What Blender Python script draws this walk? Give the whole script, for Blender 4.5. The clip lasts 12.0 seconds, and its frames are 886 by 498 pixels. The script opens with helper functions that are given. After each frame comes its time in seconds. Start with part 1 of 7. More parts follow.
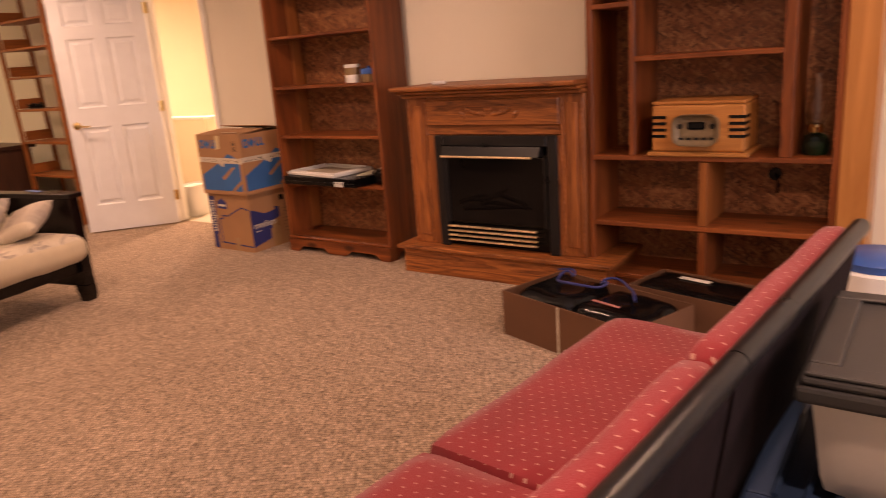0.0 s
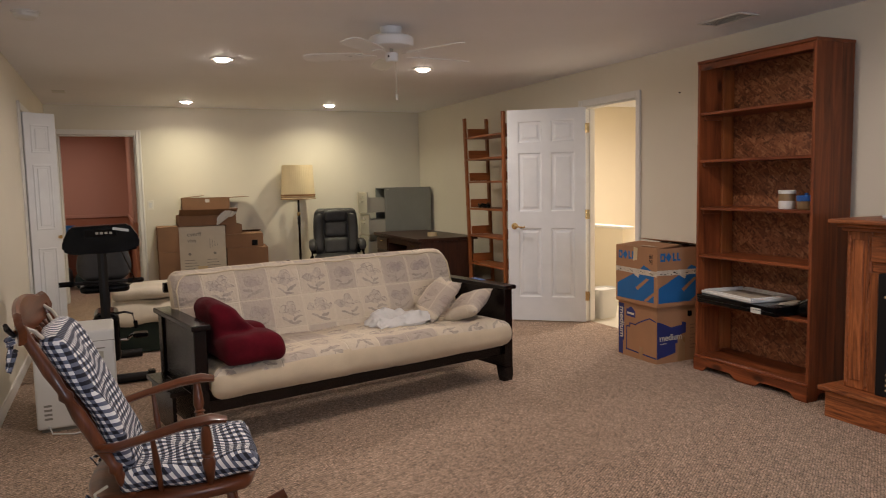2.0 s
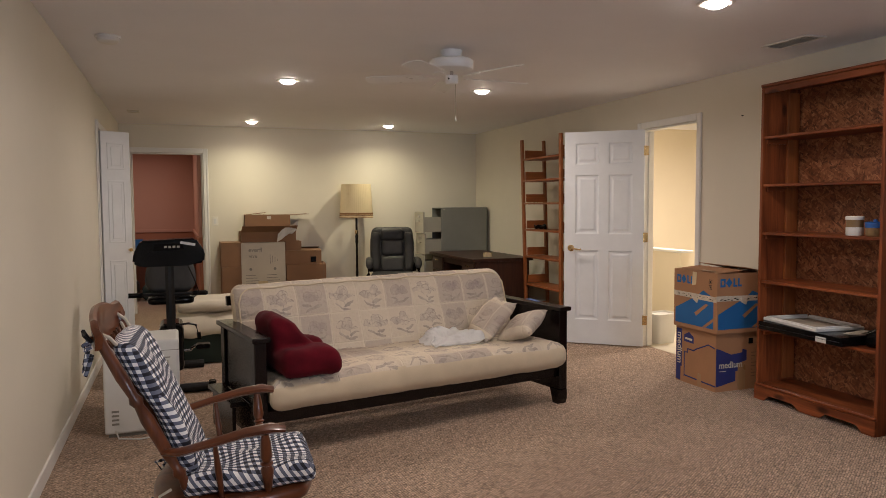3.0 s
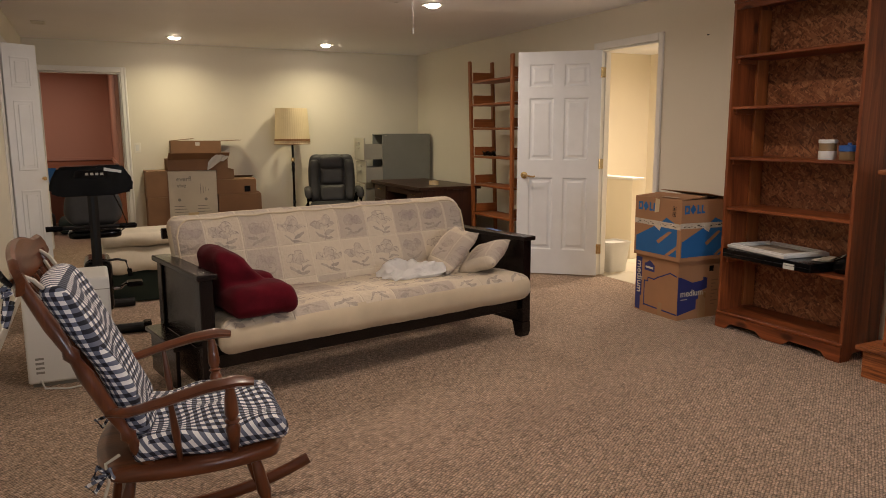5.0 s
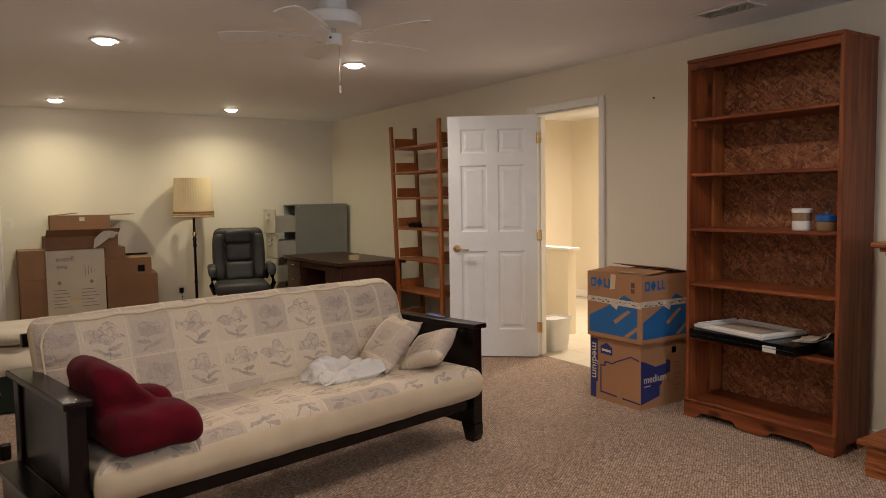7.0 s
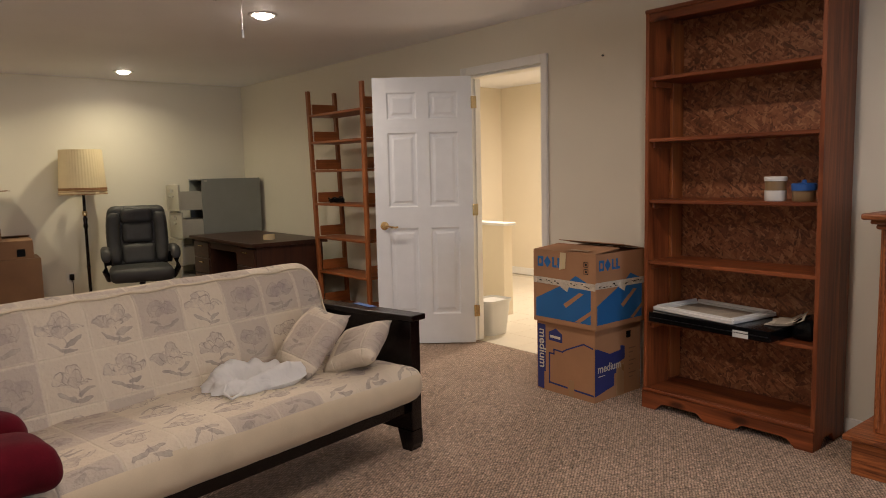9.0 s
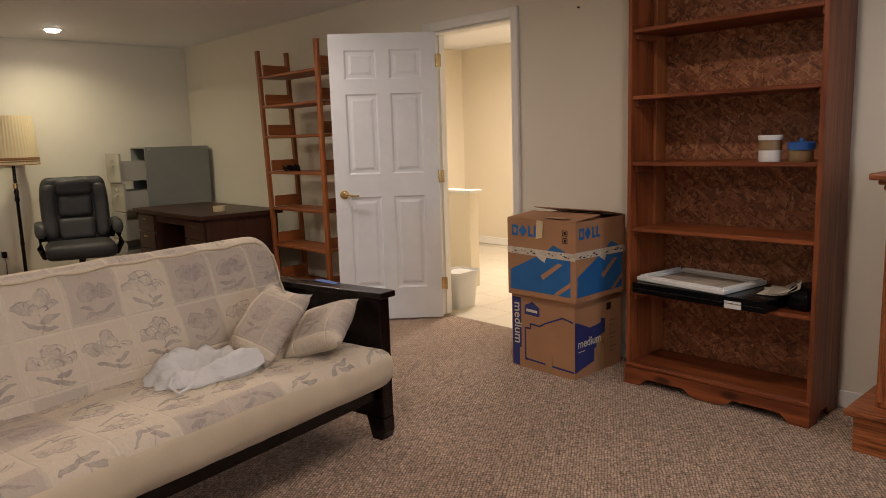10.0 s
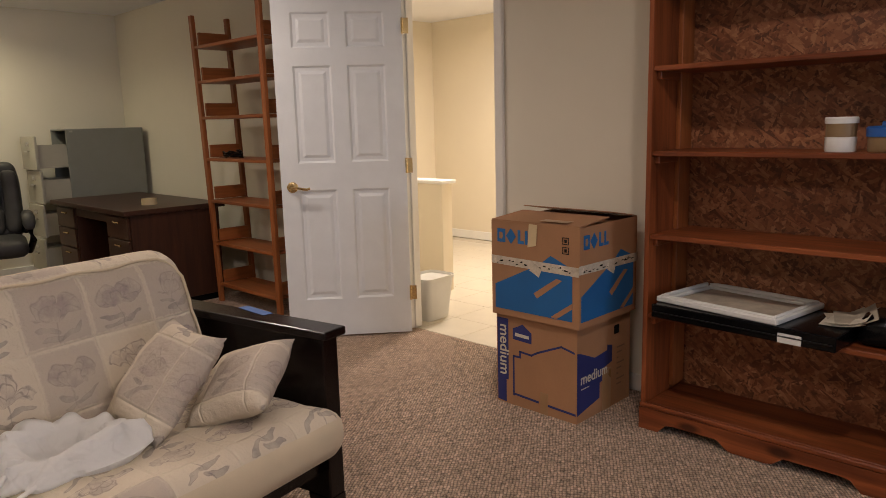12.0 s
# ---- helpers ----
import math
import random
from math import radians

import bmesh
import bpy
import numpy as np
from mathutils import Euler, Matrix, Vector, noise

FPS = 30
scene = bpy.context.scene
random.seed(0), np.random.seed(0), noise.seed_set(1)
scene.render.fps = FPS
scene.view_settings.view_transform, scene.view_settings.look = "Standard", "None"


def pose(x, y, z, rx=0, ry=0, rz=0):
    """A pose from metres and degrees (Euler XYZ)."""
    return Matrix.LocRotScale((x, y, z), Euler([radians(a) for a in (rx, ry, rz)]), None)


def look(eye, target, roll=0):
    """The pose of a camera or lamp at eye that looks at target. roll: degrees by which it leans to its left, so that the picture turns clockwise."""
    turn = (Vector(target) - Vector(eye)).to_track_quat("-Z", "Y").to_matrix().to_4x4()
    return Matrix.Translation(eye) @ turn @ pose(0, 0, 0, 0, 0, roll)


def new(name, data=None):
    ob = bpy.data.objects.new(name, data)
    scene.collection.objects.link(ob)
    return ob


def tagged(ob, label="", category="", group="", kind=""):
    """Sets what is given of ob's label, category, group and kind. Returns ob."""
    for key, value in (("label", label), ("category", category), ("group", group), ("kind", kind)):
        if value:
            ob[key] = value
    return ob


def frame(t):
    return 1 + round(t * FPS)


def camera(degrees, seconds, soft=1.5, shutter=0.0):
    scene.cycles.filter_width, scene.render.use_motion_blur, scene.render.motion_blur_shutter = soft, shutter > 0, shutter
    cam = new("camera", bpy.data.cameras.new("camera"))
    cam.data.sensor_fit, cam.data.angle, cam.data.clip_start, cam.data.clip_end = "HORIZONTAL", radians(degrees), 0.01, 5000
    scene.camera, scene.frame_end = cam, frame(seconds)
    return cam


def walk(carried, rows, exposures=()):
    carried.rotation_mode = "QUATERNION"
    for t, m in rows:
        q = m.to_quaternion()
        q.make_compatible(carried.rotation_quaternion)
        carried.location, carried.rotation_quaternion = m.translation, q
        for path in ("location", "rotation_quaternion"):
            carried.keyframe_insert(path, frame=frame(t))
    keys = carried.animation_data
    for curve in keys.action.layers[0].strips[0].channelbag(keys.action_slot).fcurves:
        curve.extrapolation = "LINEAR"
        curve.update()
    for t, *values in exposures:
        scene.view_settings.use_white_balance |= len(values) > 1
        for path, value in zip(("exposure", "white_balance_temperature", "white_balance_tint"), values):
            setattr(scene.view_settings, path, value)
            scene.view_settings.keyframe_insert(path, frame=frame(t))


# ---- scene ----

cam = camera(63.1, 12.0, soft=0.4, shutter=0.28)
PATH = [
    (0, (-1.089, 0.386, 1.294), (-2.204, 1.963, 0.774), -4.3),
    (0.5, (-1.125, 0.289, 1.331), (-2.561, 1.601, 0.865), -4.3),
    (1, (-1.13, 0.182, 1.342), (-2.733, 1.323, 0.979), -3.4),
    (1.5, (-1.09, 0.173, 1.364), (-2.819, 1.141, 1.094), -2.2),
    (2, (-1.052, 0.185, 1.366), (-2.864, 1.011, 1.183), -1.2),
    (2.5, (-1.027, 0.197, 1.375), (-2.89, 0.915, 1.253), -0.5),
    (2.7, (-1.005, 0.185, 1.371), (-2.88, 0.872, 1.258), -0.3),
    (4.5, (-1.3, 0.115, 1.332), (-3.112, 0.917, 1.058), 0.4),
    (5, (-1.394, 0.107, 1.32), (-3.171, 0.968, 1.003), -0.2),
    (5.5, (-1.56, 0.18, 1.315), (-3.312, 1.083, 0.973), -0.5),
    (6, (-1.716, 0.248, 1.342), (-3.439, 1.212, 1.022), -0.7),
    (6.5, (-1.889, 0.261, 1.343), (-3.582, 1.305, 1.129), -0.6),
    (6.7, (-1.972, 0.259, 1.358), (-3.655, 1.326, 1.189), -0.6),
    (8.3, (-2.383, 0.472, 1.349), (-4.011, 1.629, 1.239), -1.4),
    (8.5, (-2.437, 0.501, 1.346), (-4.04, 1.688, 1.203), -1.3),
    (9, (-2.599, 0.564, 1.334), (-4.133, 1.829, 1.121), -1.3),
    (9.5, (-2.765, 0.6, 1.325), (-4.238, 1.926, 1.053), -1.7),
    (10, (-2.887, 0.72, 1.303), (-4.334, 2.067, 1.002), -1.8),
    (10.5, (-3.003, 0.89, 1.32), (-4.436, 2.249, 1.004), -2.0),
    (11, (-3.155, 1.016, 1.311), (-4.558, 2.405, 0.996), -1.9),
    (11.5, (-3.338, 1.142, 1.304), (-4.718, 2.553, 0.979), -1.9),
    (12, (-3.492, 1.293, 1.295), (-4.874, 2.696, 0.947), -1.5),
]
walk(cam, [(t, look(eye, target, roll)) for t, eye, target, roll in PATH],
     exposures=[(0.0, 0.0, 10000, 53), (0.5, -0.12, 8900, 40), (1.0, -0.22, 7600, 28), (1.5, -0.38, 6700, 20), (2.2, -0.53, 6150, 19), (2.7, -0.53, 6150, 19), (4.5, -0.66, 6750, 20), (5.0, -0.60, 6700, 19), (6.5, -0.62, 6500, 19), (12.0, -0.69, 6300, 20)])

# room: x along the long axis, y towards the fireplace wall
XW, XE, YS, YN, H = -10.80, 1.90, -0.49, 4.28, 2.38

# daylight comes from a window behind the walker; the recessed lamps do the rest
world = bpy.data.worlds.new("world")
scene.world = world
world.use_nodes = True
wn = world.node_tree.nodes
sky = wn.new("ShaderNodeTexSky")
sky.sky_type = 'NISHITA'
sky.sun_disc = False
sky.sun_elevation, sky.sun_rotation = radians(35), radians(200)
wn["Background"].inputs[1].default_value = 0.1
world.node_tree.links.new(sky.outputs[0], wn["Background"].inputs[0])

DOWNLIGHTS = [(x, y) for y in (1.04, 2.765) for x in (-10.11, -7.06, -4.05, -1.0)]
LAMP_W, WINDOW_W, BATH_W, FARROOM_W = 17.0, 72.0, 98.0, 14.0
SHARE = {-10.11: 0.82, -7.06: 1.2, -4.05: 0.95, -1.0: 0.95}


def lamp_disk(name, loc, watts, colour, size=0.13, spread=178):
    d = bpy.data.lights.new(name, 'AREA')
    d.shape, d.size, d.energy, d.color, d.spread = 'DISK', size, watts, colour, radians(spread)
    ob = new(name, d)
    ob.location = loc
    return ob


for x, y in DOWNLIGHTS:
    far = x < -9
    lamp_disk("downlight_lamp", (x, y, H - 0.031), LAMP_W * SHARE[x] * ((0.7 if y > 2 else 1.15) if x == -1.0 else 1.0), (1.0, 0.92, 0.57) if far else (1.0, 0.87, 0.71), 0.10, 150 if far else 168)
d = bpy.data.lights.new("window_daylight", 'AREA')
d.shape, d.size, d.size_y, d.energy, d.color = 'RECTANGLE', 1.7, 1.1, WINDOW_W, (0.72, 0.86, 1.0)
new("window_daylight", d).matrix_world = look((XE - 0.02, 1.9, 1.45), (XE - 3, 1.9, 1.2))
lamp_disk("bathroom_lamp", (-7.2, 5.95, 2.3), BATH_W, (1.0, 0.88, 0.70), 0.3, 175)
lamp_disk("far_room_lamp", (-12.3, -0.5, 2.3), FARROOM_W, (1.0, 0.82, 0.62), 0.3, 175)

# ---- materials ----
def mat(name):
    m = bpy.data.materials.new(name)
    m.use_nodes = True
    return m, m.node_tree.nodes, m.node_tree.links, m.node_tree.nodes["Principled BSDF"]


def coords(n, l, scale=(1, 1, 1), turn=(0, 0, 0), kind="Object"):
    tc, mp = n.new("ShaderNodeTexCoord"), n.new("ShaderNodeMapping")
    mp.inputs["Scale"].default_value = scale
    mp.inputs["Rotation"].default_value = turn
    l.new(tc.outputs[kind], mp.inputs[0])
    return mp.outputs[0]


def noise_tex(n, l, vec, scale, detail=4, rough=0.6, distort=0.0):
    t = n.new("ShaderNodeTexNoise")
    t.inputs["Scale"].default_value, t.inputs["Detail"].default_value = scale, detail
    t.inputs["Roughness"].default_value, t.inputs["Distortion"].default_value = rough, distort
    l.new(vec, t.inputs["Vector"])
    return t.outputs["Fac"]


def ramp(n, l, fac, stops):
    r = n.new("ShaderNodeValToRGB")
    e = r.color_ramp.elements
    while len(e) < len(stops):
        e.new(0.5)
    for el, (p, c) in zip(e, stops):
        el.position, el.color = p, (*c, 1)
    l.new(fac, r.inputs[0])
    return r.outputs[0]


def mixc(n, l, fac, a, b, mode='MIX'):
    m = n.new("ShaderNodeMix")
    m.data_type, m.blend_type = 'RGBA', mode
    for sock, v in ((0, fac), (6, a), (7, b)):
        if isinstance(v, (int, float)):
            m.inputs[sock].default_value = v
        elif isinstance(v, tuple):
            m.inputs[sock].default_value = (*v, 1)
        else:
            l.new(v, m.inputs[sock])
    return m.outputs[2]


def math_n(n, l, op, a, b=0.0, c=0.0):
    m = n.new("ShaderNodeMath")
    m.operation = op
    for i, v in enumerate((a, b, c)):
        if isinstance(v, (int, float)):
            m.inputs[i].default_value = v
        else:
            l.new(v, m.inputs[i])
    return m.outputs[0]


def bump(n, l, b, height, strength, dist=0.01):
    k = n.new("ShaderNodeBump")
    k.inputs["Strength"].default_value, k.inputs["Distance"].default_value = strength, dist
    l.new(height, k.inputs["Height"])
    l.new(k.outputs[0], b.inputs["Normal"])


def rand_of(n):
    return n.new("ShaderNodeObjectInfo").outputs["Random"]


def plain(name, colour, rough=0.5, metal=0.0, vary=0.12, scale=6.0, fine=120.0, relief=0.05, trans=0.0, coat=0.0, sheen=0.0, spec=0.5):
    """A surface with soft stains at one scale and grain at another."""
    m, n, l, b = mat(name)
    v = coords(n, l)
    big, small = noise_tex(n, l, v, scale, 3), noise_tex(n, l, v, fine, 3)
    dark = tuple(c * (1 - vary) for c in colour)
    lite = tuple(min(1, c * (1 + vary * 0.6)) for c in colour)
    c = ramp(n, l, big, [(0.3, dark), (0.7, lite)])
    c = mixc(n, l, 0.18, c, ramp(n, l, small, [(0.35, dark), (0.65, lite)]))
    l.new(c, b.inputs["Base Color"])
    rr = n.new("ShaderNodeMapRange")
    rr.inputs[3].default_value, rr.inputs[4].default_value = max(0.03, rough - 0.08), min(1, rough + 0.08)
    l.new(big, rr.inputs[0])
    l.new(rr.outputs[0], b.inputs["Roughness"])
    b.inputs["Metallic"].default_value = metal
    b.inputs["Transmission Weight"].default_value = trans
    b.inputs["Specular IOR Level"].default_value = spec
    b.inputs["Coat Weight"].default_value = coat
    b.inputs["Sheen Weight"].default_value = sheen
    if relief:
        bump(n, l, b, small, relief, 0.004)
    return m


def wood(name, light, dark, axis='z', rough=0.45, grain=1.0, knots=False, coat=0.0, figure=0.8):
    """Boards with grain along one axis; each board its own shade."""
    m, n, l, b = mat(name)
    s = {'x': (1.2, 16, 16), 'y': (16, 1.2, 16), 'z': (16, 16, 1.2)}[axis]
    v = coords(n, l, s)
    rnd = rand_of(n)
    add = n.new("ShaderNodeVectorMath")
    add.operation = 'ADD'
    comb = n.new("ShaderNodeCombineXYZ")
    sh = math_n(n, l, 'MULTIPLY', rnd, 40)
    for i in range(3):
        l.new(sh, comb.inputs[i])
    l.new(v, add.inputs[0])
    l.new(comb.outputs[0], add.inputs[1])
    v = add.outputs[0]
    g1 = noise_tex(n, l, v, 1.0 * grain, 5, 0.65, figure)
    g2 = noise_tex(n, l, v, 6.0 * grain, 4, 0.7, 0.2)
    mid = tuple((p + q) / 2 for p, q in zip(light, dark))
    c = ramp(n, l, g1, [(0.3, dark), (0.5, mid), (0.68, light)])
    c = mixc(n, l, math_n(n, l, 'MULTIPLY', g2, 0.45), c, dark, 'MIX')
    if knots:
        vo = n.new("ShaderNodeTexVoronoi")
        vo.inputs["Scale"].default_value = 4.0
        q = {'x': (0.6, 1.4, 1.4), 'y': (1.4, 0.6, 1.4), 'z': (1.4, 1.4, 0.6)}[axis]
        l.new(coords(n, l, q), vo.inputs["Vector"])
        k = ramp(n, l, vo.outputs["Distance"], [(0.08, (1, 1, 1)), (0.15, (0, 0, 0))])
        c = mixc(n, l, math_n(n, l, 'MULTIPLY', k, 0.8), c, tuple(x * 0.25 for x in dark))
    tone = n.new("ShaderNodeHueSaturation")
    l.new(math_n(n, l, 'MULTIPLY_ADD', rnd, 0.3, 0.85), tone.inputs["Value"])
    l.new(c, tone.inputs["Color"])
    l.new(tone.outputs[0], b.inputs["Base Color"])
    b.inputs["Roughness"].default_value = rough
    b.inputs["Specular IOR Level"].default_value = 0.35
    b.inputs["Coat Weight"].default_value = coat
    bump(n, l, b, g2, 0.12, 0.003)
    return m


def wall_paint(name, colour):
    m, n, l, b = mat(name)
    v = coords(n, l)
    big, small = noise_tex(n, l, v, 0.9, 4), noise_tex(n, l, v, 260, 3)
    mid = noise_tex(n, l, v, 9, 4)
    c = ramp(n, l, big, [(0.3, tuple(x * 0.94 for x in colour)), (0.7, colour)])
    c = mixc(n, l, math_n(n, l, 'MULTIPLY', mid, 0.10), c, tuple(x * 0.82 for x in colour))
    l.new(c, b.inputs["Base Color"])
    b.inputs["Roughness"].default_value = 0.62
    bump(n, l, b, small, 0.10, 0.002)
    return m


def carpet_mat():
    """Loop pile in slanting rows, flecked light and dark, with the shade between loops put into the colour."""
    m, n, l, b = mat("loop_pile_carpet")
    v = coords(n, l, (1, 1, 1), (0, 0, radians(-124)))
    warp = n.new("ShaderNodeVectorMath")
    warp.operation = 'MULTIPLY_ADD'
    nz = n.new("ShaderNodeTexNoise")
    nz.inputs["Scale"].default_value = 14
    l.new(v, nz.inputs["Vector"])
    l.new(nz.outputs["Color"], warp.inputs[0])
    warp.inputs[1].default_value = (0.016, 0.014, 0)
    l.new(v, warp.inputs[2])
    st = n.new("ShaderNodeMapping")
    st.inputs["Scale"].default_value = (64, 82, 1)
    l.new(warp.outputs[0], st.inputs[0])
    vo = n.new("ShaderNodeTexVoronoi")
    vo.inputs["Scale"].default_value, vo.inputs["Randomness"].default_value = 1.0, 0.55
    l.new(st.outputs[0], vo.inputs["Vector"])
    sp = n.new("ShaderNodeSeparateXYZ")
    l.new(st.outputs[0], sp.inputs[0])
    row = math_n(n, l, 'ABSOLUTE', math_n(n, l, 'SINE', math_n(n, l, 'MULTIPLY_ADD', sp.outputs[1], math.pi, 0.25 * math.pi)))
    big, mid = noise_tex(n, l, v, 0.7, 4), noise_tex(n, l, v, 90, 3)
    sc = n.new("ShaderNodeSeparateColor")
    l.new(vo.outputs["Color"], sc.inputs[0])
    tuft = ramp(n, l, sc.outputs[0], [(0.0, (0.33, 0.230, 0.162)), (0.2, (0.56, 0.395, 0.282)), (0.75, (0.74, 0.53, 0.385)), (1.0, (0.88, 0.66, 0.50))])
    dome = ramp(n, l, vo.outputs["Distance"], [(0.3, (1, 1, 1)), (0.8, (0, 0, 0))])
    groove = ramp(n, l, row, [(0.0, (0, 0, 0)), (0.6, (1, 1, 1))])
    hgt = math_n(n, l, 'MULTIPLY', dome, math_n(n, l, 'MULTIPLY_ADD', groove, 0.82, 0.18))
    # low parts of the pile darkened: shade of gaps and rows painted into the colour
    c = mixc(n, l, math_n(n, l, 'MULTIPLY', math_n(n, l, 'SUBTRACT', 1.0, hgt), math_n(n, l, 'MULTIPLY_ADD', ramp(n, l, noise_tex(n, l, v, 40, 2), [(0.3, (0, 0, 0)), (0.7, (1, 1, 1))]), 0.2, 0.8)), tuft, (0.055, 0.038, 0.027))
    c = mixc(n, l, math_n(n, l, 'MULTIPLY', mid, 0.25), c, (0.40, 0.30, 0.23))
    c = mixc(n, l, 1.0, c, ramp(n, l, big, [(0.3, (0.84, 0.83, 0.82)), (0.7, (1, 1, 1))]), 'MULTIPLY')
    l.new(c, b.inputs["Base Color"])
    b.inputs["Roughness"].default_value = 0.95
    b.inputs["Specular IOR Level"].default_value = 0.2
    b.inputs["Sheen Weight"].default_value = 0.45
    b.inputs["Sheen Roughness"].default_value = 0.4
    b.inputs["Sheen Tint"].default_value = (0.92, 0.76, 0.62, 1)
    bump(n, l, b, hgt, 0.9, 0.007)
    return m


def turned_coords(n, l, turn, scale):
    first = coords(n, l, (1, 1, 1), turn)
    mp = n.new("ShaderNodeMapping")
    mp.inputs["Scale"].default_value = scale
    l.new(first, mp.inputs[0])
    return mp.outputs[0]


def osb_mat():
    m, n, l, b = mat("strand_board")
    out = None
    for i, (turn, sc) in enumerate(((0.5, (14, 14, 72)), (1.35, (12, 12, 60)), (2.5, (15, 15, 80)))):
        v = turned_coords(n, l, (0, turn, 0), sc)
        vo = n.new("ShaderNodeTexVoronoi")
        vo.inputs["Scale"].default_value = 1.0
        l.new(v, vo.inputs["Vector"])
        s = n.new("ShaderNodeSeparateColor")
        l.new(vo.outputs["Color"], s.inputs[0])
        col = ramp(n, l, s.outputs[i % 3], [(0.0, (0.10, 0.032, 0.013)), (0.4, (0.24, 0.082, 0.033)), (0.75, (0.33, 0.128, 0.053)), (1.0, (0.46, 0.21, 0.095))])
        if out is None:
            out = col
        else:
            pick = noise_tex(n, l, coords(n, l), 26 + 9 * i, 2)
            out = mixc(n, l, ramp(n, l, pick, [(0.46, (0, 0, 0)), (0.54, (1, 1, 1))]), out, col)
    l.new(out, b.inputs["Base Color"])
    b.inputs["Roughness"].default_value = 0.55
    bump(n, l, b, out, 0.25, 0.004)
    return m


def cell_grid(n, l, plane, size, offset=(0.0, 0.0)):
    """Local square cells on a plane of the object: fractional place in a cell and a random value per cell."""
    tc, sp = n.new("ShaderNodeTexCoord"), n.new("ShaderNodeSeparateXYZ")
    l.new(tc.outputs["Object"], sp.inputs[0])
    ab = [math_n(n, l, 'MULTIPLY_ADD', sp.outputs["XYZ".index(p)], 1.0 / s, o) for p, s, o in zip(plane, size, offset)]
    fr = [math_n(n, l, 'SUBTRACT', math_n(n, l, 'FRACT', a), 0.5) for a in ab]
    fl = [math_n(n, l, 'FLOOR', a) for a in ab]
    cb, wnz = n.new("ShaderNodeCombineXYZ"), n.new("ShaderNodeTexWhiteNoise")
    l.new(fl[0], cb.inputs[0])
    l.new(fl[1], cb.inputs[1])
    l.new(cb.outputs[0], wnz.inputs["Vector"])
    return fr, wnz.outputs["Value"], wnz.outputs["Color"], fl


def floral(name, plane, size, offset=(0, 0), seam_mix=1.0):
    """Quilted squares, some cream with a pen-drawn lily, some grey with a washed-out one; each with a bent stem and leaves."""
    m, n, l, b = mat(name)
    (fx, fy), rnd, rcol, fl = cell_grid(n, l, plane, size, offset)
    v = coords(n, l)
    sc = n.new("ShaderNodeSeparateColor")
    l.new(rcol, sc.inputs[0])

    def mul(*a):
        out = a[0]
        for k in a[1:]:
            out = math_n(n, l, 'MULTIPLY', out, k)
        return out

    def add(p, q):
        return math_n(n, l, 'ADD', p, q)

    def sub(p, q):
        return math_n(n, l, 'SUBTRACT', p, q)

    def absn(p):
        return math_n(n, l, 'ABSOLUTE', p)

    def thin(d, w):
        return ramp(n, l, d, [(w * 0.4, (1, 1, 1)), (w, (0, 0, 0))])

    wob, wob2 = noise_tex(n, l, v, 13, 2, 0.5), noise_tex(n, l, add_offset(n, l, v, 7.3), 13, 2, 0.5)
    side = math_n(n, l, 'MULTIPLY_ADD', math_n(n, l, 'GREATER_THAN', sc.outputs[0], 0.5), 2.0, -1.0)
    gx = mul(add(fx, mul(sub(wob, 0.5), 0.36)), side)
    gy = add(sub(fy, 0.02), mul(sub(wob2, 0.5), 0.30))
    lean = math_n(n, l, 'MULTIPLY_ADD', sc.outputs[1], 0.9, -0.2)
    hx, hy = sub(gx, mul(gy, lean, 0.4)), sub(gy, -0.06)
    r = math_n(n, l, 'SQRT', add(mul(hx, hx, math_n(n, l, 'MULTIPLY_ADD', sc.outputs[2], 0.7, 0.55)), mul(hy, hy, 1.15)))
    th = math_n(n, l, 'ARCTAN2', hx, add(hy, 0.10))
    upper = math_n(n, l, 'GREATER_THAN', add(gy, mul(absn(gx), -0.25)), -0.14)
    dark, inner = None, None
    for count, phase, reach, deep in ((2.5, 0.0, 0.40, 0.20), (3.5, 0.8, 0.29, 0.15), (2.0, 1.9, 0.17, 0.10)):
        lobe = absn(math_n(n, l, 'COSINE', math_n(n, l, 'MULTIPLY_ADD', th, count, add(mul(rnd, 1.6), phase))))
        rim = math_n(n, l, 'MULTIPLY_ADD', sub(math_n(n, l, 'POWER', lobe, 0.6), 1.0), deep, reach)
        line = mul(thin(absn(sub(r, rim)), 0.020), upper)
        dark = line if dark is None else math_n(n, l, 'MAXIMUM', dark, line)
        inner = mul(math_n(n, l, 'LESS_THAN', r, rim), upper) if inner is None else inner
    veins = mul(thin(absn(math_n(n, l, 'SINE', math_n(n, l, 'MULTIPLY_ADD', th, 8.0, mul(wob, 5.0)))), 0.22), inner)
    bend = mul(math_n(n, l, 'SINE', mul(gy, 6.0)), 0.07)
    stem = mul(thin(absn(sub(gx, bend)), 0.018), math_n(n, l, 'LESS_THAN', gy, -0.12))
    leaf, rimleaf = None, None
    for s, x0, y0, slope in ((1, 0.15, -0.30, 0.55), (-1, 0.17, -0.24, 0.25), (-1, 0.12, -0.38, -0.2)):
        lx = math_n(n, l, 'MULTIPLY_ADD', gx, s, -x0)
        ly = sub(sub(gy, y0), mul(lx, slope))
        d2 = add(mul(lx, lx, 1 / 0.026), mul(ly, ly, 1 / 0.0022))
        one = ramp(n, l, d2, [(0.8, (1, 1, 1)), (1.0, (0, 0, 0))])
        edge_ = thin(absn(sub(d2, 0.9)), 0.25)
        leaf = one if leaf is None else math_n(n, l, 'MAXIMUM', leaf, one)
        rimleaf = edge_ if rimleaf is None else math_n(n, l, 'MAXIMUM', rimleaf, edge_)
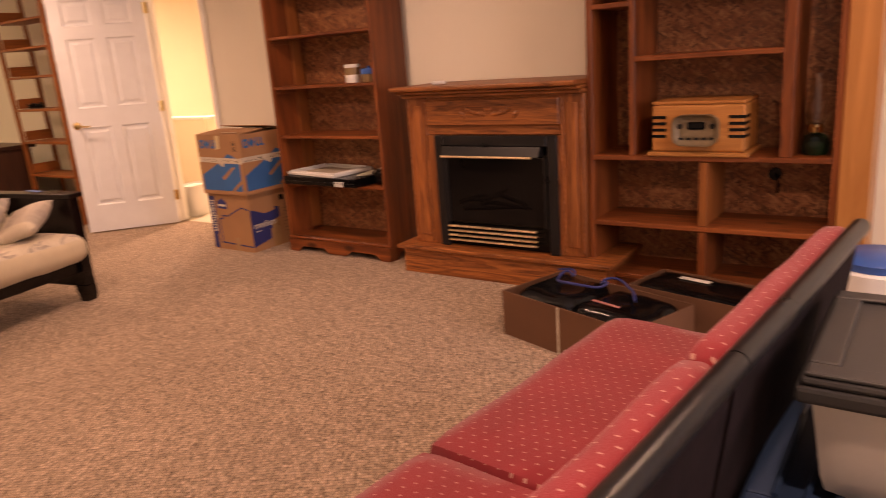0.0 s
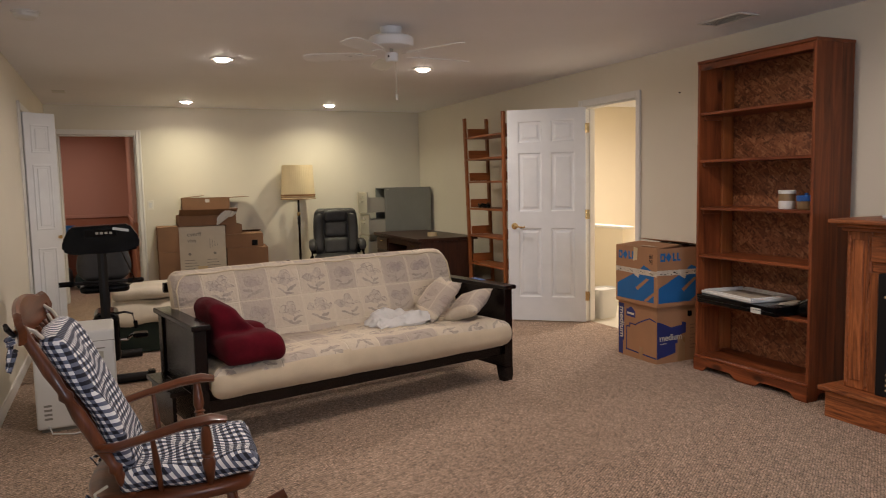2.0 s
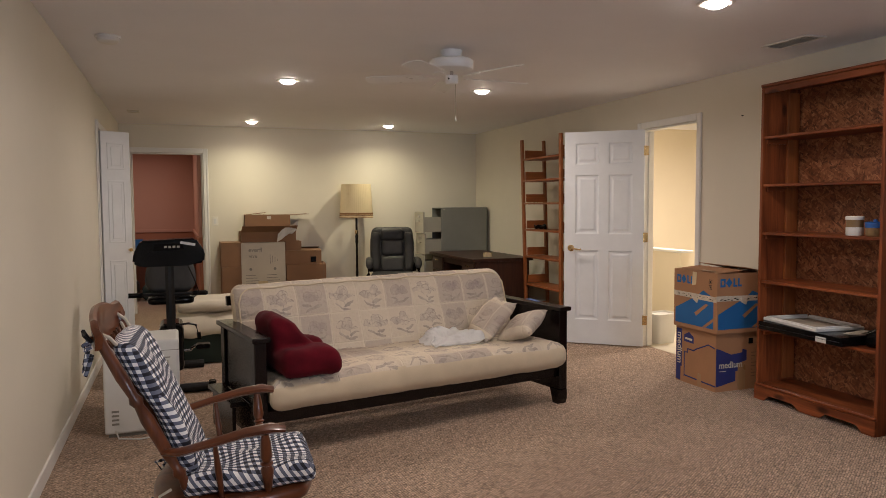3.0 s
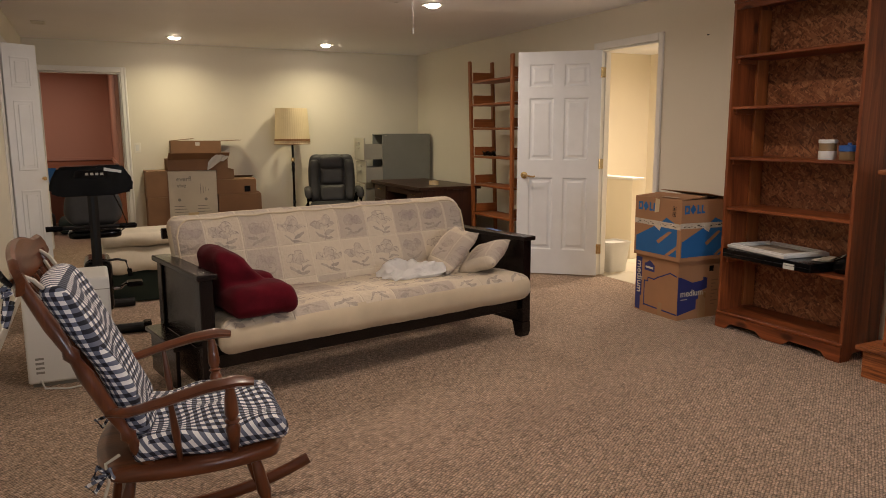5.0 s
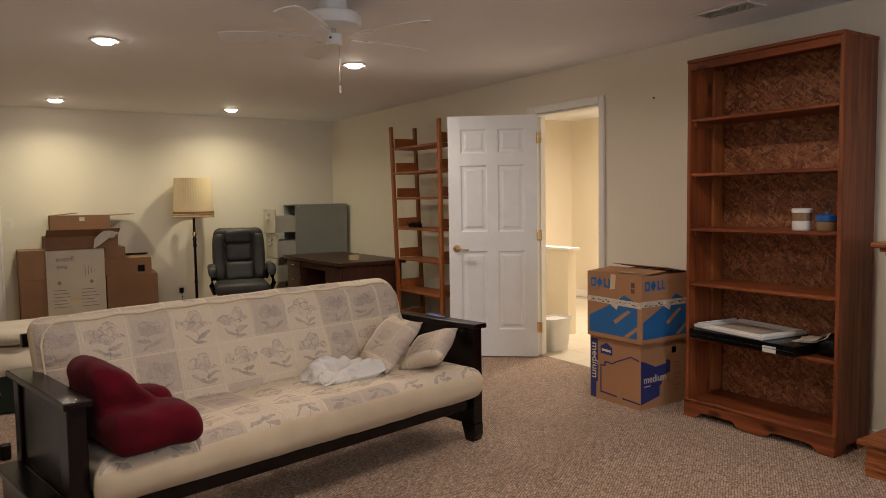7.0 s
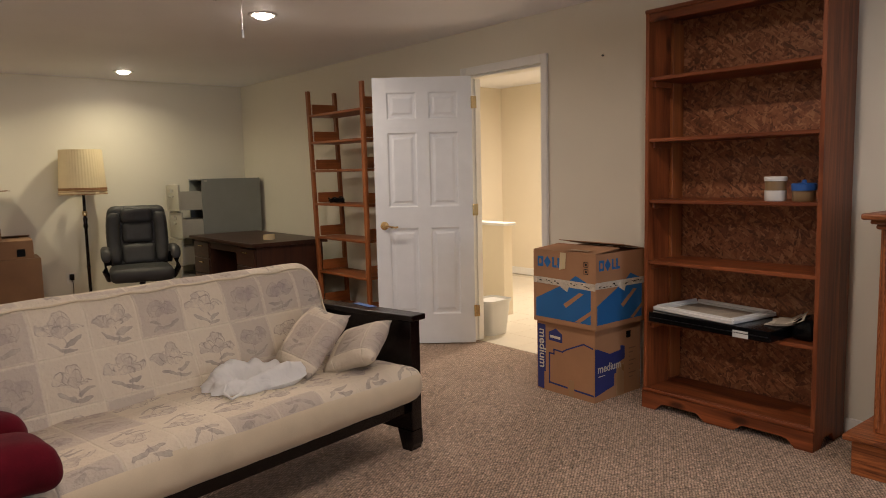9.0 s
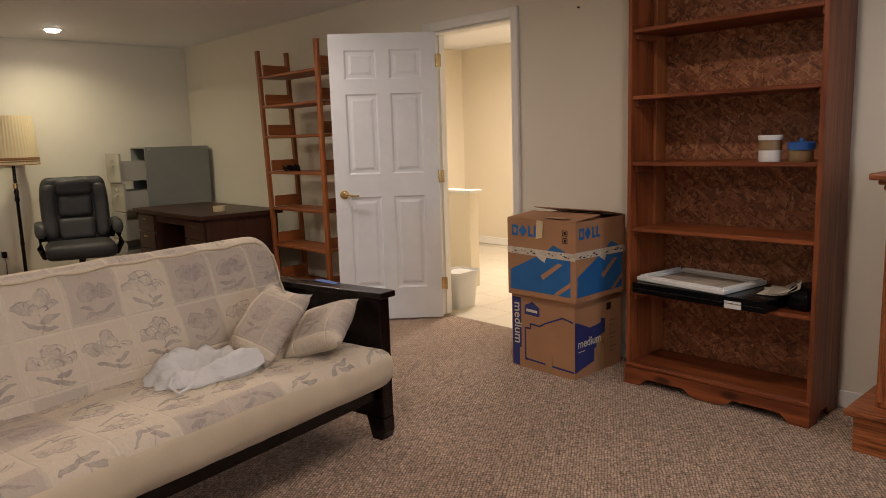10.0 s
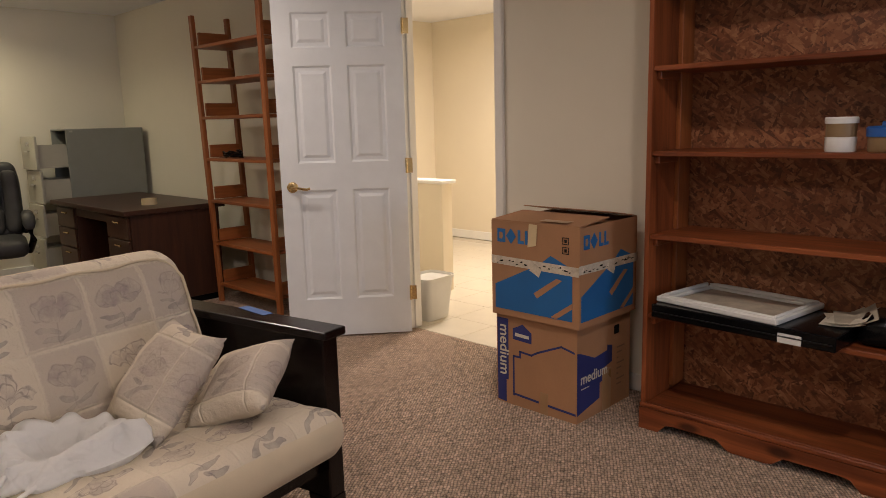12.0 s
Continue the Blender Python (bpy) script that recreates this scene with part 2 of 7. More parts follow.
    dark = math_n(n, l, 'MAXIMUM', math_n(n, l, 'MAXIMUM', dark, stem), mul(rimleaf, 0.8))
    shade = ramp(n, l, noise_tex(n, l, v, 30, 5, 0.7), [(0.36, (0, 0, 0)), (0.60, (1, 1, 1))])
    wash = ramp(n, l, noise_tex(n, l, add_offset(n, l, v, 3.1), 17, 5, 0.65), [(0.38, (0, 0, 0)), (0.62, (1, 1, 1))])
    grey = math_n(n, l, 'GREATER_THAN', rnd, 0.48)
    base = ramp(n, l, rnd, [(0.0, (0.65, 0.565, 0.44)), (0.46, (0.615, 0.532, 0.416)), (0.50, (0.475, 0.406, 0.337)), (1.0, (0.525, 0.452, 0.364))])
    tint = ramp(n, l, sc.outputs[2], [(0.0, (0.32, 0.262, 0.262)), (0.5, (0.36, 0.30, 0.265)), (1.0, (0.42, 0.35, 0.30))])
    c = mixc(n, l, mul(inner, wash, math_n(n, l, 'MULTIPLY_ADD', grey, 0.25, 0.62)), base, tint)
    c = mixc(n, l, mul(leaf, 0.75), c, mixc(n, l, wash, (0.46, 0.40, 0.33), (0.27, 0.235, 0.21)))
    c = mixc(n, l, mul(veins, shade, math_n(n, l, 'MULTIPLY_ADD', grey, -0.15, 0.5)), c, (0.27, 0.21, 0.20))
    c = mixc(n, l, mul(dark, shade, math_n(n, l, 'MULTIPLY_ADD', grey, -0.25, 0.68)), c, (0.23, 0.19, 0.18))
    blot = ramp(n, l, noise_tex(n, l, v, 26, 5, 0.7), [(0.50, (0, 0, 0)), (0.70, (1, 1, 1))])
    c = mixc(n, l, mul(blot, math_n(n, l, 'MULTIPLY_ADD', grey, 0.22, 0.12)), c, (0.46, 0.37, 0.345))
    edge = math_n(n, l, 'MAXIMUM', absn(fx), absn(fy))
    rag = add(edge, mul(sub(noise_tex(n, l, v, 60, 4, 0.8), 0.5), 0.10))
    seam = ramp(n, l, rag, [(0.445, (0, 0, 0)), (0.475, (1, 1, 1))])
    c = mixc(n, l, mul(seam, 0.85 * seam_mix), c, (0.70, 0.62, 0.492))
    l.new(c, b.inputs["Base Color"])
    b.inputs["Roughness"].default_value = 0.9
    b.inputs["Specular IOR Level"].default_value = 0.25
    hgt = sub(noise_tex(n, l, v, 30, 4), mul(ramp(n, l, edge, [(0.47, (0, 0, 0)), (0.5, (1, 1, 1))]), 0.35))
    bump(n, l, b, hgt, 0.7, 0.014)
    return m


def add_offset(n, l, vec, amount):
    k = n.new("ShaderNodeVectorMath")
    k.operation = 'ADD'
    k.inputs[1].default_value = (amount, amount * 1.7, amount * 0.6)
    l.new(vec, k.inputs[0])
    return k.outputs[0]


def gingham(name, slant, size=0.0132):
    m, n, l, b = mat(name)
    tc, sp = n.new("ShaderNodeTexCoord"), n.new("ShaderNodeSeparateXYZ")
    l.new(tc.outputs["Object"], sp.inputs[0])
    v = coords(n, l)
    wob = noise_tex(n, l, v, 9, 3)
    s = []
    for kx, ky, kz in slant:
        q = math_n(n, l, 'ADD', math_n(n, l, 'MULTIPLY', sp.outputs[0], kx), math_n(n, l, 'MULTIPLY_ADD', sp.outputs[1], ky, math_n(n, l, 'MULTIPLY', sp.outputs[2], kz)))
        a = math_n(n, l, 'MULTIPLY', math_n(n, l, 'MULTIPLY_ADD', wob, 0.008, q), 0.5 / size)
        s.append(math_n(n, l, 'LESS_THAN', math_n(n, l, 'FRACT', a), 0.5))
    both = math_n(n, l, 'MULTIPLY', math_n(n, l, 'ADD', s[0], s[1]), 0.5)
    c = ramp(n, l, both, [(0.0, (0.84, 0.84, 0.83)), (0.5, (0.13, 0.145, 0.20)), (1.0, (0.005, 0.006, 0.013))])
    c = mixc(n, l, math_n(n, l, 'MULTIPLY', noise_tex(n, l, v, 300, 2), 0.12), c, (0.12, 0.13, 0.18))
    l.new(c, b.inputs["Base Color"])
    b.inputs["Roughness"].default_value = 0.9
    bump(n, l, b, noise_tex(n, l, v, 24, 4), 0.35, 0.012)
    return m


def dotted_red():
    m, n, l, b = mat("red_dotted_cloth")
    (fx, fy), rnd, _, fl = cell_grid(n, l, "XY", (0.034, 0.024))
    odd = math_n(n, l, 'MULTIPLY', math_n(n, l, 'SUBTRACT', math_n(n, l, 'FRACT', math_n(n, l, 'MULTIPLY', fl[1], 0.5)), 0.25), 0.8)
    hx = math_n(n, l, 'LESS_THAN', math_n(n, l, 'ABSOLUTE', math_n(n, l, 'ADD', fx, odd)), 0.12)
    hy = math_n(n, l, 'LESS_THAN', math_n(n, l, 'ABSOLUTE', fy), 0.075)
    sn = n.new("ShaderNodeSeparateXYZ")
    l.new(n.new("ShaderNodeNewGeometry").outputs["Normal"], sn.inputs[0])
    hy = math_n(n, l, 'MULTIPLY', hy, math_n(n, l, 'GREATER_THAN', sn.outputs[2], 0.35))
    v = coords(n, l)
    fine = noise_tex(n, l, v, 420, 2)
    c = ramp(n, l, noise_tex(n, l, v, 5, 4), [(0.3, (0.23, 0.011, 0.018)), (0.7, (0.29, 0.017, 0.025))])
    c = mixc(n, l, math_n(n, l, 'MULTIPLY', math_n(n, l, 'MULTIPLY', hx, hy), 0.6), c, (0.62, 0.38, 0.32))
    l.new(c, b.inputs["Base Color"])
    b.inputs["Roughness"].default_value = 0.8
    b.inputs["Sheen Weight"].default_value = 0.2
    bump(n, l, b, fine, 0.3, 0.003)
    return m


def glow(name, colour, strength):
    m, n, l, b = mat(name)
    b.inputs["Emission Color"].default_value = (*colour, 1)
    b.inputs["Emission Strength"].default_value = strength
    b.inputs["Base Color"].default_value = (0.8, 0.8, 0.8, 1)
    return m


def glass(name, tint=(1, 1, 1), rough=0.0):
    m, n, l, b = mat(name)
    b.inputs["Base Color"].default_value = (*tint, 1)
    b.inputs["Roughness"].default_value = rough
    b.inputs["Transmission Weight"].default_value = 1.0
    b.inputs["IOR"].default_value = 1.45
    return m


M_WALL = wall_paint("cream_wall_paint", (0.78, 0.735, 0.615))
M_CEIL = wall_paint("ceiling_paint", (0.88, 0.885, 0.92))
M_TRIM = plain("white_trim_paint", (0.82, 0.81, 0.77), 0.4, vary=0.05)
M_DOOR = plain("white_door_paint", (0.76, 0.785, 0.80), 0.42, vary=0.05, relief=0.08)
M_CARPET = carpet_mat()
PINE_L, PINE_D = (0.365, 0.101, 0.030), (0.085, 0.019, 0.006)
M_PINE = {a: wood("stained_pine_" + a, PINE_L, PINE_D, a, 0.42, 1.0, True) for a in "xyz"}
OAK_L, OAK_D = (0.56, 0.185, 0.056), (0.085, 0.022, 0.008)
M_OAK = {a: wood("stained_oak_" + a, OAK_L, OAK_D, a, 0.4, 1.5, figure=2.6) for a in "xyz"}
LAD_L, LAD_D = (0.40, 0.130, 0.036), (0.19, 0.055, 0.014)
M_LAD = {a: wood("shelf_pine_" + a, LAD_L, LAD_D, a, 0.45) for a in "xyz"}
M_OSB = osb_mat()
M_ESP = {a: wood("espresso_wood_" + a, (0.010, 0.0045, 0.004), (0.004, 0.002, 0.002), a, 0.24, 1.2) for a in "xyz"}
M_DESK = {a: wood("walnut_laminate_" + a, (0.070, 0.025, 0.012), (0.026, 0.010, 0.006), a, 0.38) for a in "xyz"}
M_MAPLE = {a: wood("rocker_wood_" + a, (0.20, 0.060, 0.020), (0.058, 0.016, 0.006), a, 0.3, 1.0, coat=0.4) for a in "xyz"}
M_TICK = plain("cream_ticking", (0.61, 0.51, 0.355), 0.9, vary=0.12, scale=4, fine=300, relief=0.2, sheen=0.15)
M_FLORAL_BACK = floral("floral_quilt_back", "YZ", (0.205, 0.185), (0.07, 0.35), 0.75)
M_FLORAL_SEAT = floral("floral_quilt_seat", "YX", (0.205, 0.185), (0.07, 0.1), 0.4)
M_FLORAL_PILLOW = floral("floral_pillow_cloth", "XY", (0.15, 0.21), (0.5, 0.5), 0.5)
M_MAROON = plain("maroon_plush", (0.098, 0.004, 0.010), 0.95, vary=0.35, scale=9, fine=200, relief=0.3, sheen=0.04, spec=0.12)
def film_mat():
    m, n, l, b = mat("white_bag_film")
    v = coords(n, l)
    b.inputs["Base Color"].default_value = (0.90, 0.90, 0.89, 1)
    b.inputs["Roughness"].default_value = 0.38
    b.inputs["Subsurface Weight"].default_value = 0.0
    vo = n.new("ShaderNodeTexVoronoi")
    vo.feature = 'DISTANCE_TO_EDGE'
    vo.inputs["Scale"].default_value = 22
    warp = n.new("ShaderNodeTexNoise")
    warp.inputs["Scale"].default_value = 9
    l.new(v, warp.inputs["Vector"])
    mixv = n.new("ShaderNodeVectorMath")
    mixv.operation = 'MULTIPLY_ADD'
    l.new(warp.outputs["Color"], mixv.inputs[0])
    mixv.inputs[1].default_value = (0.12, 0.12, 0.12)
    l.new(v, mixv.inputs[2])
    l.new(mixv.outputs[0], vo.inputs["Vector"])
    bump(n, l, b, math_n(n, l, 'ADD', vo.outputs["Distance"], math_n(n, l, 'MULTIPLY', noise_tex(n, l, v, 40, 4), 0.4)), 0.6, 0.016)
    tr = n.new("ShaderNodeBsdfTranslucent")
    tr.inputs[0].default_value = (0.92, 0.92, 0.91, 1)
    mx = n.new("ShaderNodeMixShader")
    mx.inputs[0].default_value = 0.4
    l.new(b.outputs[0], mx.inputs[1])
    l.new(tr.outputs[0], mx.inputs[2])
    l.new(mx.outputs[0], n["Material Output"].inputs[0])
    return m


M_BAG = film_mat()
M_CARD = plain("cardboard", (0.39, 0.200, 0.097), 0.85, vary=0.14, scale=3, fine=160, relief=0.1)
M_CARD_D = plain("dark_cardboard", (0.25, 0.135, 0.072), 0.85, vary=0.16, scale=3, fine=160, relief=0.1)
M_HONEY = {a: wood("honey_pine_" + a, (0.60, 0.27, 0.085), (0.34, 0.125, 0.036), a, 0.4, 0.7) for a in "xz"}
M_DIAL = plain("smoked_dial", (0.20, 0.145, 0.085), 0.5, vary=0.25, scale=30)
M_CARD_K = plain("old_dark_cardboard", (0.145, 0.062, 0.030), 0.85, vary=0.2, scale=3, fine=160, relief=0.1)
M_WBOX = plain("white_printed_card", (0.60, 0.55, 0.45), 0.75, vary=0.08)
M_PBLUE = plain("blue_print", (0.011, 0.125, 0.35), 0.7, vary=0.1)
M_NAVY = plain("navy_print", (0.022, 0.03, 0.15), 0.7, vary=0.1)
M_PGREY = plain("grey_print", (0.26, 0.25, 0.22), 0.8)
M_TAPE = plain("clear_packing_tape", (0.62, 0.55, 0.44), 0.25, vary=0.25, scale=30)
M_MASK = plain("masking_tape", (0.62, 0.49, 0.28), 0.6)
M_BLACK = plain("black_plastic", (0.004, 0.004, 0.0045), 0.16, vary=0.25, relief=0.0, spec=0.2)
M_BLKMET = plain("black_painted_metal", (0.010, 0.010, 0.011), 0.3, vary=0.2, spec=0.3)
M_LEATHER = plain("charcoal_leather", (0.035, 0.034, 0.034), 0.5, spec=0.3, vary=0.2, scale=12, fine=240, relief=0.3)
M_STEEL = plain("grey_enamel_steel", (0.25, 0.255, 0.23), 0.42, metal=0.1, vary=0.06)
M_PALESTEEL = plain("pale_grey_enamel", (0.42, 0.40, 0.33), 0.45, vary=0.06)
M_OLDBRASS = plain("dull_brass", (0.68, 0.50, 0.30), 0.4, metal=0.7, vary=0.2)
M_TAN = plain("tan_jar", (0.24, 0.155, 0.075), 0.45, vary=0.1)
M_BRASS = plain("brass", (0.74, 0.55, 0.27), 0.2, metal=1.0, vary=0.1)
M_CHROME = plain("chrome", (0.6, 0.6, 0.6), 0.2, metal=1.0, vary=0.05)
M_SHADE = plain("lampshade_linen", (0.80, 0.66, 0.42), 0.8, vary=0.06, fine=300, relief=0.2, trans=0.1)
M_BAND = plain("lampshade_band", (0.30, 0.15, 0.06), 0.8)
M_WPLASTIC = plain("white_plastic", (0.70, 0.70, 0.67), 0.35, vary=0.05)
M_FANWHITE = plain("white_fan_enamel", (0.84, 0.86, 0.87), 0.3, vary=0.04)
M_PLATE = plain("almond_switch_plate", (0.78, 0.75, 0.66), 0.35, vary=0.04)
M_SALMON = wall_paint("salmon_wall_paint", (0.60, 0.32, 0.23))
M_RUST = wall_paint("rust_wall_paint", (0.42, 0.16, 0.08))
M_BATHWALL = wall_paint("bathroom_paint", (0.82, 0.74, 0.58))
M_TILE = plain("beige_floor_tile", (0.66, 0.60, 0.48), 0.3, vary=0.08)
M_GROUT = plain("grout", (0.64, 0.575, 0.46), 0.8)
M_BOXTAPE = plain("brown_parcel_tape", (0.36, 0.205, 0.095), 0.3)
M_RED = dotted_red()
M_BACKCLOTH = plain("dark_mottled_cloth", (0.016, 0.010, 0.011), 0.9, vary=0.7, scale=14, relief=0.2, spec=0.1)
M_GREYBIN = plain("translucent_grey_plastic", (0.50, 0.47, 0.44), 0.4, vary=0.06)
M_LID = plain("charcoal_lid_plastic", (0.020, 0.021, 0.022), 0.45, vary=0.2)
M_BLUEBIN = plain("dark_blue_plastic", (0.012, 0.032, 0.075), 0.35, vary=0.2)
M_BLUELID = plain("bright_blue_plastic", (0.02, 0.10, 0.36), 0.35, vary=0.1)
M_FIREGLASS = plain("smoked_fire_glass", (0.006, 0.005, 0.005), 0.12, vary=0.2, spec=0.15)
M_LOG = plain("ceramic_log", (0.0045, 0.0032, 0.0028), 0.9, vary=0.5, scale=20, relief=0.6, spec=0.05)
M_PHOTO = plain("printed_paper", (0.47, 0.41, 0.32), 0.6, vary=0.25, scale=18)
M_GREEN = plain("dark_green_cloth", (0.018, 0.035, 0.028), 0.8, vary=0.2)
M_CREAMCLOTH = plain("cream_blanket_cloth", (0.62, 0.56, 0.44), 0.95, vary=0.12, relief=0.3, sheen=0.2)
M_BTAPE = plain("painters_tape_blue", (0.07, 0.16, 0.42), 0.6, vary=0.1)
M_LENS = glow("lit_lamp_lens", (1.0, 0.88, 0.68), 100.0)
M_GLASS = glass("clear_glass")
M_OILGLASS = glass("green_oil_glass", (0.05, 0.35, 0.25))
M_GING_SEAT = gingham("gingham_seat", ((1, 0, 0.7), (0, 1, 0.7)))
M_GING_BACK = gingham("gingham_back", ((1, 1, 0.47), (0, 0, 1.1)))

# ---- builders ----
def part(name, bm, material, parent, label=""):
    bmesh.ops.recalc_face_normals(bm, faces=bm.faces)
    me = bpy.data.meshes.new(name)
    bm.to_mesh(me)
    bm.free()
    me.materials.append(material)
    ob = new(name, me)
    ob.parent = parent
    if label:
        ob["label"] = label
    return ob


def smooth(ob, angle=40):
    for p in ob.data.polygons:
        p.use_smooth = True
    ob.data.set_sharp_from_angle(angle=radians(angle))
    return ob


def thing(name, label, category, loc=(0, 0, 0), rz=0.0, group="", kind=""):
    e = new(name)
    e.matrix_world = pose(*loc, 0, 0, rz)
    return tagged(e, label, category, group, kind)


def solo(name, bm, material, label, category, kind="", group=""):
    return tagged(part(name, bm, material, None), label, category, group, kind)


def addbox(bm, x0, x1, y0, y1, z0, z1, bev=0.0, seg=1):
    vs = [bm.verts.new(p) for p in ((x0, y0, z0), (x1, y0, z0), (x1, y1, z0), (x0, y1, z0), (x0, y0, z1), (x1, y0, z1), (x1, y1, z1), (x0, y1, z1))]
    fs = [bm.faces.new([vs[i] for i in f]) for f in ((3, 2, 1, 0), (4, 5, 6, 7), (0, 1, 5, 4), (1, 2, 6, 5), (2, 3, 7, 6), (3, 0, 4, 7))]
    if bev:
        es = list({e for f in fs for e in f.edges})
        bmesh.ops.bevel(bm, geom=es, offset=bev, segments=seg, affect='EDGES', profile=0.5)
    return bm


def B(x0, x1, y0, y1, z0, z1, bev=0.003, seg=1):
    return addbox(bmesh.new(), x0, x1, y0, y1, z0, z1, bev, seg)


def rod(bm, p0, p1, r0, r1=None, seg=12):
    p0, p1 = Vector(p0), Vector(p1)
    r1 = r0 if r1 is None else r1
    m = (p1 - p0).to_track_quat('Z', 'Y').to_matrix().to_4x4()
    m.translation = (p0 + p1) / 2
    bmesh.ops.create_cone(bm, cap_ends=True, segments=seg, radius1=r0, radius2=r1, depth=(p1 - p0).length, matrix=m)
    return bm


def R(p0, p1, r0, r1=None, seg=12):
    return rod(bmesh.new(), p0, p1, r0, r1, seg)


def lathe(profile, seg=24, bm=None, m=None):
    """A turned body from (radius, height) steps."""
    bm = bm or bmesh.new()
    rings = []
    for r, z in profile:
        ring = [bm.verts.new((max(r, 1e-4) * math.cos(a), max(r, 1e-4) * math.sin(a), z)) for a in (2 * math.pi * i / seg for i in range(seg))]
        rings.append(ring)
    if m is not None:
        for ring in rings:
            for v in ring:
                v.co = m @ v.co
    for a, b in zip(rings, rings[1:]):
        for i in range(seg):
            bm.faces.new((a[i], a[(i + 1) % seg], b[(i + 1) % seg], b[i]))
    bm.faces.new(rings[0][::-1])
    bm.faces.new(rings[-1])
    return bm


def turned(p0, p1, profile, seg=12):
    """A turned spindle between two points; profile of (radius, 0..1)."""
    p0, p1 = Vector(p0), Vector(p1)
    m = (p1 - p0).to_track_quat('Z', 'Y').to_matrix().to_4x4()
    m.translation = p0
    k = (p1 - p0).length
    return lathe([(r, t * k) for r, t in profile], seg, None, m)


def sweep(points, w, h, closed=False, taper=None):
    """A bar of rectangular section with softened corners along a path (side axis found from the path)."""
    bm = bmesh.new()
    rings = []
    pts = [Vector(p) for p in points]
    for i, p in enumerate(pts):
        d = (pts[min(i + 1, len(pts) - 1)] - pts[max(i - 1, 0)]).normalized()
        side = d.cross(Vector((0, 0, 1)))
        side = side.normalized() if side.length > 1e-3 else Vector((1, 0, 0))
        up = side.cross(d).normalized()
        k = taper[i] if taper else 1.0
        a, b = w * k / 2, h * k / 2
        c = 0.3
        sec = [(-a, -b * c), (-a * c, -b), (a * c, -b), (a, -b * c), (a, b * c), (a * c, b), (-a * c, b), (-a, b * c)]
        rings.append([bm.verts.new(p + side * s + up * t) for s, t in sec])
    for r0, r1 in zip(rings, rings[1:]):
        for i in range(8):
            bm.faces.new((r0[i], r0[(i + 1) % 8], r1[(i + 1) % 8], r1[i]))
    bm.faces.new(rings[0][::-1])
    bm.faces.new(rings[-1])
    return bm


def tube(points, r, seg=8):
    bm = bmesh.new()
    rings = []
    pts = [Vector(p) for p in points]
    for i, p in enumerate(pts):
        d = (pts[min(i + 1, len(pts) - 1)] - pts[max(i - 1, 0)]).normalized()
        side = d.orthogonal() if abs(d.z) > 0.95 else d.cross(Vector((0, 0, 1)))
        side.normalize()
        up = side.cross(d)
        rings.append([bm.verts.new(p + r * (math.cos(t) * side + math.sin(t) * up)) for t in (2 * math.pi * k / seg for k in range(seg))])
    for r0, r1 in zip(rings, rings[1:]):
        for i in range(seg):
            bm.faces.new((r0[i], r0[(i + 1) % seg], r1[(i + 1) % seg], r1[i]))
    bm.faces.new(rings[0][::-1])
    bm.faces.new(rings[-1])
    return bm


def soft_box(x0, x1, y0, y1, z0, z1, r, n=(10, 10, 4), shape=None):
    """A padded block: rounded all round, with an optional pull on its points."""
    bm = bmesh.new()
    c = Vector(((x0 + x1) / 2, (y0 + y1) / 2, (z0 + z1) / 2))
    hs = Vector(((x1 - x0) / 2, (y1 - y0) / 2, (z1 - z0) / 2))
    inner = Vector([max(h - r, 1e-4) for h in hs])
    made = {}

    def vert(i, j, k):
        key = (i, j, k)
        if key not in made:
            p = Vector((hs.x * (2 * i / n[0] - 1), hs.y * (2 * j / n[1] - 1), hs.z * (2 * k / n[2] - 1)))
            q = Vector([max(-a, min(a, b)) for a, b in zip(inner, p)])
            d = p - q
            if d.length > 1e-6:
                p = q + d.normalized() * r
            p = p + c
            if shape:
                p = shape(p)
            made[key] = bm.verts.new(p)
        return made[key]

    for ax in range(3):
        u, w = [a for a in range(3) if a != ax]
        for side in (0, n[ax]):
            for i in range(n[u]):
                for j in range(n[w]):
                    q = []
                    for di, dj in ((0, 0), (1, 0), (1, 1), (0, 1)):
                        k = [0, 0, 0]
                        k[ax], k[u], k[w] = side, i + di, j + dj
                        q.append(vert(*k))
                    bm.faces.new(q)
    return bm


def prism(points, axis, lo, hi):
    """An outline of (a, b) pairs carried along an axis."""
    bm = bmesh.new()
    put = {'x': lambda a, b, t: (t, a, b), 'y': lambda a, b, t: (a, t, b), 'z': lambda a, b, t: (a, b, t)}[axis]
    f = [bm.verts.new(put(a, b, lo)) for a, b in points]
    g = [bm.verts.new(put(a, b, hi)) for a, b in points]
    bm.faces.new(f)
    bm.faces.new(g[::-1])
    for i in range(len(f)):
        j = (i + 1) % len(f)
        bm.faces.new((f[i], f[j], g[j], g[i]))
    return bm


def letters(text, size, m):
    """Built-in lettering as a thin raised mesh, placed by m."""
    cu = bpy.data.curves.new("lettering", 'FONT')
    cu.body, cu.size, cu.extrude, cu.align_x = text, size, 0.0006, 'CENTER'
    cu.offset = size * 0.012
    ob = new("lettering", cu)
    me = bpy.data.meshes.new_from_object(ob.evaluated_get(bpy.context.evaluated_depsgraph_get()))
    bpy.data.objects.remove(ob)
    bm = bmesh.new()
    bm.from_mesh(me)
    bpy.data.meshes.remove(me)
    bm.transform(m)
    return bm


def pull(amount, scale, seed=0.0):
    """Uneven stuffing."""
    def f(p):
        return p + noise.noise_vector(p * scale + Vector((seed, seed * 1.7, seed * 0.6))) * amount
    return f

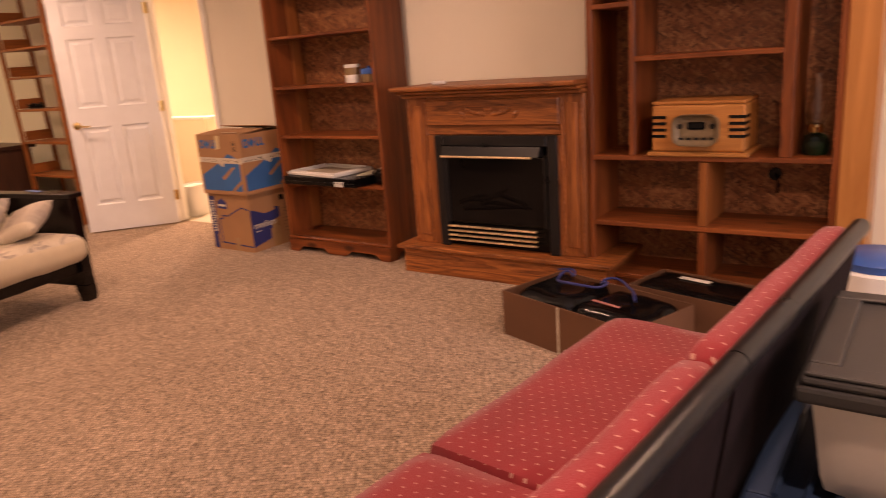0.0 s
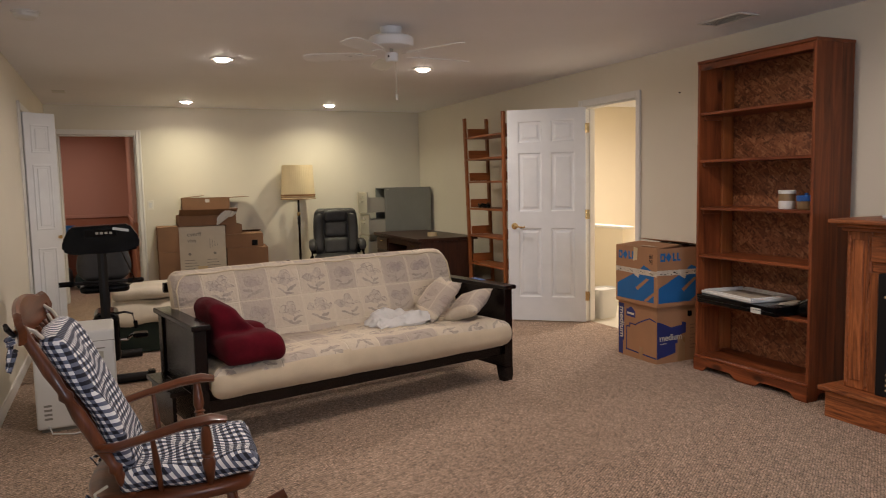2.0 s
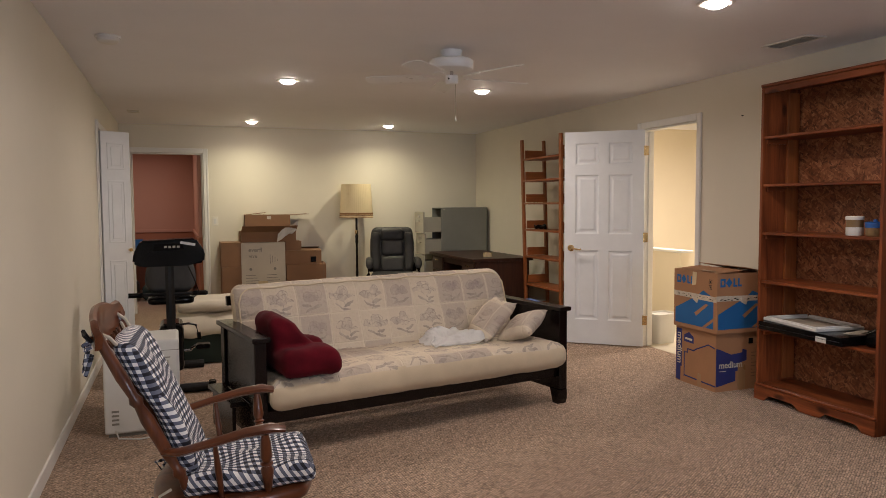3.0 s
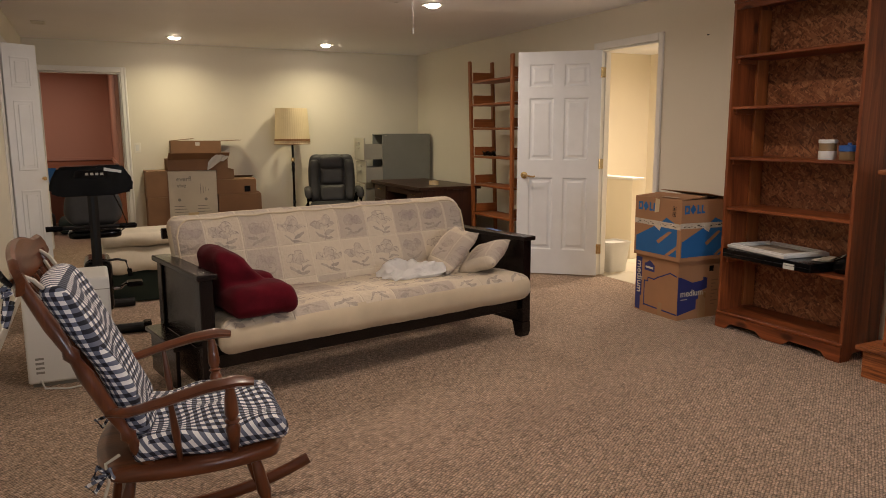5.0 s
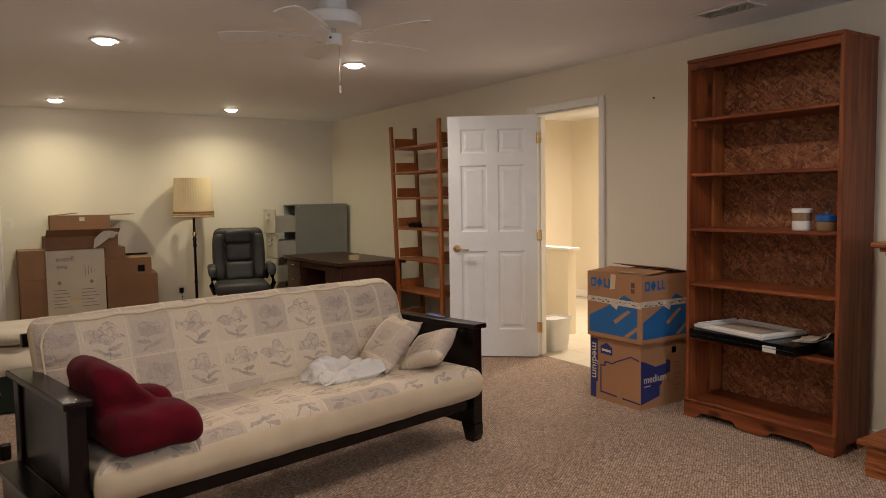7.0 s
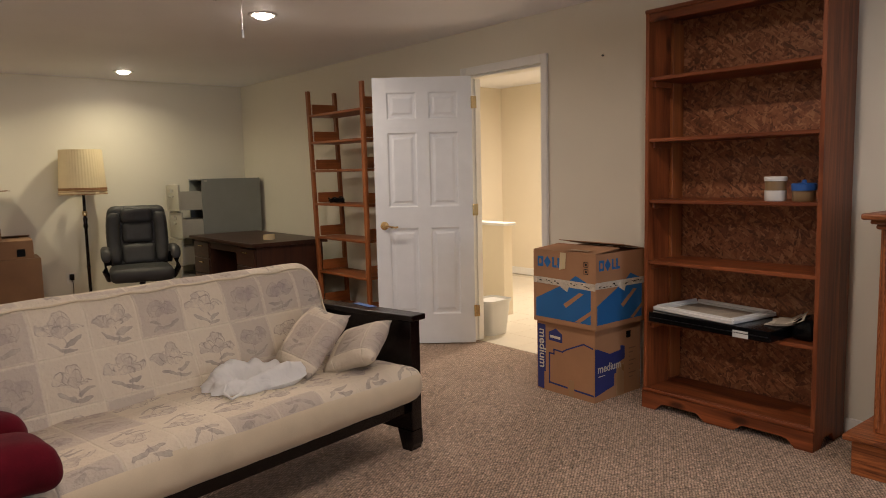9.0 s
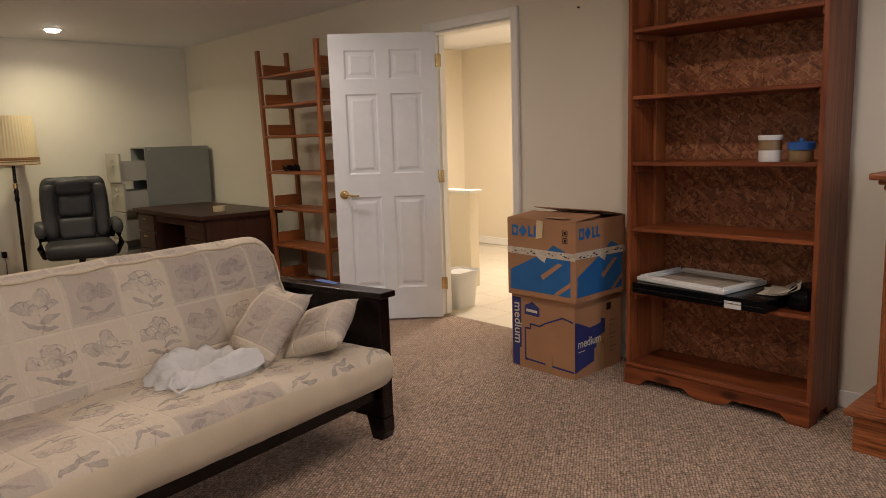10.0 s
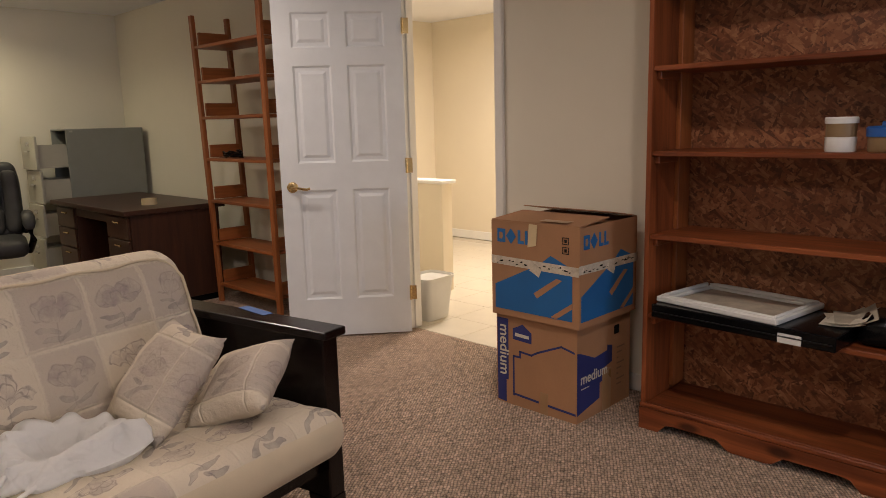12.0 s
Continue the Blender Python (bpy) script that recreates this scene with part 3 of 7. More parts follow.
# ---- structure ----
DX0, DX1, DH = -6.77, -6.01, 2.05      # doorway to the bathroom, in the fireplace wall
FY0, FY1, FH = -0.37, 0.49, 2.03       # doorway to the far room, in the end wall
T = 0.12


def wall_with_gap(name, along, lo, hi, at, thick, gaps, height, material, label):
    """One wall as a mesh, with openings (from, to, sill, head) going through it."""
    bm = bmesh.new()
    cuts = [lo]
    for g in gaps:
        cuts += [g[0], g[1]]
    cuts.append(hi)

    def block(a, b, z0, z1):
        if b - a < 1e-4 or z1 - z0 < 1e-4:
            return
        if along == 'x':
            addbox(bm, a, b, at, at + thick, z0, z1)
        else:
            addbox(bm, at, at + thick, a, b, z0, z1)
    for i in range(0, len(cuts), 2):
        block(cuts[i], cuts[i + 1], 0, height)
    for a, b, s, hd in gaps:
        block(a, b, hd, height)
        block(a, b, 0, s)
    return solo(name, bm, material, label, "wall", "structure")


wall_with_gap("wall_north", 'x', XW - T, XE + T, YN, T, [(DX0, DX1, 0, DH)], H, M_WALL, "cream painted wall with a bathroom doorway and fireplace")
wall_with_gap("wall_south", 'x', XW - T, XE + T, YS - T, T, [(-9.35, -8.08, 0, 2.06)], H, M_WALL, "plain cream painted long wall")
wall_with_gap("wall_west", 'y', YS, YN, XW - T, T, [(FY0, FY1, 0, FH)], H, M_WALL, "pale yellow painted end wall with a doorway")
wall_with_gap("wall_east", 'y', YS, YN, XE, T, [(1.0, 2.8, 0.85, 2.05)], H, M_WALL, "cream painted end wall with a window")
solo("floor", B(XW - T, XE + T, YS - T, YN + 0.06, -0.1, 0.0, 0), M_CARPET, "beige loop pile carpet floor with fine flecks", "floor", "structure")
bm = bmesh.new()
addbox(bm, XW - T, XE + T, YS - T, YN + T, H, H + 0.1)
solo("ceiling", bm, M_CEIL, "flat grey-white painted ceiling with recessed lamps", "ceiling", "structure")

# baseboards, butted between doors
for name, box in (("baseboard_1", (XW, DX0 - 0.07, YN - 0.013, YN)), ("baseboard_2", (DX1 + 0.07, -3.80, YN - 0.013, YN)), ("baseboard_3", (-1.3, XE, YN - 0.013, YN)),
                  ("baseboard_4", (-8.015, XE, YS, YS + 0.013)), ("baseboard_5", (XW, XW + 0.013, FY1 + 0.07, YN - 0.014))):
    solo(name, B(*box, 0.002, 0.085, 0.003), M_TRIM, "cream painted low wooden baseboard", "baseboard", "structure")


def casing(name, along, a, b, head, face, out, depth, sill_label):
    """Door lining and flat casing with a small step, as one trim object with parts."""
    e = tagged(new(name), sill_label, "door frame", "", "structure")
    w = 0.06

    def bx(u0, u1, v0, v1, z0, z1, nm, mt=M_TRIM):
        part(nm, B(u0, u1, v0, v1, z0, z1, 0.004) if along == 'x' else B(v0, v1, u0, u1, z0, z1, 0.004), mt, e)
    f0, f1 = sorted((face, face + out * 0.014))
    g0, g1 = sorted((face + out * 0.014, face + out * 0.022))
    for u0, u1 in ((a - w, a), (b, b + w)):
        bx(u0, u1, f0, f1, 0.002, head + w, "casing_side")
    bx(a - w, a - w + 0.022, g0, g1, 0.002, head + w, "casing_bead")
    bx(b + w - 0.022, b + w, g0, g1, 0.002, head + w, "casing_bead")
    bx(a, b, f0, f1, head, head + w, "casing_head")
    d0, d1 = sorted((face - out * 0.001, face - out * depth))
    bx(a, a + 0.016, d0, d1, 0.002, head - 0.002, "jamb")
    bx(b - 0.016, b, d0, d1, 0.002, head - 0.002, "jamb")
    bx(a + 0.017, b - 0.017, d0, d1, head - 0.018, head - 0.002, "head_jamb")
    s0, s1 = sorted((face - out * 0.05, face - out * 0.062))
    bx(a + 0.0165, a + 0.028, s0, s1, 0.002, head - 0.02, "door_stop")
    bx(b - 0.028, b - 0.0165, s0, s1, 0.002, head - 0.02, "door_stop")
    return e


casing("door_frame_1", 'x', DX0, DX1, DH, YN, -1, 0.118, "white painted wooden frame of the bathroom doorway")
casing("door_frame_2", 'y', FY0, FY1, FH, XW, 1, 0.118, "white painted wooden frame of the far doorway")


def panel_leaf(parent, width, height, thick=0.035):
    """A six-panel moulded leaf, hinge edge at x=0, lying along +x; panels sunk on both faces."""
    sx = [(0.105, width / 2 - 0.045), (width / 2 + 0.045, width - 0.105)]
    sz = [(0.23, 0.90), (1.06, 1.62), (1.72, height - 0.11)]
    bm = bmesh.new()
    y0, y1 = -thick / 2, thick / 2
    xs = [0, sx[0][0], sx[0][1], sx[1][0], sx[1][1], width]
    zs = [0, sz[0][0], sz[0][1], sz[1][0], sz[1][1], sz[2][0], sz[2][1], height]
    for yy, s in ((y0, 1), (y1, -1)):
        for i in range(5):
            for k in range(7):
                a, b, c, d_ = xs[i], xs[i + 1], zs[k], zs[k + 1]
                if i in (1, 3) and k in (1, 3, 5):
                    q = [(0.0, 0.0), (0.012, 0.009), (0.030, 0.009), (0.048, 0.002)]
                    for (o0, h0), (o1, h1) in zip(q, q[1:]):
                        r0 = [(a + o0, c + o0), (b - o0, c + o0), (b - o0, d_ - o0), (a + o0, d_ - o0)]
                        r1 = [(a + o1, c + o1), (b - o1, c + o1), (b - o1, d_ - o1), (a + o1, d_ - o1)]
                        for j in range(4):
                            j2 = (j + 1) % 4
                            bm.faces.new([bm.verts.new((p[0], yy + s * h, p[1])) for p, h in ((r0[j], h0), (r0[j2], h0), (r1[j2], h1), (r1[j], h1))])
                    bm.faces.new([bm.verts.new((p[0], yy + s * 0.002, p[1])) for p in r1])
                else:
                    bm.faces.new([bm.verts.new((p, yy, q2)) for p, q2 in ((a, c), (b, c), (b, d_), (a, d_))])
    for a, b in (((0, 0), (width, 0)), ((width, 0), (width, height)), ((width, height), (0, height)), ((0, height), (0, 0))):
        bm.faces.new([bm.verts.new((a[0], y0, a[1])), bm.verts.new((b[0], y0, b[1])), bm.verts.new((b[0], y1, b[1])), bm.verts.new((a[0], y1, a[1]))])
    bmesh.ops.remove_doubles(bm, verts=bm.verts, dist=0.0005)
    return part("leaf", bm, M_DOOR, parent)


def door(name, hinge, angle, width, label, lever_side):
    e = thing(name, label, "door", (hinge[0], hinge[1], 0.012), angle, "", "structure")
    leaf = panel_leaf(e, width, 2.03)
    for s in (-1, 1):
        y = s * 0.0175
        part("rosette", lathe([(0.032, 0), (0.032, 0.004), (0.026, 0.009), (0.012, 0.012), (0.012, 0.04), (0.014, 0.05)], 20, None, Matrix.Translation((width - 0.065, y, 0.92)) @ pose(0, 0, 0, -90 * s, 0, 0)), M_BRASS, leaf, "polished brass rosette")
        smooth(part("lever", tube([(width - 0.065, y + s * 0.048, 0.92), (width - 0.09, y + s * 0.05, 0.921), (width - 0.125, y + s * 0.052, 0.913), (width - 0.155, y + s * 0.05, 0.908), (width - 0.17, y + s * 0.045, 0.915)], 0.0075), M_BRASS, leaf, "curved brass lever"))
    for z in (0.25, 1.03, 1.835):
        bm = R((0.0, lever_side * 0.024, z - 0.045), (0.0, lever_side * 0.024, z + 0.045), 0.0065)
        addbox(bm, -0.0012, -0.0002, -0.016, 0.016, z - 0.044, z + 0.044)
        addbox(bm, -0.036, -0.002, lever_side * 0.024 - 0.001, lever_side * 0.024 + 0.001, z - 0.044, z + 0.044)
        part("hinge", bm, M_BRASS, e, "brass butt hinge")
    return e


door("door_1", (-6.70, 4.255), 229.6, 0.745, "white six-panel bathroom door standing open into the room", 1)


def bifold():
    """Closet doors in the long wall, folded open and standing out into the room."""
    e = thing("door_2", "white bifold closet doors folded open from the long wall", "door", (-8.10, YS + 0.03, 0.012), 32, "", "structure")
    w, h, t = 0.27, 2.02, 0.03
    for k in range(2):
        x = -0.036 * k
        leaf = part("leaf", B(x - t, x, 0.0, w, 0, h, 0.003), M_DOOR, e)
        for z0, z1 in ((0.16, 0.86), (1.02, 1.58), (1.68, 1.92)):
            for a, b_, c, d_ in ((0.055, w - 0.055, z0, z0 + 0.014), (0.055, w - 0.055, z1 - 0.014, z1), (0.055, 0.069, z0 + 0.0145, z1 - 0.0145), (w - 0.069, w - 0.055, z0 + 0.0145, z1 - 0.0145)):
                part("panel_moulding", B(x + 0.0003, x + 0.006, a, b_, c, d_, 0.002), M_DOOR, leaf)
            part("raised_panel", B(x + 0.0003, x + 0.005, 0.09, w - 0.09, z0 + 0.035, z1 - 0.035, 0.004), M_DOOR, leaf)
    part("knob", R((0.0005, w - 0.03, 0.95), (0.03, w - 0.03, 0.95), 0.012, 0.016, 14), M_BRASS, e)
    return e


bifold()
casing("door_frame_3", 'x', -9.35, -8.08, 2.06, YS, 1, 0.118, "white painted frame of the closet opening")
solo("wall_closet", B(-9.55, -7.9, YS - 0.85, YS - 0.75, 0, H, 0), M_WALL, "plain closet back wall", "wall", "structure")
solo("wall_closet_east", B(-7.99, -7.9, YS - 0.749, YS - T, 0, H, 0), M_WALL, "plain closet side wall", "wall", "structure")
solo("wall_closet_west", B(-9.55, -9.46, YS - 0.749, YS - T, 0, H, 0), M_WALL, "plain closet side wall", "wall", "structure")
solo("ceiling_closet", B(-9.55, -7.9, YS - 0.85, YS - T, H, H + 0.1, 0), M_CEIL, "plain closet ceiling", "ceiling", "structure")
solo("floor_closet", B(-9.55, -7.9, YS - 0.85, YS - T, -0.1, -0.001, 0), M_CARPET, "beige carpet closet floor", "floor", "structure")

# window in the east wall, behind the walker
e = tagged(new("window_1"), "white framed window letting in grey daylight", "window", "", "structure")
part("window_sill", B(XE - 0.04, XE + 0.1, 0.97, 2.83, 0.83, 0.852, 0.004), M_TRIM, e)
for y0, y1, z0, z1 in ((1.0, 1.05, 0.853, 2.05), (2.75, 2.8, 0.853, 2.05), (1.05, 2.75, 2.0, 2.05), (1.05, 2.75, 0.853, 0.9), (1.88, 1.92, 0.9, 2.0)):
    part("window_frame", B(XE + 0.05, XE + 0.1, y0, y1, z0, z1, 0.003), M_TRIM, e)
for y0, y1 in ((1.05, 1.88), (1.92, 2.75)):
    p = part("pane", B(XE + 0.07, XE + 0.076, y0, y1, 0.9, 2.0, 0), M_GLASS, e)
    p.visible_shadow = False

# bathroom beyond the doorway
BX0, BX1, BY1 = -9.4, -5.6, 7.2
for name, bx in (("wall_bath_west", (BX0 - 0.1, BX0, YN + T, BY1, 0, H)), ("wall_bath_east", (BX1, BX1 + 0.1, YN + T, BY1, 0, H)), ("wall_bath_north", (BX0 - 0.1, BX1 + 0.1, BY1, BY1 + 0.1, 0, H))):
    solo(name, B(*bx, 0), M_BATHWALL, "warm cream painted bathroom wall", "wall", "structure")
solo("ceiling_bath", B(BX0 - 0.1, BX1 + 0.1, YN + T, BY1 + 0.1, H, H + 0.1, 0), M_CEIL, "flat white bathroom ceiling", "ceiling", "structure")
solo("wall_bath_half", B(BX0, -7.30, 5.16, 5.27, 0.0, 0.83, 0.003), M_BATHWALL, "white painted half-height wall in the bathroom", "wall", "structure")
solo("trim_half_wall", B(BX0, -7.275, 5.135, 5.295, 0.831, 0.857, 0.004), M_TRIM, "white wooden ledge capping the half wall", "trim", "structure")
solo("baseboard_bath", B(BX0, BX1, BY1 - 0.013, BY1, 0.0, 0.09), M_TRIM, "white wooden bathroom baseboard", "baseboard", "structure")
bath_floor = solo("floor_bath", B(BX0 - 0.1, BX1 + 0.1, YN + 0.06, BY1 + 0.1, -0.1, -0.006, 0), M_GROUT, "beige square tiled bathroom floor", "floor", "structure")

# far room beyond the end wall
RX0, RY0, RY1 = -13.7, -1.6, 0.42
for name, bx in (("wall_far_west", (RX0 - 0.1, RX0, RY0, RY1)), ("wall_far_south", (RX0, XW - T, RY0 - 0.1, RY0)), ("wall_far_north", (RX0, XW - T, RY1, RY1 + 0.1))):
    solo(name + "_upper", B(*bx, 0.95, H, 0), M_SALMON, "salmon painted upper wall of the far room", "wall", "structure")
    solo(name + "_lower", B(*bx, 0, 0.949, 0), M_RUST, "rust-red painted lower wall of the far room", "wall", "structure")
solo("trim_far_rail", B(RX0, RX0 + 0.02, RY0, RY1, 0.93, 0.975), M_SALMON, "painted wooden chair rail", "trim", "structure")
solo("ceiling_far", B(RX0 - 0.1, XW - T, RY0 - 0.1, RY1 + 0.1, H, H + 0.1, 0), M_CEIL, "plain ceiling of the far room", "ceiling", "structure")
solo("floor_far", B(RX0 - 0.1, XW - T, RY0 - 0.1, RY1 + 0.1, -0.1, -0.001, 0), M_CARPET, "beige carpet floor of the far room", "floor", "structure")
solo("trim_far_rail_side", B(RX0 + 0.021, XW - T - 0.03, RY1 - 0.02, RY1, 0.93, 0.975), M_SALMON, "painted wooden chair rail along the side wall", "trim", "structure")

# ---- bookcase ----
def bookcase():
    e = thing("bookcase", "tall stained pine bookcase with strand board back", "bookcase", (-4.47, 4.09, 0))
    w, d, h = 0.93, 0.33, 2.14
    x0, x1, y0, y1 = -w / 2, w / 2, -d / 2, d / 2
    for a, b in ((x0, x0 + 0.02), (x1 - 0.02, x1)):
        part("side_panel", prism([(y0, 0.0), (y0 + 0.07, 0.0), (y0 + 0.10, 0.045), (y1 - 0.135, 0.045), (y1 - 0.115, 0.0), (y1 - 0.112, 0.0), (y1 - 0.112, h), (y0, h)], 'x', a, b), M_PINE['z'], e)
        part("side_panel", B(a + 0.0015, b - 0.0015, y1 - 0.1095, y1, 0, h, 0.002), M_PINE['z'], e)
    for a, b in ((x0 + 0.0205, x0 + 0.0405), (x1 - 0.0405, x1 - 0.0205)):
        part("inner_batten", B(a, b, y1 - 0.13, y1 - 0.03, 0.13, h - 0.03, 0.002), M_LAD['z'], e, "paler pine batten")
    part("back_panel", B(x0 + 0.02, x1 - 0.02, y1 - 0.012, y1, 0.05, h - 0.001, 0), M_OSB, e, "brown strand board back")
    for z in (0.113, 0.497, 0.825, 1.158, 1.486, 1.81):
        part("shelf", B(x0 + 0.021, x1 - 0.021, y0 + 0.006, y1 - 0.013, z - 0.02, z, 0.003), M_PINE['x'], e)
        if z < 0.2:
            part("base_rail", B(x0, x1, y0 - 0.014, y0 - 0.0005, z - 0.0205, z - 0.001, 0.004), M_PINE['x'], e)
        if z > 0.2:
            for a, b in ((x0 + 0.021, x0 + 0.04), (x1 - 0.04, x1 - 0.021)):
                part("cleat", B(a, b, y0 + 0.03, y1 - 0.14, z - 0.05, z - 0.0205, 0.002), M_PINE['y'], e)
    part("top_panel", B(x0 - 0.004, x1 + 0.004, y0 - 0.006, y1, h - 0.001, h + 0.02, 0.004), M_PINE['x'], e)
    part("top_rail", B(x0 + 0.021, x1 - 0.021, y0, y0 + 0.018, h - 0.045, h - 0.002, 0.003), M_PINE['x'], e)
    o = [(x0, 0.092), (x0, 0.0), (x0 + 0.085, 0.0), (x0 + 0.12, 0.036), (x0 + 0.15, 0.042), (x0 + 0.335, 0.042), (x0 + 0.375, 0.010), (x0 + 0.395, 0.006),
         (x0 + 0.525, 0.006), (x0 + 0.545, 0.010), (x0 + 0.585, 0.042), (x0 + 0.775, 0.042), (x0 + 0.81, 0.036), (x0 + 0.845, 0.0), (x1, 0.0), (x1, 0.092)]
    part("base_apron", prism(o, 'y', y0 - 0.014, y0 - 0.0005), M_PINE['x'], e, "pine apron with a scalloped cut")
    return e


bookcase()


# ---- fireplace ----
def fireplace():
    e = thing("fireplace", "stained oak fireplace surround with gas insert", "fireplace", (0, 0, 0))
    part("hearth", B(-3.80, -2.47, 3.80, YN, 0, 0.150, 0.004), M_OAK['x'], e)
    part("hearth_top", B(-3.83, -2.44, 3.775, YN - 0.001, 0.151, 0.178, 0.006, 2), M_OAK['x'], e)
    part("pilaster", B(-3.745, -3.60, 3.875, YN, 0.179, 1.055, 0.004), M_OAK['z'], e)
    part("pilaster", B(-2.75, -2.61, 3.875, YN, 0.179, 1.055, 0.004), M_OAK['z'], e)
    for x in (-3.73, -3.615, -2.735, -2.625):
        rope = [(0.0095 + 0.0016 * math.sin(k * math.pi / 2), k / 100) for k in range(101)]
        smooth(part("rope_carving", turned((x, 3.878, 0.20), (x, 3.878, 1.03), rope, 8), M_OAK['z'], e), 80)
    for x0, x1 in ((-3.705, -3.64), (-2.71, -2.65)):
        part("pilaster_panel", B(x0, x1, 3.866, 3.8745, 0.23, 1.01, 0.004), M_OAK['z'], e)
    part("header", B(-3.60, -2.75, 3.885, YN, 0.84, 1.055, 0.003), M_OAK['x'], e)
    part("header_board", B(-3.60, -2.75, 3.865, 3.884, 0.893, 1.04, 0.006), M_OAK['x'], e, "figured oak board with a carved leaf scroll")
    for i in range(9):
        t = (i - 4) / 4
        m = Matrix.Translation((-3.175 + 0.17 * t, 3.864, 0.968 + 0.016 * math.cos(9 * t))) @ pose(0, 0, 0, 90, 0, 0) @ pose(0, 0, 0, 0, 0, 50 * t) @ Matrix.Diagonal((1, 0.5, 0.4, 1))
        bm = bmesh.new()
        bmesh.ops.create_uvsphere(bm, u_segments=10, v_segments=6, radius=0.027, matrix=m)
        smooth(part("carved_leaf", bm, M_OAK['x'], e))
    steps = [(1.056, 1.078, 3.835), (1.079, 1.098, 3.80)]
    for z0, z1, y in steps:
        part("moulding", B(-3.745 - (3.86 - y) * 0.3, -2.6075, y, YN, z0, z1, 0.008, 2), M_OAK['x'], e)
    part("mantel_shelf", B(-3.785, -2.607, 3.762, YN, 1.099, 1.125, 0.008, 2), M_OAK['x'], e)
    # inner oak frame round the insert
    for a, b, c, d_ in ((-3.60, -3.548, 0.179, 0.839), (-2.762, -2.75, 0.179, 0.839)):
        part("inner_frame", B(a, b, 3.87, 3.95, c, d_, 0.002), M_OAK['z'], e)
    ins = part("insert_body", B(-3.547, -2.763, 3.90, 4.25, 0.179, 0.838, 0.004), M_BLACK, e, "black steel gas insert")
    for a, b, c, d_ in ((-3.547, -3.49, 0.179, 0.838), (-2.82, -2.763, 0.179, 0.838)):
        part("insert_side", B(a, b, 3.855, 3.899, c, d_, 0.004), M_BLKMET, ins)
    part("insert_hood", B(-3.489, -2.821, 3.845, 3.899, 0.78, 0.838, 0.006), M_BLKMET, ins)
    part("insert_canopy", prism([(3.825, 0.725), (3.899, 0.725), (3.899, 0.778), (3.85, 0.778)], 'x', -3.489, -2.86), M_BLKMET, ins)
    part("hood_strip", R((-3.485, 3.823, 0.722), (-2.90, 3.823, 0.722), 0.007, None, 8), M_OLDBRASS, ins, "brass strip")
    part("fire_glass", B(-3.47, -2.85, 3.872, 3.88, 0.335, 0.715, 0), M_FIREGLASS, ins, "smoked glass front")
    part("glass_frame", B(-3.488, -3.47, 3.862, 3.885, 0.325, 0.722, 0.002), M_BLKMET, ins)
    part("glass_frame", B(-2.85, -2.832, 3.862, 3.885, 0.325, 0.722, 0.002), M_BLKMET, ins)
    for i, (xa, xb, za, zb) in enumerate(((-3.38, -2.98, 0.41, 0.44), (-3.32, -2.93, 0.47, 0.43), (-3.25, -3.08, 0.44, 0.54), (-3.12, -2.95, 0.50, 0.45), (-3.40, -3.22, 0.45, 0.50))):
        part("ceramic_log", R((xa, 3.888, za), (xb, 3.888, zb), 0.022, 0.018, 12), M_LOG, ins)
    for k in range(4):
        part("louvre", B(-3.485, -2.90, 3.845, 3.87, 0.215 + 0.028 * k, 0.224 + 0.028 * k, 0.002), M_OLDBRASS, ins, "brass louvre strip")
    return e


fireplace()


# ---- wall unit ----
def wall_unit():
    e = thing("wall_unit", "open oak wall unit with cubbies and shelves", "shelving", (0, 0, 0))
    y0, y1, top = 3.90, 4.265, 2.13
    part("side_panel", B(-2.605, -2.575, y0, y1, 0, top, 0.003), M_PINE['z'], e)
    part("side_panel", B(-1.475, -1.445, y0, y1, 0, top, 0.003), M_PINE['z'], e)
    part("end_stile", B(-1.444, -1.325, y0 - 0.012, y1, 0, top, 0.004), M_HONEY['z'], e, "paler wide end board")
    part("back_panel", B(-2.575, -1.475, y1 - 0.012, y1, 0.03, top - 0.01, 0), M_OSB, e, "dark strand board back")
    part("divider", B(-2.385, -2.355, y0 + 0.001, y1 - 0.013, 0.736, 1.9, 0.003), M_PINE['z'], e)
    part("divider", B(-1.69, -1.64, y0 + 0.001, y1 - 0.013, 0.736, 1.9, 0.003), M_PINE['z'], e)
    part("divider", B(-2.04, -2.00, y0 + 0.001, y1 - 0.013, 0.390, 0.707, 0.003), M_LAD['z'], e, "paler pine divider")
    part("divider", B(-2.04, -2.00, y0 + 0.001, y1 - 0.013, 0.111, 0.364, 0.003), M_PINE['z'], e)
    for a, b, z in ((-2.574, -1.476, 0.735), (-2.574, -1.476, 0.389), (-2.574, -1.476, 0.110), (-2.354, -1.691, 1.217), (-2.354, -1.691, 1.55), (-2.574, -2.386, 1.475), (-2.574, -1.476, 1.927)):
        part("shelf", B(a, b, y0 - 0.004, y1 - 0.013, z - 0.025, z, 0.003), M_PINE['x'], e)
    part("top_panel", B(-2.62, -1.31, y0 - 0.02, y1, top + 0.0005, top + 0.03, 0.005), M_PINE['x'], e)
    part("kick_board", B(-2.574, -1.476, y0 + 0.02, y0 + 0.035, 0, 0.084, 0.002), M_PINE['x'], e)
    return e


wall_unit()


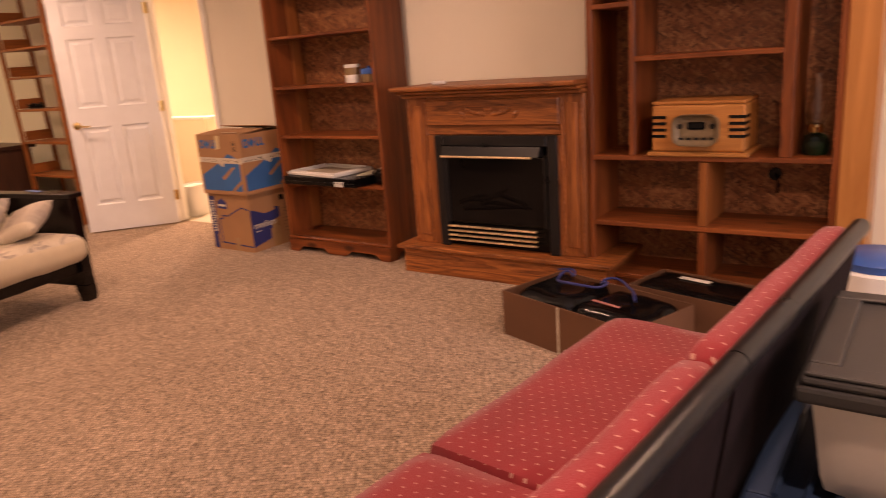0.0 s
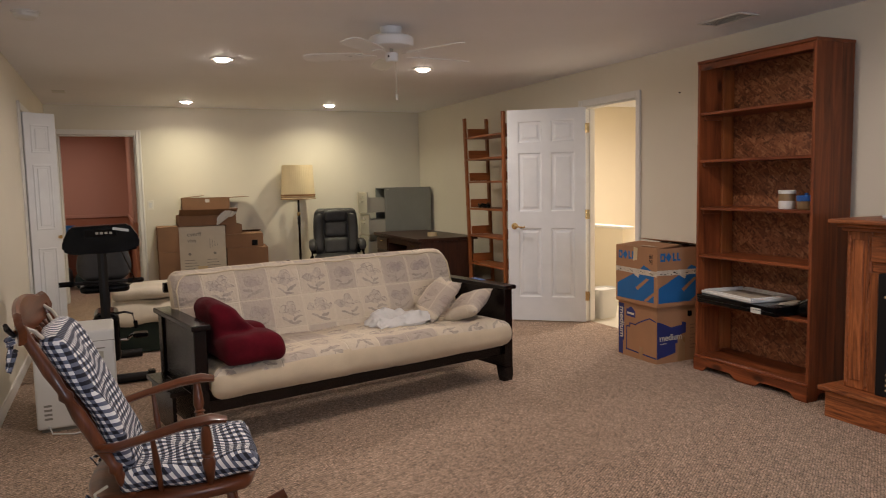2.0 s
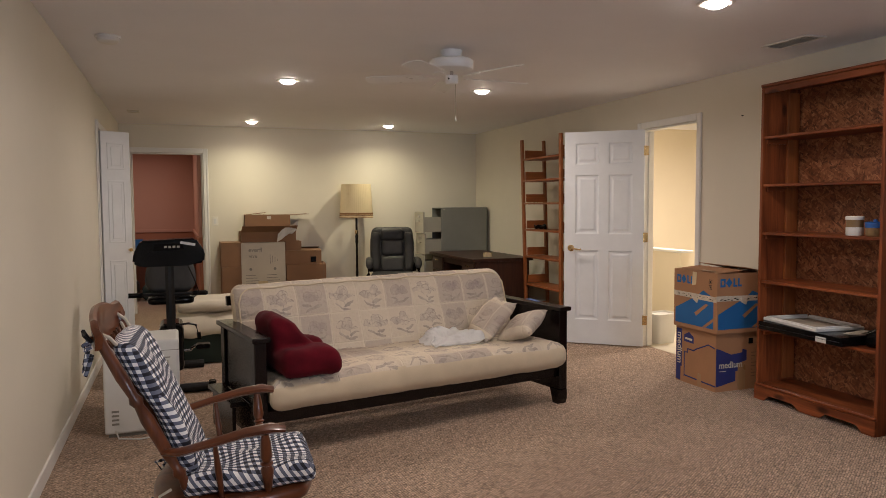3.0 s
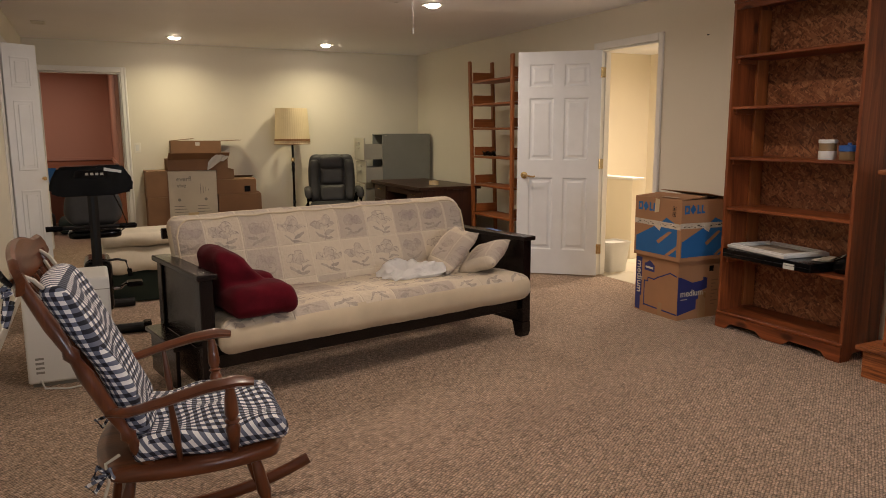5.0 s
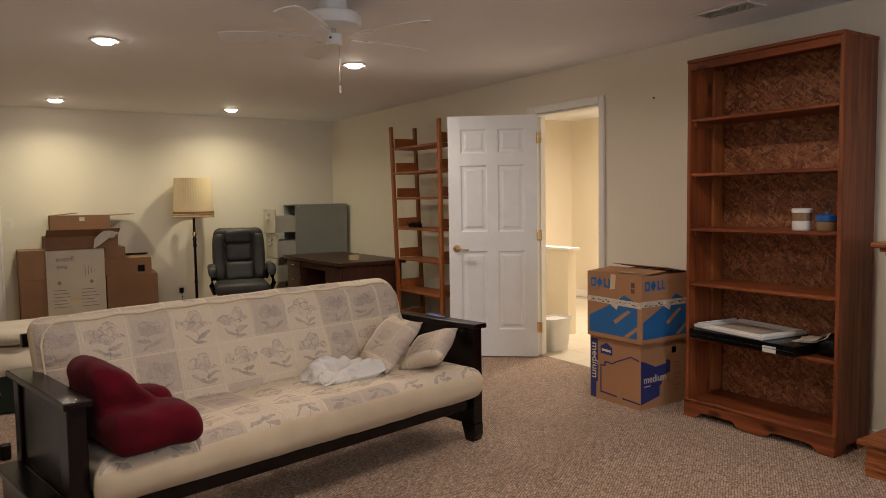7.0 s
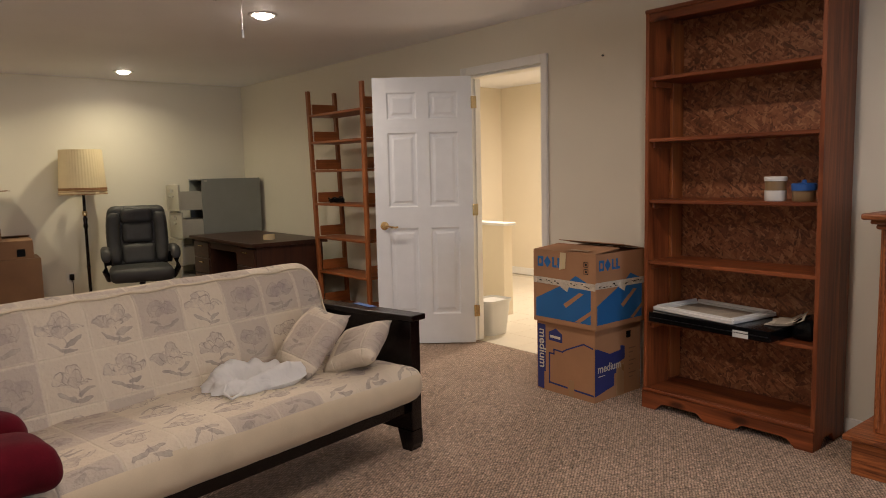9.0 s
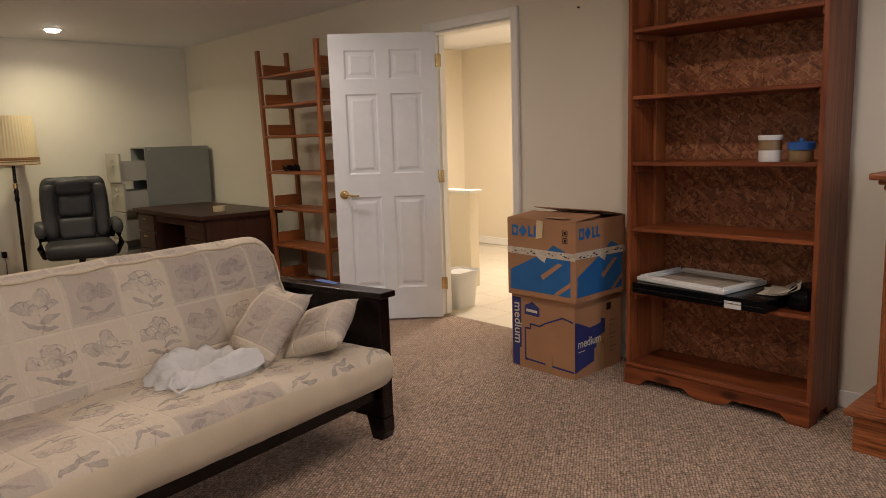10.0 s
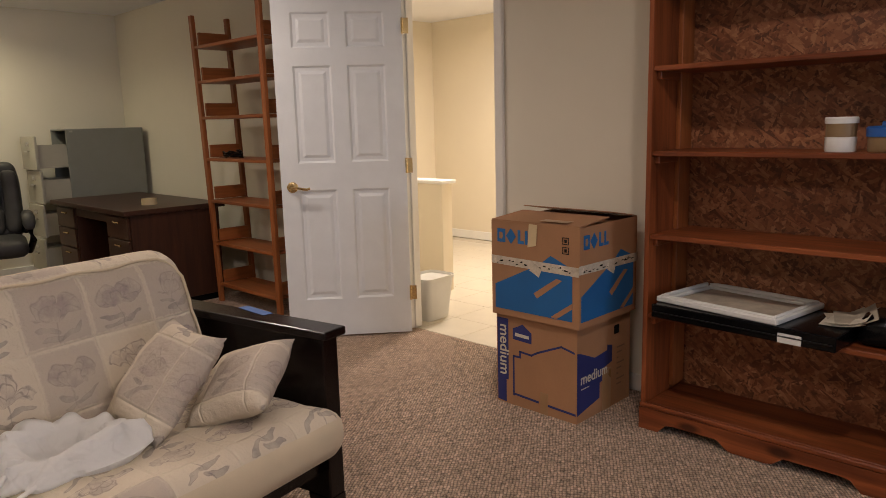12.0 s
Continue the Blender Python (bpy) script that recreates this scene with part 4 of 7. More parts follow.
# ---- futon ----
def futon():
    e = thing("futon_sofa", "dark espresso wooden futon sofa frame", "sofa", (-5.062, 1.581, 0), 11.0)
    half, dep = 1.089, 0.76
    for s in (-1, 1):
        o0, o1 = sorted((s * half, s * (half - 0.10)))
        i0, i1 = sorted((s * (half - 0.022), s * (half - 0.078)))
        part("arm_cap", B(-dep, 0.0, o0, o1, 0.638, 0.666, 0.006, 2), M_ESP['x'], e)
        part("arm_post", B(-0.125, -0.025, i0 - 0.006, i1 + 0.006, 0.10, 0.637, 0.004), M_ESP['z'], e)
        bm = prism([(-0.125, 0.0995), (-0.095, 0.0), (-0.04, 0.0), (-0.025, 0.035), (-0.025, 0.0995)], 'y', i0 - 0.006, i1 + 0.006)
        part("foot", bm, M_ESP['z'], e)
        part("arm_post", B(-dep + 0.02, -dep + 0.09, i0, i1, 0.0, 0.637, 0.004), M_ESP['z'], e)
        part("arm_panel", B(-dep + 0.091, -0.126, i0 + 0.014, i1 - 0.014, 0.28, 0.637, 0.002), M_ESP['x'], e)
        part("arm_rail", B(-dep + 0.091, -0.126, i0 + 0.008, i1 - 0.008, 0.09, 0.278, 0.003), M_ESP['x'], e)
    part("front_rail", B(-0.085, -0.055, -half + 0.08, half - 0.08, 0.185, 0.255, 0.004), M_ESP['y'], e)
    part("back_rail", B(-dep + 0.04, -dep + 0.07, -half + 0.08, half - 0.08, 0.17, 0.262, 0.004), M_ESP['y'], e)
    for k in range(9):
        y = -0.96 + 0.24 * k
        part("seat_slat", B(-dep + 0.075, -0.09, y - 0.03, y + 0.03, 0.232, 0.252, 0.002), M_ESP['x'], e)
    for k in range(5):
        y = -0.92 + 0.46 * k
        part("back_slat", prism([(-0.70, 0.40), (-0.68, 0.40), (-0.80, 0.80), (-0.82, 0.80)], 'y', y - 0.03, y + 0.03), M_ESP['z'], e)
    part("back_top_rail", B(-0.84, -0.81, -half + 0.08, half - 0.08, 0.74, 0.80, 0.004), M_ESP['y'], e)
    # low side tray on the south arm
    part("side_tray", B(-dep + 0.05, -0.20, -half - 0.07, -half + 0.02, 0.262, 0.288, 0.004), M_ESP['x'], e)
    part("tray_side", B(-dep + 0.08, -0.24, -half - 0.05, -half - 0.03, 0.05, 0.261, 0.003), M_ESP['x'], e)
    return e


futon()


def mattress():
    """Folded futon mattress: seat and leaning back."""
    e = thing("futon_mattress", "folded cream futon mattress with floral quilted squares", "mattress", (-5.062, 1.581, 0), 11.0)
    hw = 0.985

    def seat_shape(p):
        k = noise.noise(Vector((p.x * 5, p.y * 4, p.z * 5)))
        k2 = noise.noise(Vector((p.x * 4, p.y * 11, p.z * 6 + 4)))
        p = p + Vector((0.013 * k + 0.006 * k2, 0, 0.009 * k + 0.006 * k2))
        if p.z > 0.38:
            p.z += 0.018 * math.cos(min(1, abs(p.y) / hw) * 1.5) - 0.02 * max(0, -0.25 - p.x)
        if p.x > -0.03:
            p.y *= 1 + 0.05 * min(1, (p.x + 0.03) / 0.05)
            p.x += 0.012 * math.sin((p.z - 0.25) * 14)
        return p
    seat = smooth(part("seat_pad", soft_box(-0.62, 0.045, -hw, hw, 0.258, 0.440, 0.075, (20, 80, 10), seat_shape), M_TICK, e, "plain cream front edge"), 80)
    seat.data.materials.append(M_FLORAL_SEAT)
    for p in seat.data.polygons:
        if p.normal.z > 0.5 and p.center.z > 0.4:
            p.material_index = 1

    def back_shape(p):
        # upright slab, leaned back about its foot, puffed between the quilting seams
        k = noise.noise(Vector((p.y * 4, p.z * 5, 3.0)))
        p = p + Vector((0.014 * k, 0, 0.012 * k))
        z = p.z - 0.42
        zo = 0.42 + z * 0.96
        puff_ = abs(math.sin(math.pi * (zo / 0.185 + 0.35))) ** 0.5 * abs(math.sin(math.pi * (p.y / 0.205 + 0.07))) ** 0.35
        if p.x > -0.56:
            p.x += 0.014 * puff_ - 0.004
        return Vector((p.x - 0.36 * z, p.y, zo))
    back = smooth(part("back_pad", soft_box(-0.64, -0.48, -hw - 0.025, hw - 0.005, 0.27, 0.90, 0.078, (8, 96, 36), back_shape), M_FLORAL_BACK, e), 80)
    back.data.materials.append(M_TICK)
    for p in back.data.polygons:
        if p.normal.dot(Vector((0.94, 0, 0.34))) < 0.42:
            p.material_index = 1
    lo, hi, top = -hw - 0.002, hw - 0.028, 0.874
    path = [(lo, 0.42 + 0.03 * k) for k in range(13)] + [(lo + 0.02, 0.835), (lo + 0.045, 0.86)]
    path += [(lo + 0.07 + (hi - lo - 0.14) * k / 60, top + 0.003 * math.sin(k * 0.9)) for k in range(61)]
    path += [(hi - 0.045, 0.86), (hi - 0.02, 0.835)] + [(hi, 0.80 - 0.03 * k) for k in range(13)]
    smooth(part("piping", tube([back_shape(Vector((-0.499, y, z))) + Vector((0.004, 0, 0.004)) for y, z in path], 0.0055, 6), M_TICK, e, "cream corded edge seam"), 80)
    return e


mattress()

# ---- ceiling fittings ----
def downlight(x, y):
    e = thing("recessed_downlight", "round white recessed ceiling lamp switched on", "ceiling lamp", (x, y, H), 0, "recessed ceiling lamps")
    ring = lathe([(0.062, -0.0005), (0.095, -0.0005), (0.097, -0.004), (0.085, -0.010), (0.066, -0.006), (0.062, -0.001)], 28)
    smooth(part("trim_ring", ring, M_WPLASTIC, e), 60)
    smooth(part("lit_lens", lathe([(0.0, -0.029), (0.035, -0.027), (0.052, -0.018), (0.061, -0.001)], 24), M_LENS, e, "glowing lens"), 60)
    return e


for x, y in DOWNLIGHTS:
    downlight(x, y)


def ceiling_fan():
    e = thing("ceiling_fan", "white ceiling fan with five blades at rest", "ceiling fan", (-5.56, 1.90, H))
    smooth(part("canopy", lathe([(0.0, -0.055), (0.055, -0.055), (0.068, -0.03), (0.072, -0.001), (0.0, 0.0)], 28), M_FANWHITE, e), 35)
    smooth(part("motor_housing", lathe([(0.0, -0.135), (0.10, -0.135), (0.138, -0.125), (0.145, -0.115), (0.145, -0.072), (0.13, -0.060), (0.06, -0.0555), (0.0, -0.055)], 36), M_FANWHITE, e), 35)
    part("stem", R((0, 0, -0.165), (0, 0, -0.1355), 0.012), M_CHROME, e)
    smooth(part("switch_cup", lathe([(0.0, -0.222), (0.036, -0.222), (0.044, -0.212), (0.042, -0.166), (0.0, -0.1655)], 24), M_FANWHITE, e), 35)
    part("cup_hole", R((0.03, -0.032, -0.19), (0.0315, -0.0335, -0.19), 0.006), M_BLACK, e)
    part("pull_chain", R((0.02, 0.02, -0.43), (0.02, 0.02, -0.2225), 0.002, None, 6), M_CHROME, e)
    part("chain_bob", R((0.02, 0.02, -0.465), (0.02, 0.02, -0.4305), 0.006, 0.004, 8), M_FANWHITE, e)
    for k in range(5):
        a = 159 - (62 + 72 * k)
        m = pose(0, 0, -0.176, 0, 0, a) @ pose(0, 0, 0, 11, 0, 0)
        o = [(0.185, -0.045), (0.30, -0.058), (0.52, -0.064), (0.575, -0.05), (0.59, 0.0), (0.575, 0.05), (0.52, 0.064), (0.30, 0.058), (0.185, 0.045)]
        bm = prism(o, 'z', -0.003, 0.003)
        bm.transform(m)
        bl = part("blade", bm, M_FANWHITE, e)
        bm = prism([(0.10, -0.014), (0.19, -0.03), (0.235, -0.02), (0.235, 0.02), (0.19, 0.03), (0.10, 0.014)], 'z', -0.008, -0.0035)
        bm.transform(m)
        part("blade_bracket", bm, M_FANWHITE, bl)
    return e


ceiling_fan()

e = thing("smoke_detector", "round white smoke detector on the ceiling", "smoke detector", (-5.84, -0.20, H))
smooth(part("base", lathe([(0.0, -0.012), (0.072, -0.012), (0.075, -0.0005), (0.0, -0.0004)], 28), M_WPLASTIC, e), 35)
smooth(part("cover", lathe([(0.0, -0.040), (0.045, -0.040), (0.060, -0.030), (0.066, -0.0125), (0.0, -0.0123)], 28), M_WPLASTIC, e), 35)


def register(name, x, y, w, d, n, label):
    e = thing(name, label, "air vent", (x, y, H))
    for a, b, c, f in ((-w / 2, w / 2, -d / 2, -d / 2 + 0.02), (-w / 2, w / 2, d / 2 - 0.02, d / 2), (-w / 2, -w / 2 + 0.02, -d / 2 + 0.0205, d / 2 - 0.0205), (w / 2 - 0.02, w / 2, -d / 2 + 0.0205, d / 2 - 0.0205)):
        part("frame", B(a, b, c, f, -0.008, -0.0005, 0.002), M_WPLASTIC, e)
    part("backing", B(-w / 2 + 0.021, w / 2 - 0.021, -d / 2 + 0.021, d / 2 - 0.021, -0.002, -0.0006, 0), M_WPLASTIC, e, "white vent throat")
    for k in range(n):
        y_ = -d / 2 + 0.028 + (d - 0.056) * k / (n - 1)
        part("slat", prism([(y_ - 0.006, -0.008), (y_ - 0.004, -0.008), (y_ + 0.006, -0.003), (y_ + 0.004, -0.003)], 'x', -w / 2 + 0.021, w / 2 - 0.021), M_WPLASTIC, e)
    return e


register("ceiling_vent", -4.62, 3.86, 0.36, 0.17, 7, "white louvred ceiling vent near the bookcase wall")
register("ceiling_vent", -9.5, -0.25, 0.22, 0.12, 5, "small white louvred vent near the far doorway")


def plate(name, label, loc, rz, parts, mat_=M_PLATE):
    e = thing(name, label, name.replace("_", " "), loc, rz)
    part("cover_plate", B(-0.036, 0.036, -0.006, -0.0005, -0.058, 0.058, 0.002, 2), mat_, e)
    for (x0, x1, z0, z1, m_) in parts:
        part("insert", B(x0, x1, -0.010, -0.0061, z0, z1, 0.001), m_, e)
    return e


plate("light_switch", "almond plastic wall switch beside the far doorway", (XW, 0.62, 1.16), 90, [(-0.016, 0.016, -0.033, 0.033, M_WPLASTIC)])
plate("wall_outlet", "almond wall outlet with a black adapter plugged in", (XW, 2.30, 0.32), 90, [(-0.017, 0.017, 0.006, 0.034, M_WPLASTIC), (-0.017, 0.017, -0.034, -0.006, M_WPLASTIC)])
e = thing("power_adapter", "small black plug-in power adapter with a cable", "power adapter", (XW + 0.010, 2.31, 0.305))
part("body", B(0.001, 0.035, -0.022, 0.022, 0.0, 0.06, 0.005, 2), M_BLACK, e)
part("cable", tube([(0.03, 0, 0.001), (0.035, 0.005, -0.06), (0.05, 0.0, -0.16), (0.045, -0.02, -0.25), (0.09, -0.05, -0.30)], 0.003), M_BLACK, e)
solo("wall_nail", R((-5.49, YN - 0.014, 2.03), (-5.49, YN - 0.0005, 2.03), 0.006, 0.004, 8), M_BLKMET, "dark bent nail in the cream wall", "nail")


# ---- cardboard boxes ----
def carton(name, label, loc, rz, w, d, h, material, top="closed", category="box"):
    """A folded carton: four sides, floor and four flaps."""
    e = thing(name, label, category, loc, rz)
    t = 0.006
    for nm, bx in (("side_panel", (-w / 2, w / 2, -d / 2, -d / 2 + t, 0, h)), ("side_panel", (-w / 2, w / 2, d / 2 - t, d / 2, 0, h)),
                   ("end_panel", (-w / 2, -w / 2 + t, -d / 2 + t, d / 2 - t, 0, h)), ("end_panel", (w / 2 - t, w / 2, -d / 2 + t, d / 2 - t, 0, h)),
                   ("bottom_panel", (-w / 2 + t, w / 2 - t, -d / 2 + t, d / 2 - t, 0, t))):
        part(nm, B(*bx, 0), material, e)
    if top == "closed":
        part("flap", B(-w / 2 + 0.001, w / 2 - 0.001, -d / 2, -0.002, h + 0.0005, h + 0.005, 0.001), material, e)
        part("flap", B(-w / 2 + 0.001, w / 2 - 0.001, 0.002, d / 2, h + 0.0005, h + 0.005, 0.001), material, e)
    elif top == "ajar":
        part("flap", B(-w / 2 + t, w / 2 - t, -d / 2 + t, d / 2 - t, h - 0.010, h - 0.005, 0), material, e)
        for s, lift in ((-1, 0.018), (1, 0.040)):
            pts = [(s * d / 2, h + 0.0005), (s * d / 2, h + 0.0045), (s * 0.003, h + lift + 0.004), (s * 0.003, h + lift)]
            part("flap", prism(pts, 'x', -w / 2 + 0.002, w / 2 - 0.002), material, e)
    elif top == "open":
        for s, ang in ((-1, 25), (1, -12)):
            k = d * 0.45
            dz, dy = k * math.sin(radians(ang)), k * math.cos(radians(ang))
            part("flap", prism([(s * d / 2, h), (s * d / 2, h + 0.005), (s * (d / 2 + dy), h + dz + 0.005), (s * (d / 2 + dy), h + dz)], 'x', -w / 2, w / 2), material, e)
    return e


# move box and computer box, beside the bookcase
mb = carton("moving_box", "brown medium moving box with navy printing, taped", (-5.362, 3.972, 0), 0, 0.44, 0.432, 0.42, M_CARD)
yf, xr = -0.216, 0.22
f = yf - 0.0012


def decal(parent, pts, material, name="print", face='y', at=f):
    if face == 'y':
        return part(name, prism(pts, 'y', at, at + 0.001), material, parent)
    return part(name, prism(pts, 'x', at - 0.001, at), material, parent)


decal(mb, [(-0.215, 0.01), (-0.165, 0.005), (-0.165, 0.115), (-0.152, 0.115), (-0.152, 0.405), (-0.215, 0.405)], M_NAVY)
part("print", letters("medium", 0.075, Matrix.Translation((-0.198, f - 0.001, 0.255)) @ pose(0, 0, 0, 90, 0, 0) @ pose(0, 0, 0, 0, 0, -90)), M_WBOX, mb, "white lettering on navy")
decal(mb, [(-0.125, 0.315), (-0.02, 0.31), (-0.02, 0.36), (-0.045, 0.375), (-0.07, 0.392), (-0.095, 0.378), (-0.125, 0.365)], M_NAVY)
decal(mb, [(-0.112, 0.332), (-0.034, 0.329), (-0.034, 0.344), (-0.112, 0.347)], M_WBOX, "plain_bar", at=f - 0.0012)
out = [(-0.122, 0.05), (-0.122, 0.235), (-0.085, 0.235), (-0.085, 0.262), (-0.02, 0.258), (0.015, 0.278), (0.14, 0.33), (0.205, 0.315)]
for a, b in zip(out, out[1:]):
    d_ = (Vector(b) - Vector(a)).normalized() * 0.004
    n_ = Vector((-d_.y, d_.x)) * 1.1
    p, q = Vector(a) - d_, Vector(b) + d_
    decal(mb, [tuple(p - n_), tuple(q - n_), tuple(q + n_), tuple(p + n_)], M_NAVY, "print_line")
for a, b in (((-0.122, 0.05), (0.02, 0.043)), ((0.06, 0.041), (0.215, 0.035))):
    decal(mb, [a, b, (b[0], b[1] + 0.010), (a[0], a[1] + 0.010)], M_NAVY, "print_line")
decal(mb, [(0.03, 0.0), (0.07, 0.0), (0.07, 0.10), (0.03, 0.10)], M_BOXTAPE, "tape", at=f - 0.0012)
xa = xr + 0.0012
decal(mb, [(-0.215, 0.035), (-0.04, 0.07), (-0.04, 0.14), (-0.005, 0.145), (-0.005, 0.20), (0.06, 0.215), (0.06, 0.29), (0.02, 0.30), (0.02, 0.275), (-0.08, 0.265), (-0.19, 0.31), (-0.215, 0.315)], M_NAVY, face='x', at=xa)
part("print", letters("medium", 0.066, Matrix.Translation((xa + 0.0012, -0.085, 0.17)) @ pose(0, 0, 0, 90, 0, 90)), M_WBOX, mb, "white lettering on navy")
part("print_bar", B(xa, xa + 0.001, -0.185, -0.125, 0.145, 0.150, 0), M_WBOX, mb)
decal(mb, [(-0.02, 0.0), (0.05, 0.0), (0.05, 0.19), (-0.02, 0.19)], M_BOXTAPE, "tape", 'x', xa + 0.0014)
part("hand_hole", B(xa - 0.0005, xa + 0.0008, 0.075, 0.115, 0.335, 0.375, 0.0), M_BLACK, mb, "dark cut-out hand hole")
for k in range(8):
    part("print_bar", B(xa, xa + 0.0006, 0.10, 0.14 + 0.03 * math.sin(k * 2.1), 0.09 + 0.025 * k, 0.097 + 0.025 * k, 0), M_CARD_D, mb)

cb = carton("computer_box", "brown computer carton with blue printing and packing tape", (-5.355, 3.965, 0.4255), 0, 0.47, 0.455, 0.43, M_CARD, "ajar")
f2, xa2 = -0.2275 - 0.0012, 0.235 + 0.0012


def stripes(parent, face, at, flip):
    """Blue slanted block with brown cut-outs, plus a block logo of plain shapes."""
    def dc(pts, m_, nm="print", lift=0.0):
        decal(parent, pts, m_, nm, face, at - lift if face == 'y' else at + lift)
    dc([(-0.215, 0.03), (0.20, 0.03), (0.20, 0.255), (0.09, 0.30), (0.03, 0.255), (-0.215, 0.14)], M_PBLUE)
    dc([(0.0, 0.125), (0.02, 0.105), (0.15, 0.20), (0.12, 0.205)], M_CARD, "bare_stripe", 0.0006)
    dc([(0.09, 0.035), (0.12, 0.03), (0.20, 0.085), (0.20, 0.11)], M_CARD, "bare_stripe", 0.0006)
    z0, z1 = 0.335, 0.395
    for x0 in (-0.20, -0.145, -0.085, -0.045):
        w_ = 0.045 if x0 < -0.09 else 0.014
        dc([(x0, z0), (x0 + w_, z0), (x0 + w_, z1), (x0, z1)] if x0 != -0.145 else [(x0 - 0.006, z0 + 0.03), (x0 + 0.022, z0 - 0.005), (x0 + 0.05, z0 + 0.03), (x0 + 0.022, z1 + 0.005)], M_PBLUE, "logo_shape")
        if w_ < 0.02:
            dc([(x0 + w_, z0), (x0 + w_ + 0.02, z0), (x0 + w_ + 0.02, z0 + 0.014), (x0 + w_, z0 + 0.014)], M_PBLUE, "logo_shape")
    dc([(-0.188, z0 + 0.015), (-0.172, z0 + 0.015), (-0.168, z0 + 0.03), (-0.172, z1 - 0.015), (-0.188, z1 - 0.015)], M_CARD, "logo_hole", 0.0006)
    dc([(-0.235, 0.235), (0.233, 0.225), (0.233, 0.265), (-0.235, 0.272)], M_TAPE, "tape", 0.0012)
    rng = random.Random(4 if flip else 9)
    x = -0.205
    while x < 0.19:
        w_, z_ = rng.uniform(0.006, 0.026), 0.243 + rng.uniform(-0.006, 0.010)
        dc([(x, z_), (x + w_, z_ + rng.uniform(-0.004, 0.004)), (x + w_ * 0.9, z_ + rng.uniform(0.003, 0.009)), (x + w_ * 0.2, z_ + rng.uniform(0.002, 0.006))], M_BLACK, "tape_print", 0.0018)
        x += w_ + rng.uniform(0.0, 0.012) + (0.03 if rng.random() < 0.15 else 0)
    dc([(-0.02, 0.225), (0.03, 0.20), (0.045, 0.235), (-0.005, 0.262)], M_TAPE, "tape_end", 0.0022)


stripes(cb, 'y', f2, True)
stripes(cb, 'x', xa2, False)
decal(cb, [(-0.03, 0.325), (0.015, 0.335), (0.022, 0.425), (-0.022, 0.428)], M_MASK, "tape", at=f2 - 0.002)
for z0 in (0.315, 0.355):
    for x0, x1, za, zb in ((0.15, 0.182, z0, z0 + 0.003), (0.15, 0.182, z0 + 0.027, z0 + 0.03), (0.15, 0.153, z0 + 0.003, z0 + 0.027), (0.179, 0.182, z0 + 0.003, z0 + 0.027), (0.160, 0.172, z0 + 0.008, z0 + 0.022)):
        decal(cb, [(x0, za), (x1, za), (x1, zb), (x0, zb)], M_BLKMET, "handling_mark", at=f2)
part("tape", B(0.02, 0.16, -0.215, -0.16, 0.442, 0.4432, 0), M_BOXTAPE, cb)

# stack by the far wall
carton("shipping_box", "plain brown carton standing by the far wall", (-10.585, 0.79, 0), 90, 0.24, 0.42, 0.585, M_CARD_D)
carton("shipping_box", "plain brown carton stacked on another", (-10.585, 0.79, 0.592), 90, 0.25, 0.40, 0.30, M_CARD_D)
wb = carton("product_box", "tall off-white printed product carton", (-10.58, 1.175, 0), 90, 0.545, 0.42, 0.885, M_WBOX)
part("print", letters("everfl", 0.075, Matrix.Translation((-0.10, -0.2118, 0.775)) @ pose(0, 0, 0, 90, 0, 0)), M_PGREY, wb, "grey lettering")
part("print", letters("vive", 0.065, Matrix.Translation((-0.13, -0.2118, 0.70)) @ pose(0, 0, 0, 90, 0, 0)), M_PGREY, wb, "grey lettering")
for k in range(6):
    for s in (-1, 1):
        part("print_bar", B(s * 0.13 - 0.09, s * 0.13 + 0.07 - 0.02 * (k % 3), -0.2125, -0.2101, 0.30 + 0.035 * k, 0.307 + 0.035 * k, 0), M_PGREY, wb)
for x, z in ((-0.16, 0.555), (0.14, 0.555)):
    part("print_dot", R((x, -0.2125, z), (x, -0.2101, z), 0.018, None, 14), M_PGREY, wb)
part("print_bar", B(-0.07, 0.05, -0.2125, -0.2101, 0.36, 0.40, 0), M_MASK, wb)
for k in range(4):
    part("print_line", B(0.08 + 0.03 * k, 0.085 + 0.03 * k, -0.2125, -0.2101, 0.62 + 0.01 * k, 0.74 - 0.02 * k, 0), M_PGREY, wb)
ob1 = carton("open_box", "flat open brown carton with torn flaps", (-10.59, 1.25, 0.8945), 90, 0.68, 0.40, 0.13, M_CARD_D, "open")
ob2 = carton("open_box", "brown carton with a raised flap, topmost", (-10.592, 1.25, 1.0345), 87, 0.56, 0.38, 0.205, M_CARD_D, "none")
part("flap", prism([(0.27, 0.198), (0.27, 0.203), (0.52, 0.215), (0.52, 0.21)], 'y', -0.19, 0.19), M_CARD_D, ob2)
part("flap", prism([(-0.28, 0.203), (-0.28, 0.208), (-0.02, 0.235), (-0.02, 0.23)], 'y', -0.19, 0.19), M_CARD_D, ob2)
part("label_patch", B(-0.01, 0.04, -0.1918, -0.1901, 0.15, 0.19, 0), M_TAPE, ob2)
carton("shipping_box", "brown carton leaning low beside the stack", (-10.545, 1.73, 0), 84, 0.50, 0.44, 0.60, M_CARD_D)
rb = carton("shipping_box", "brown carton with a dark square label, half open", (-10.56, 1.69, 0.607), 86, 0.46, 0.42, 0.165, M_CARD_D, "ajar")
part("label_patch", B(0.09, 0.16, -0.2125, -0.2101, 0.02, 0.09, 0), M_BLACK, rb)
carton("shipping_box", "brown carton behind the printed one", (-10.585, 1.56, 0.779), 90, 0.20, 0.36, 0.115, M_CARD_D)
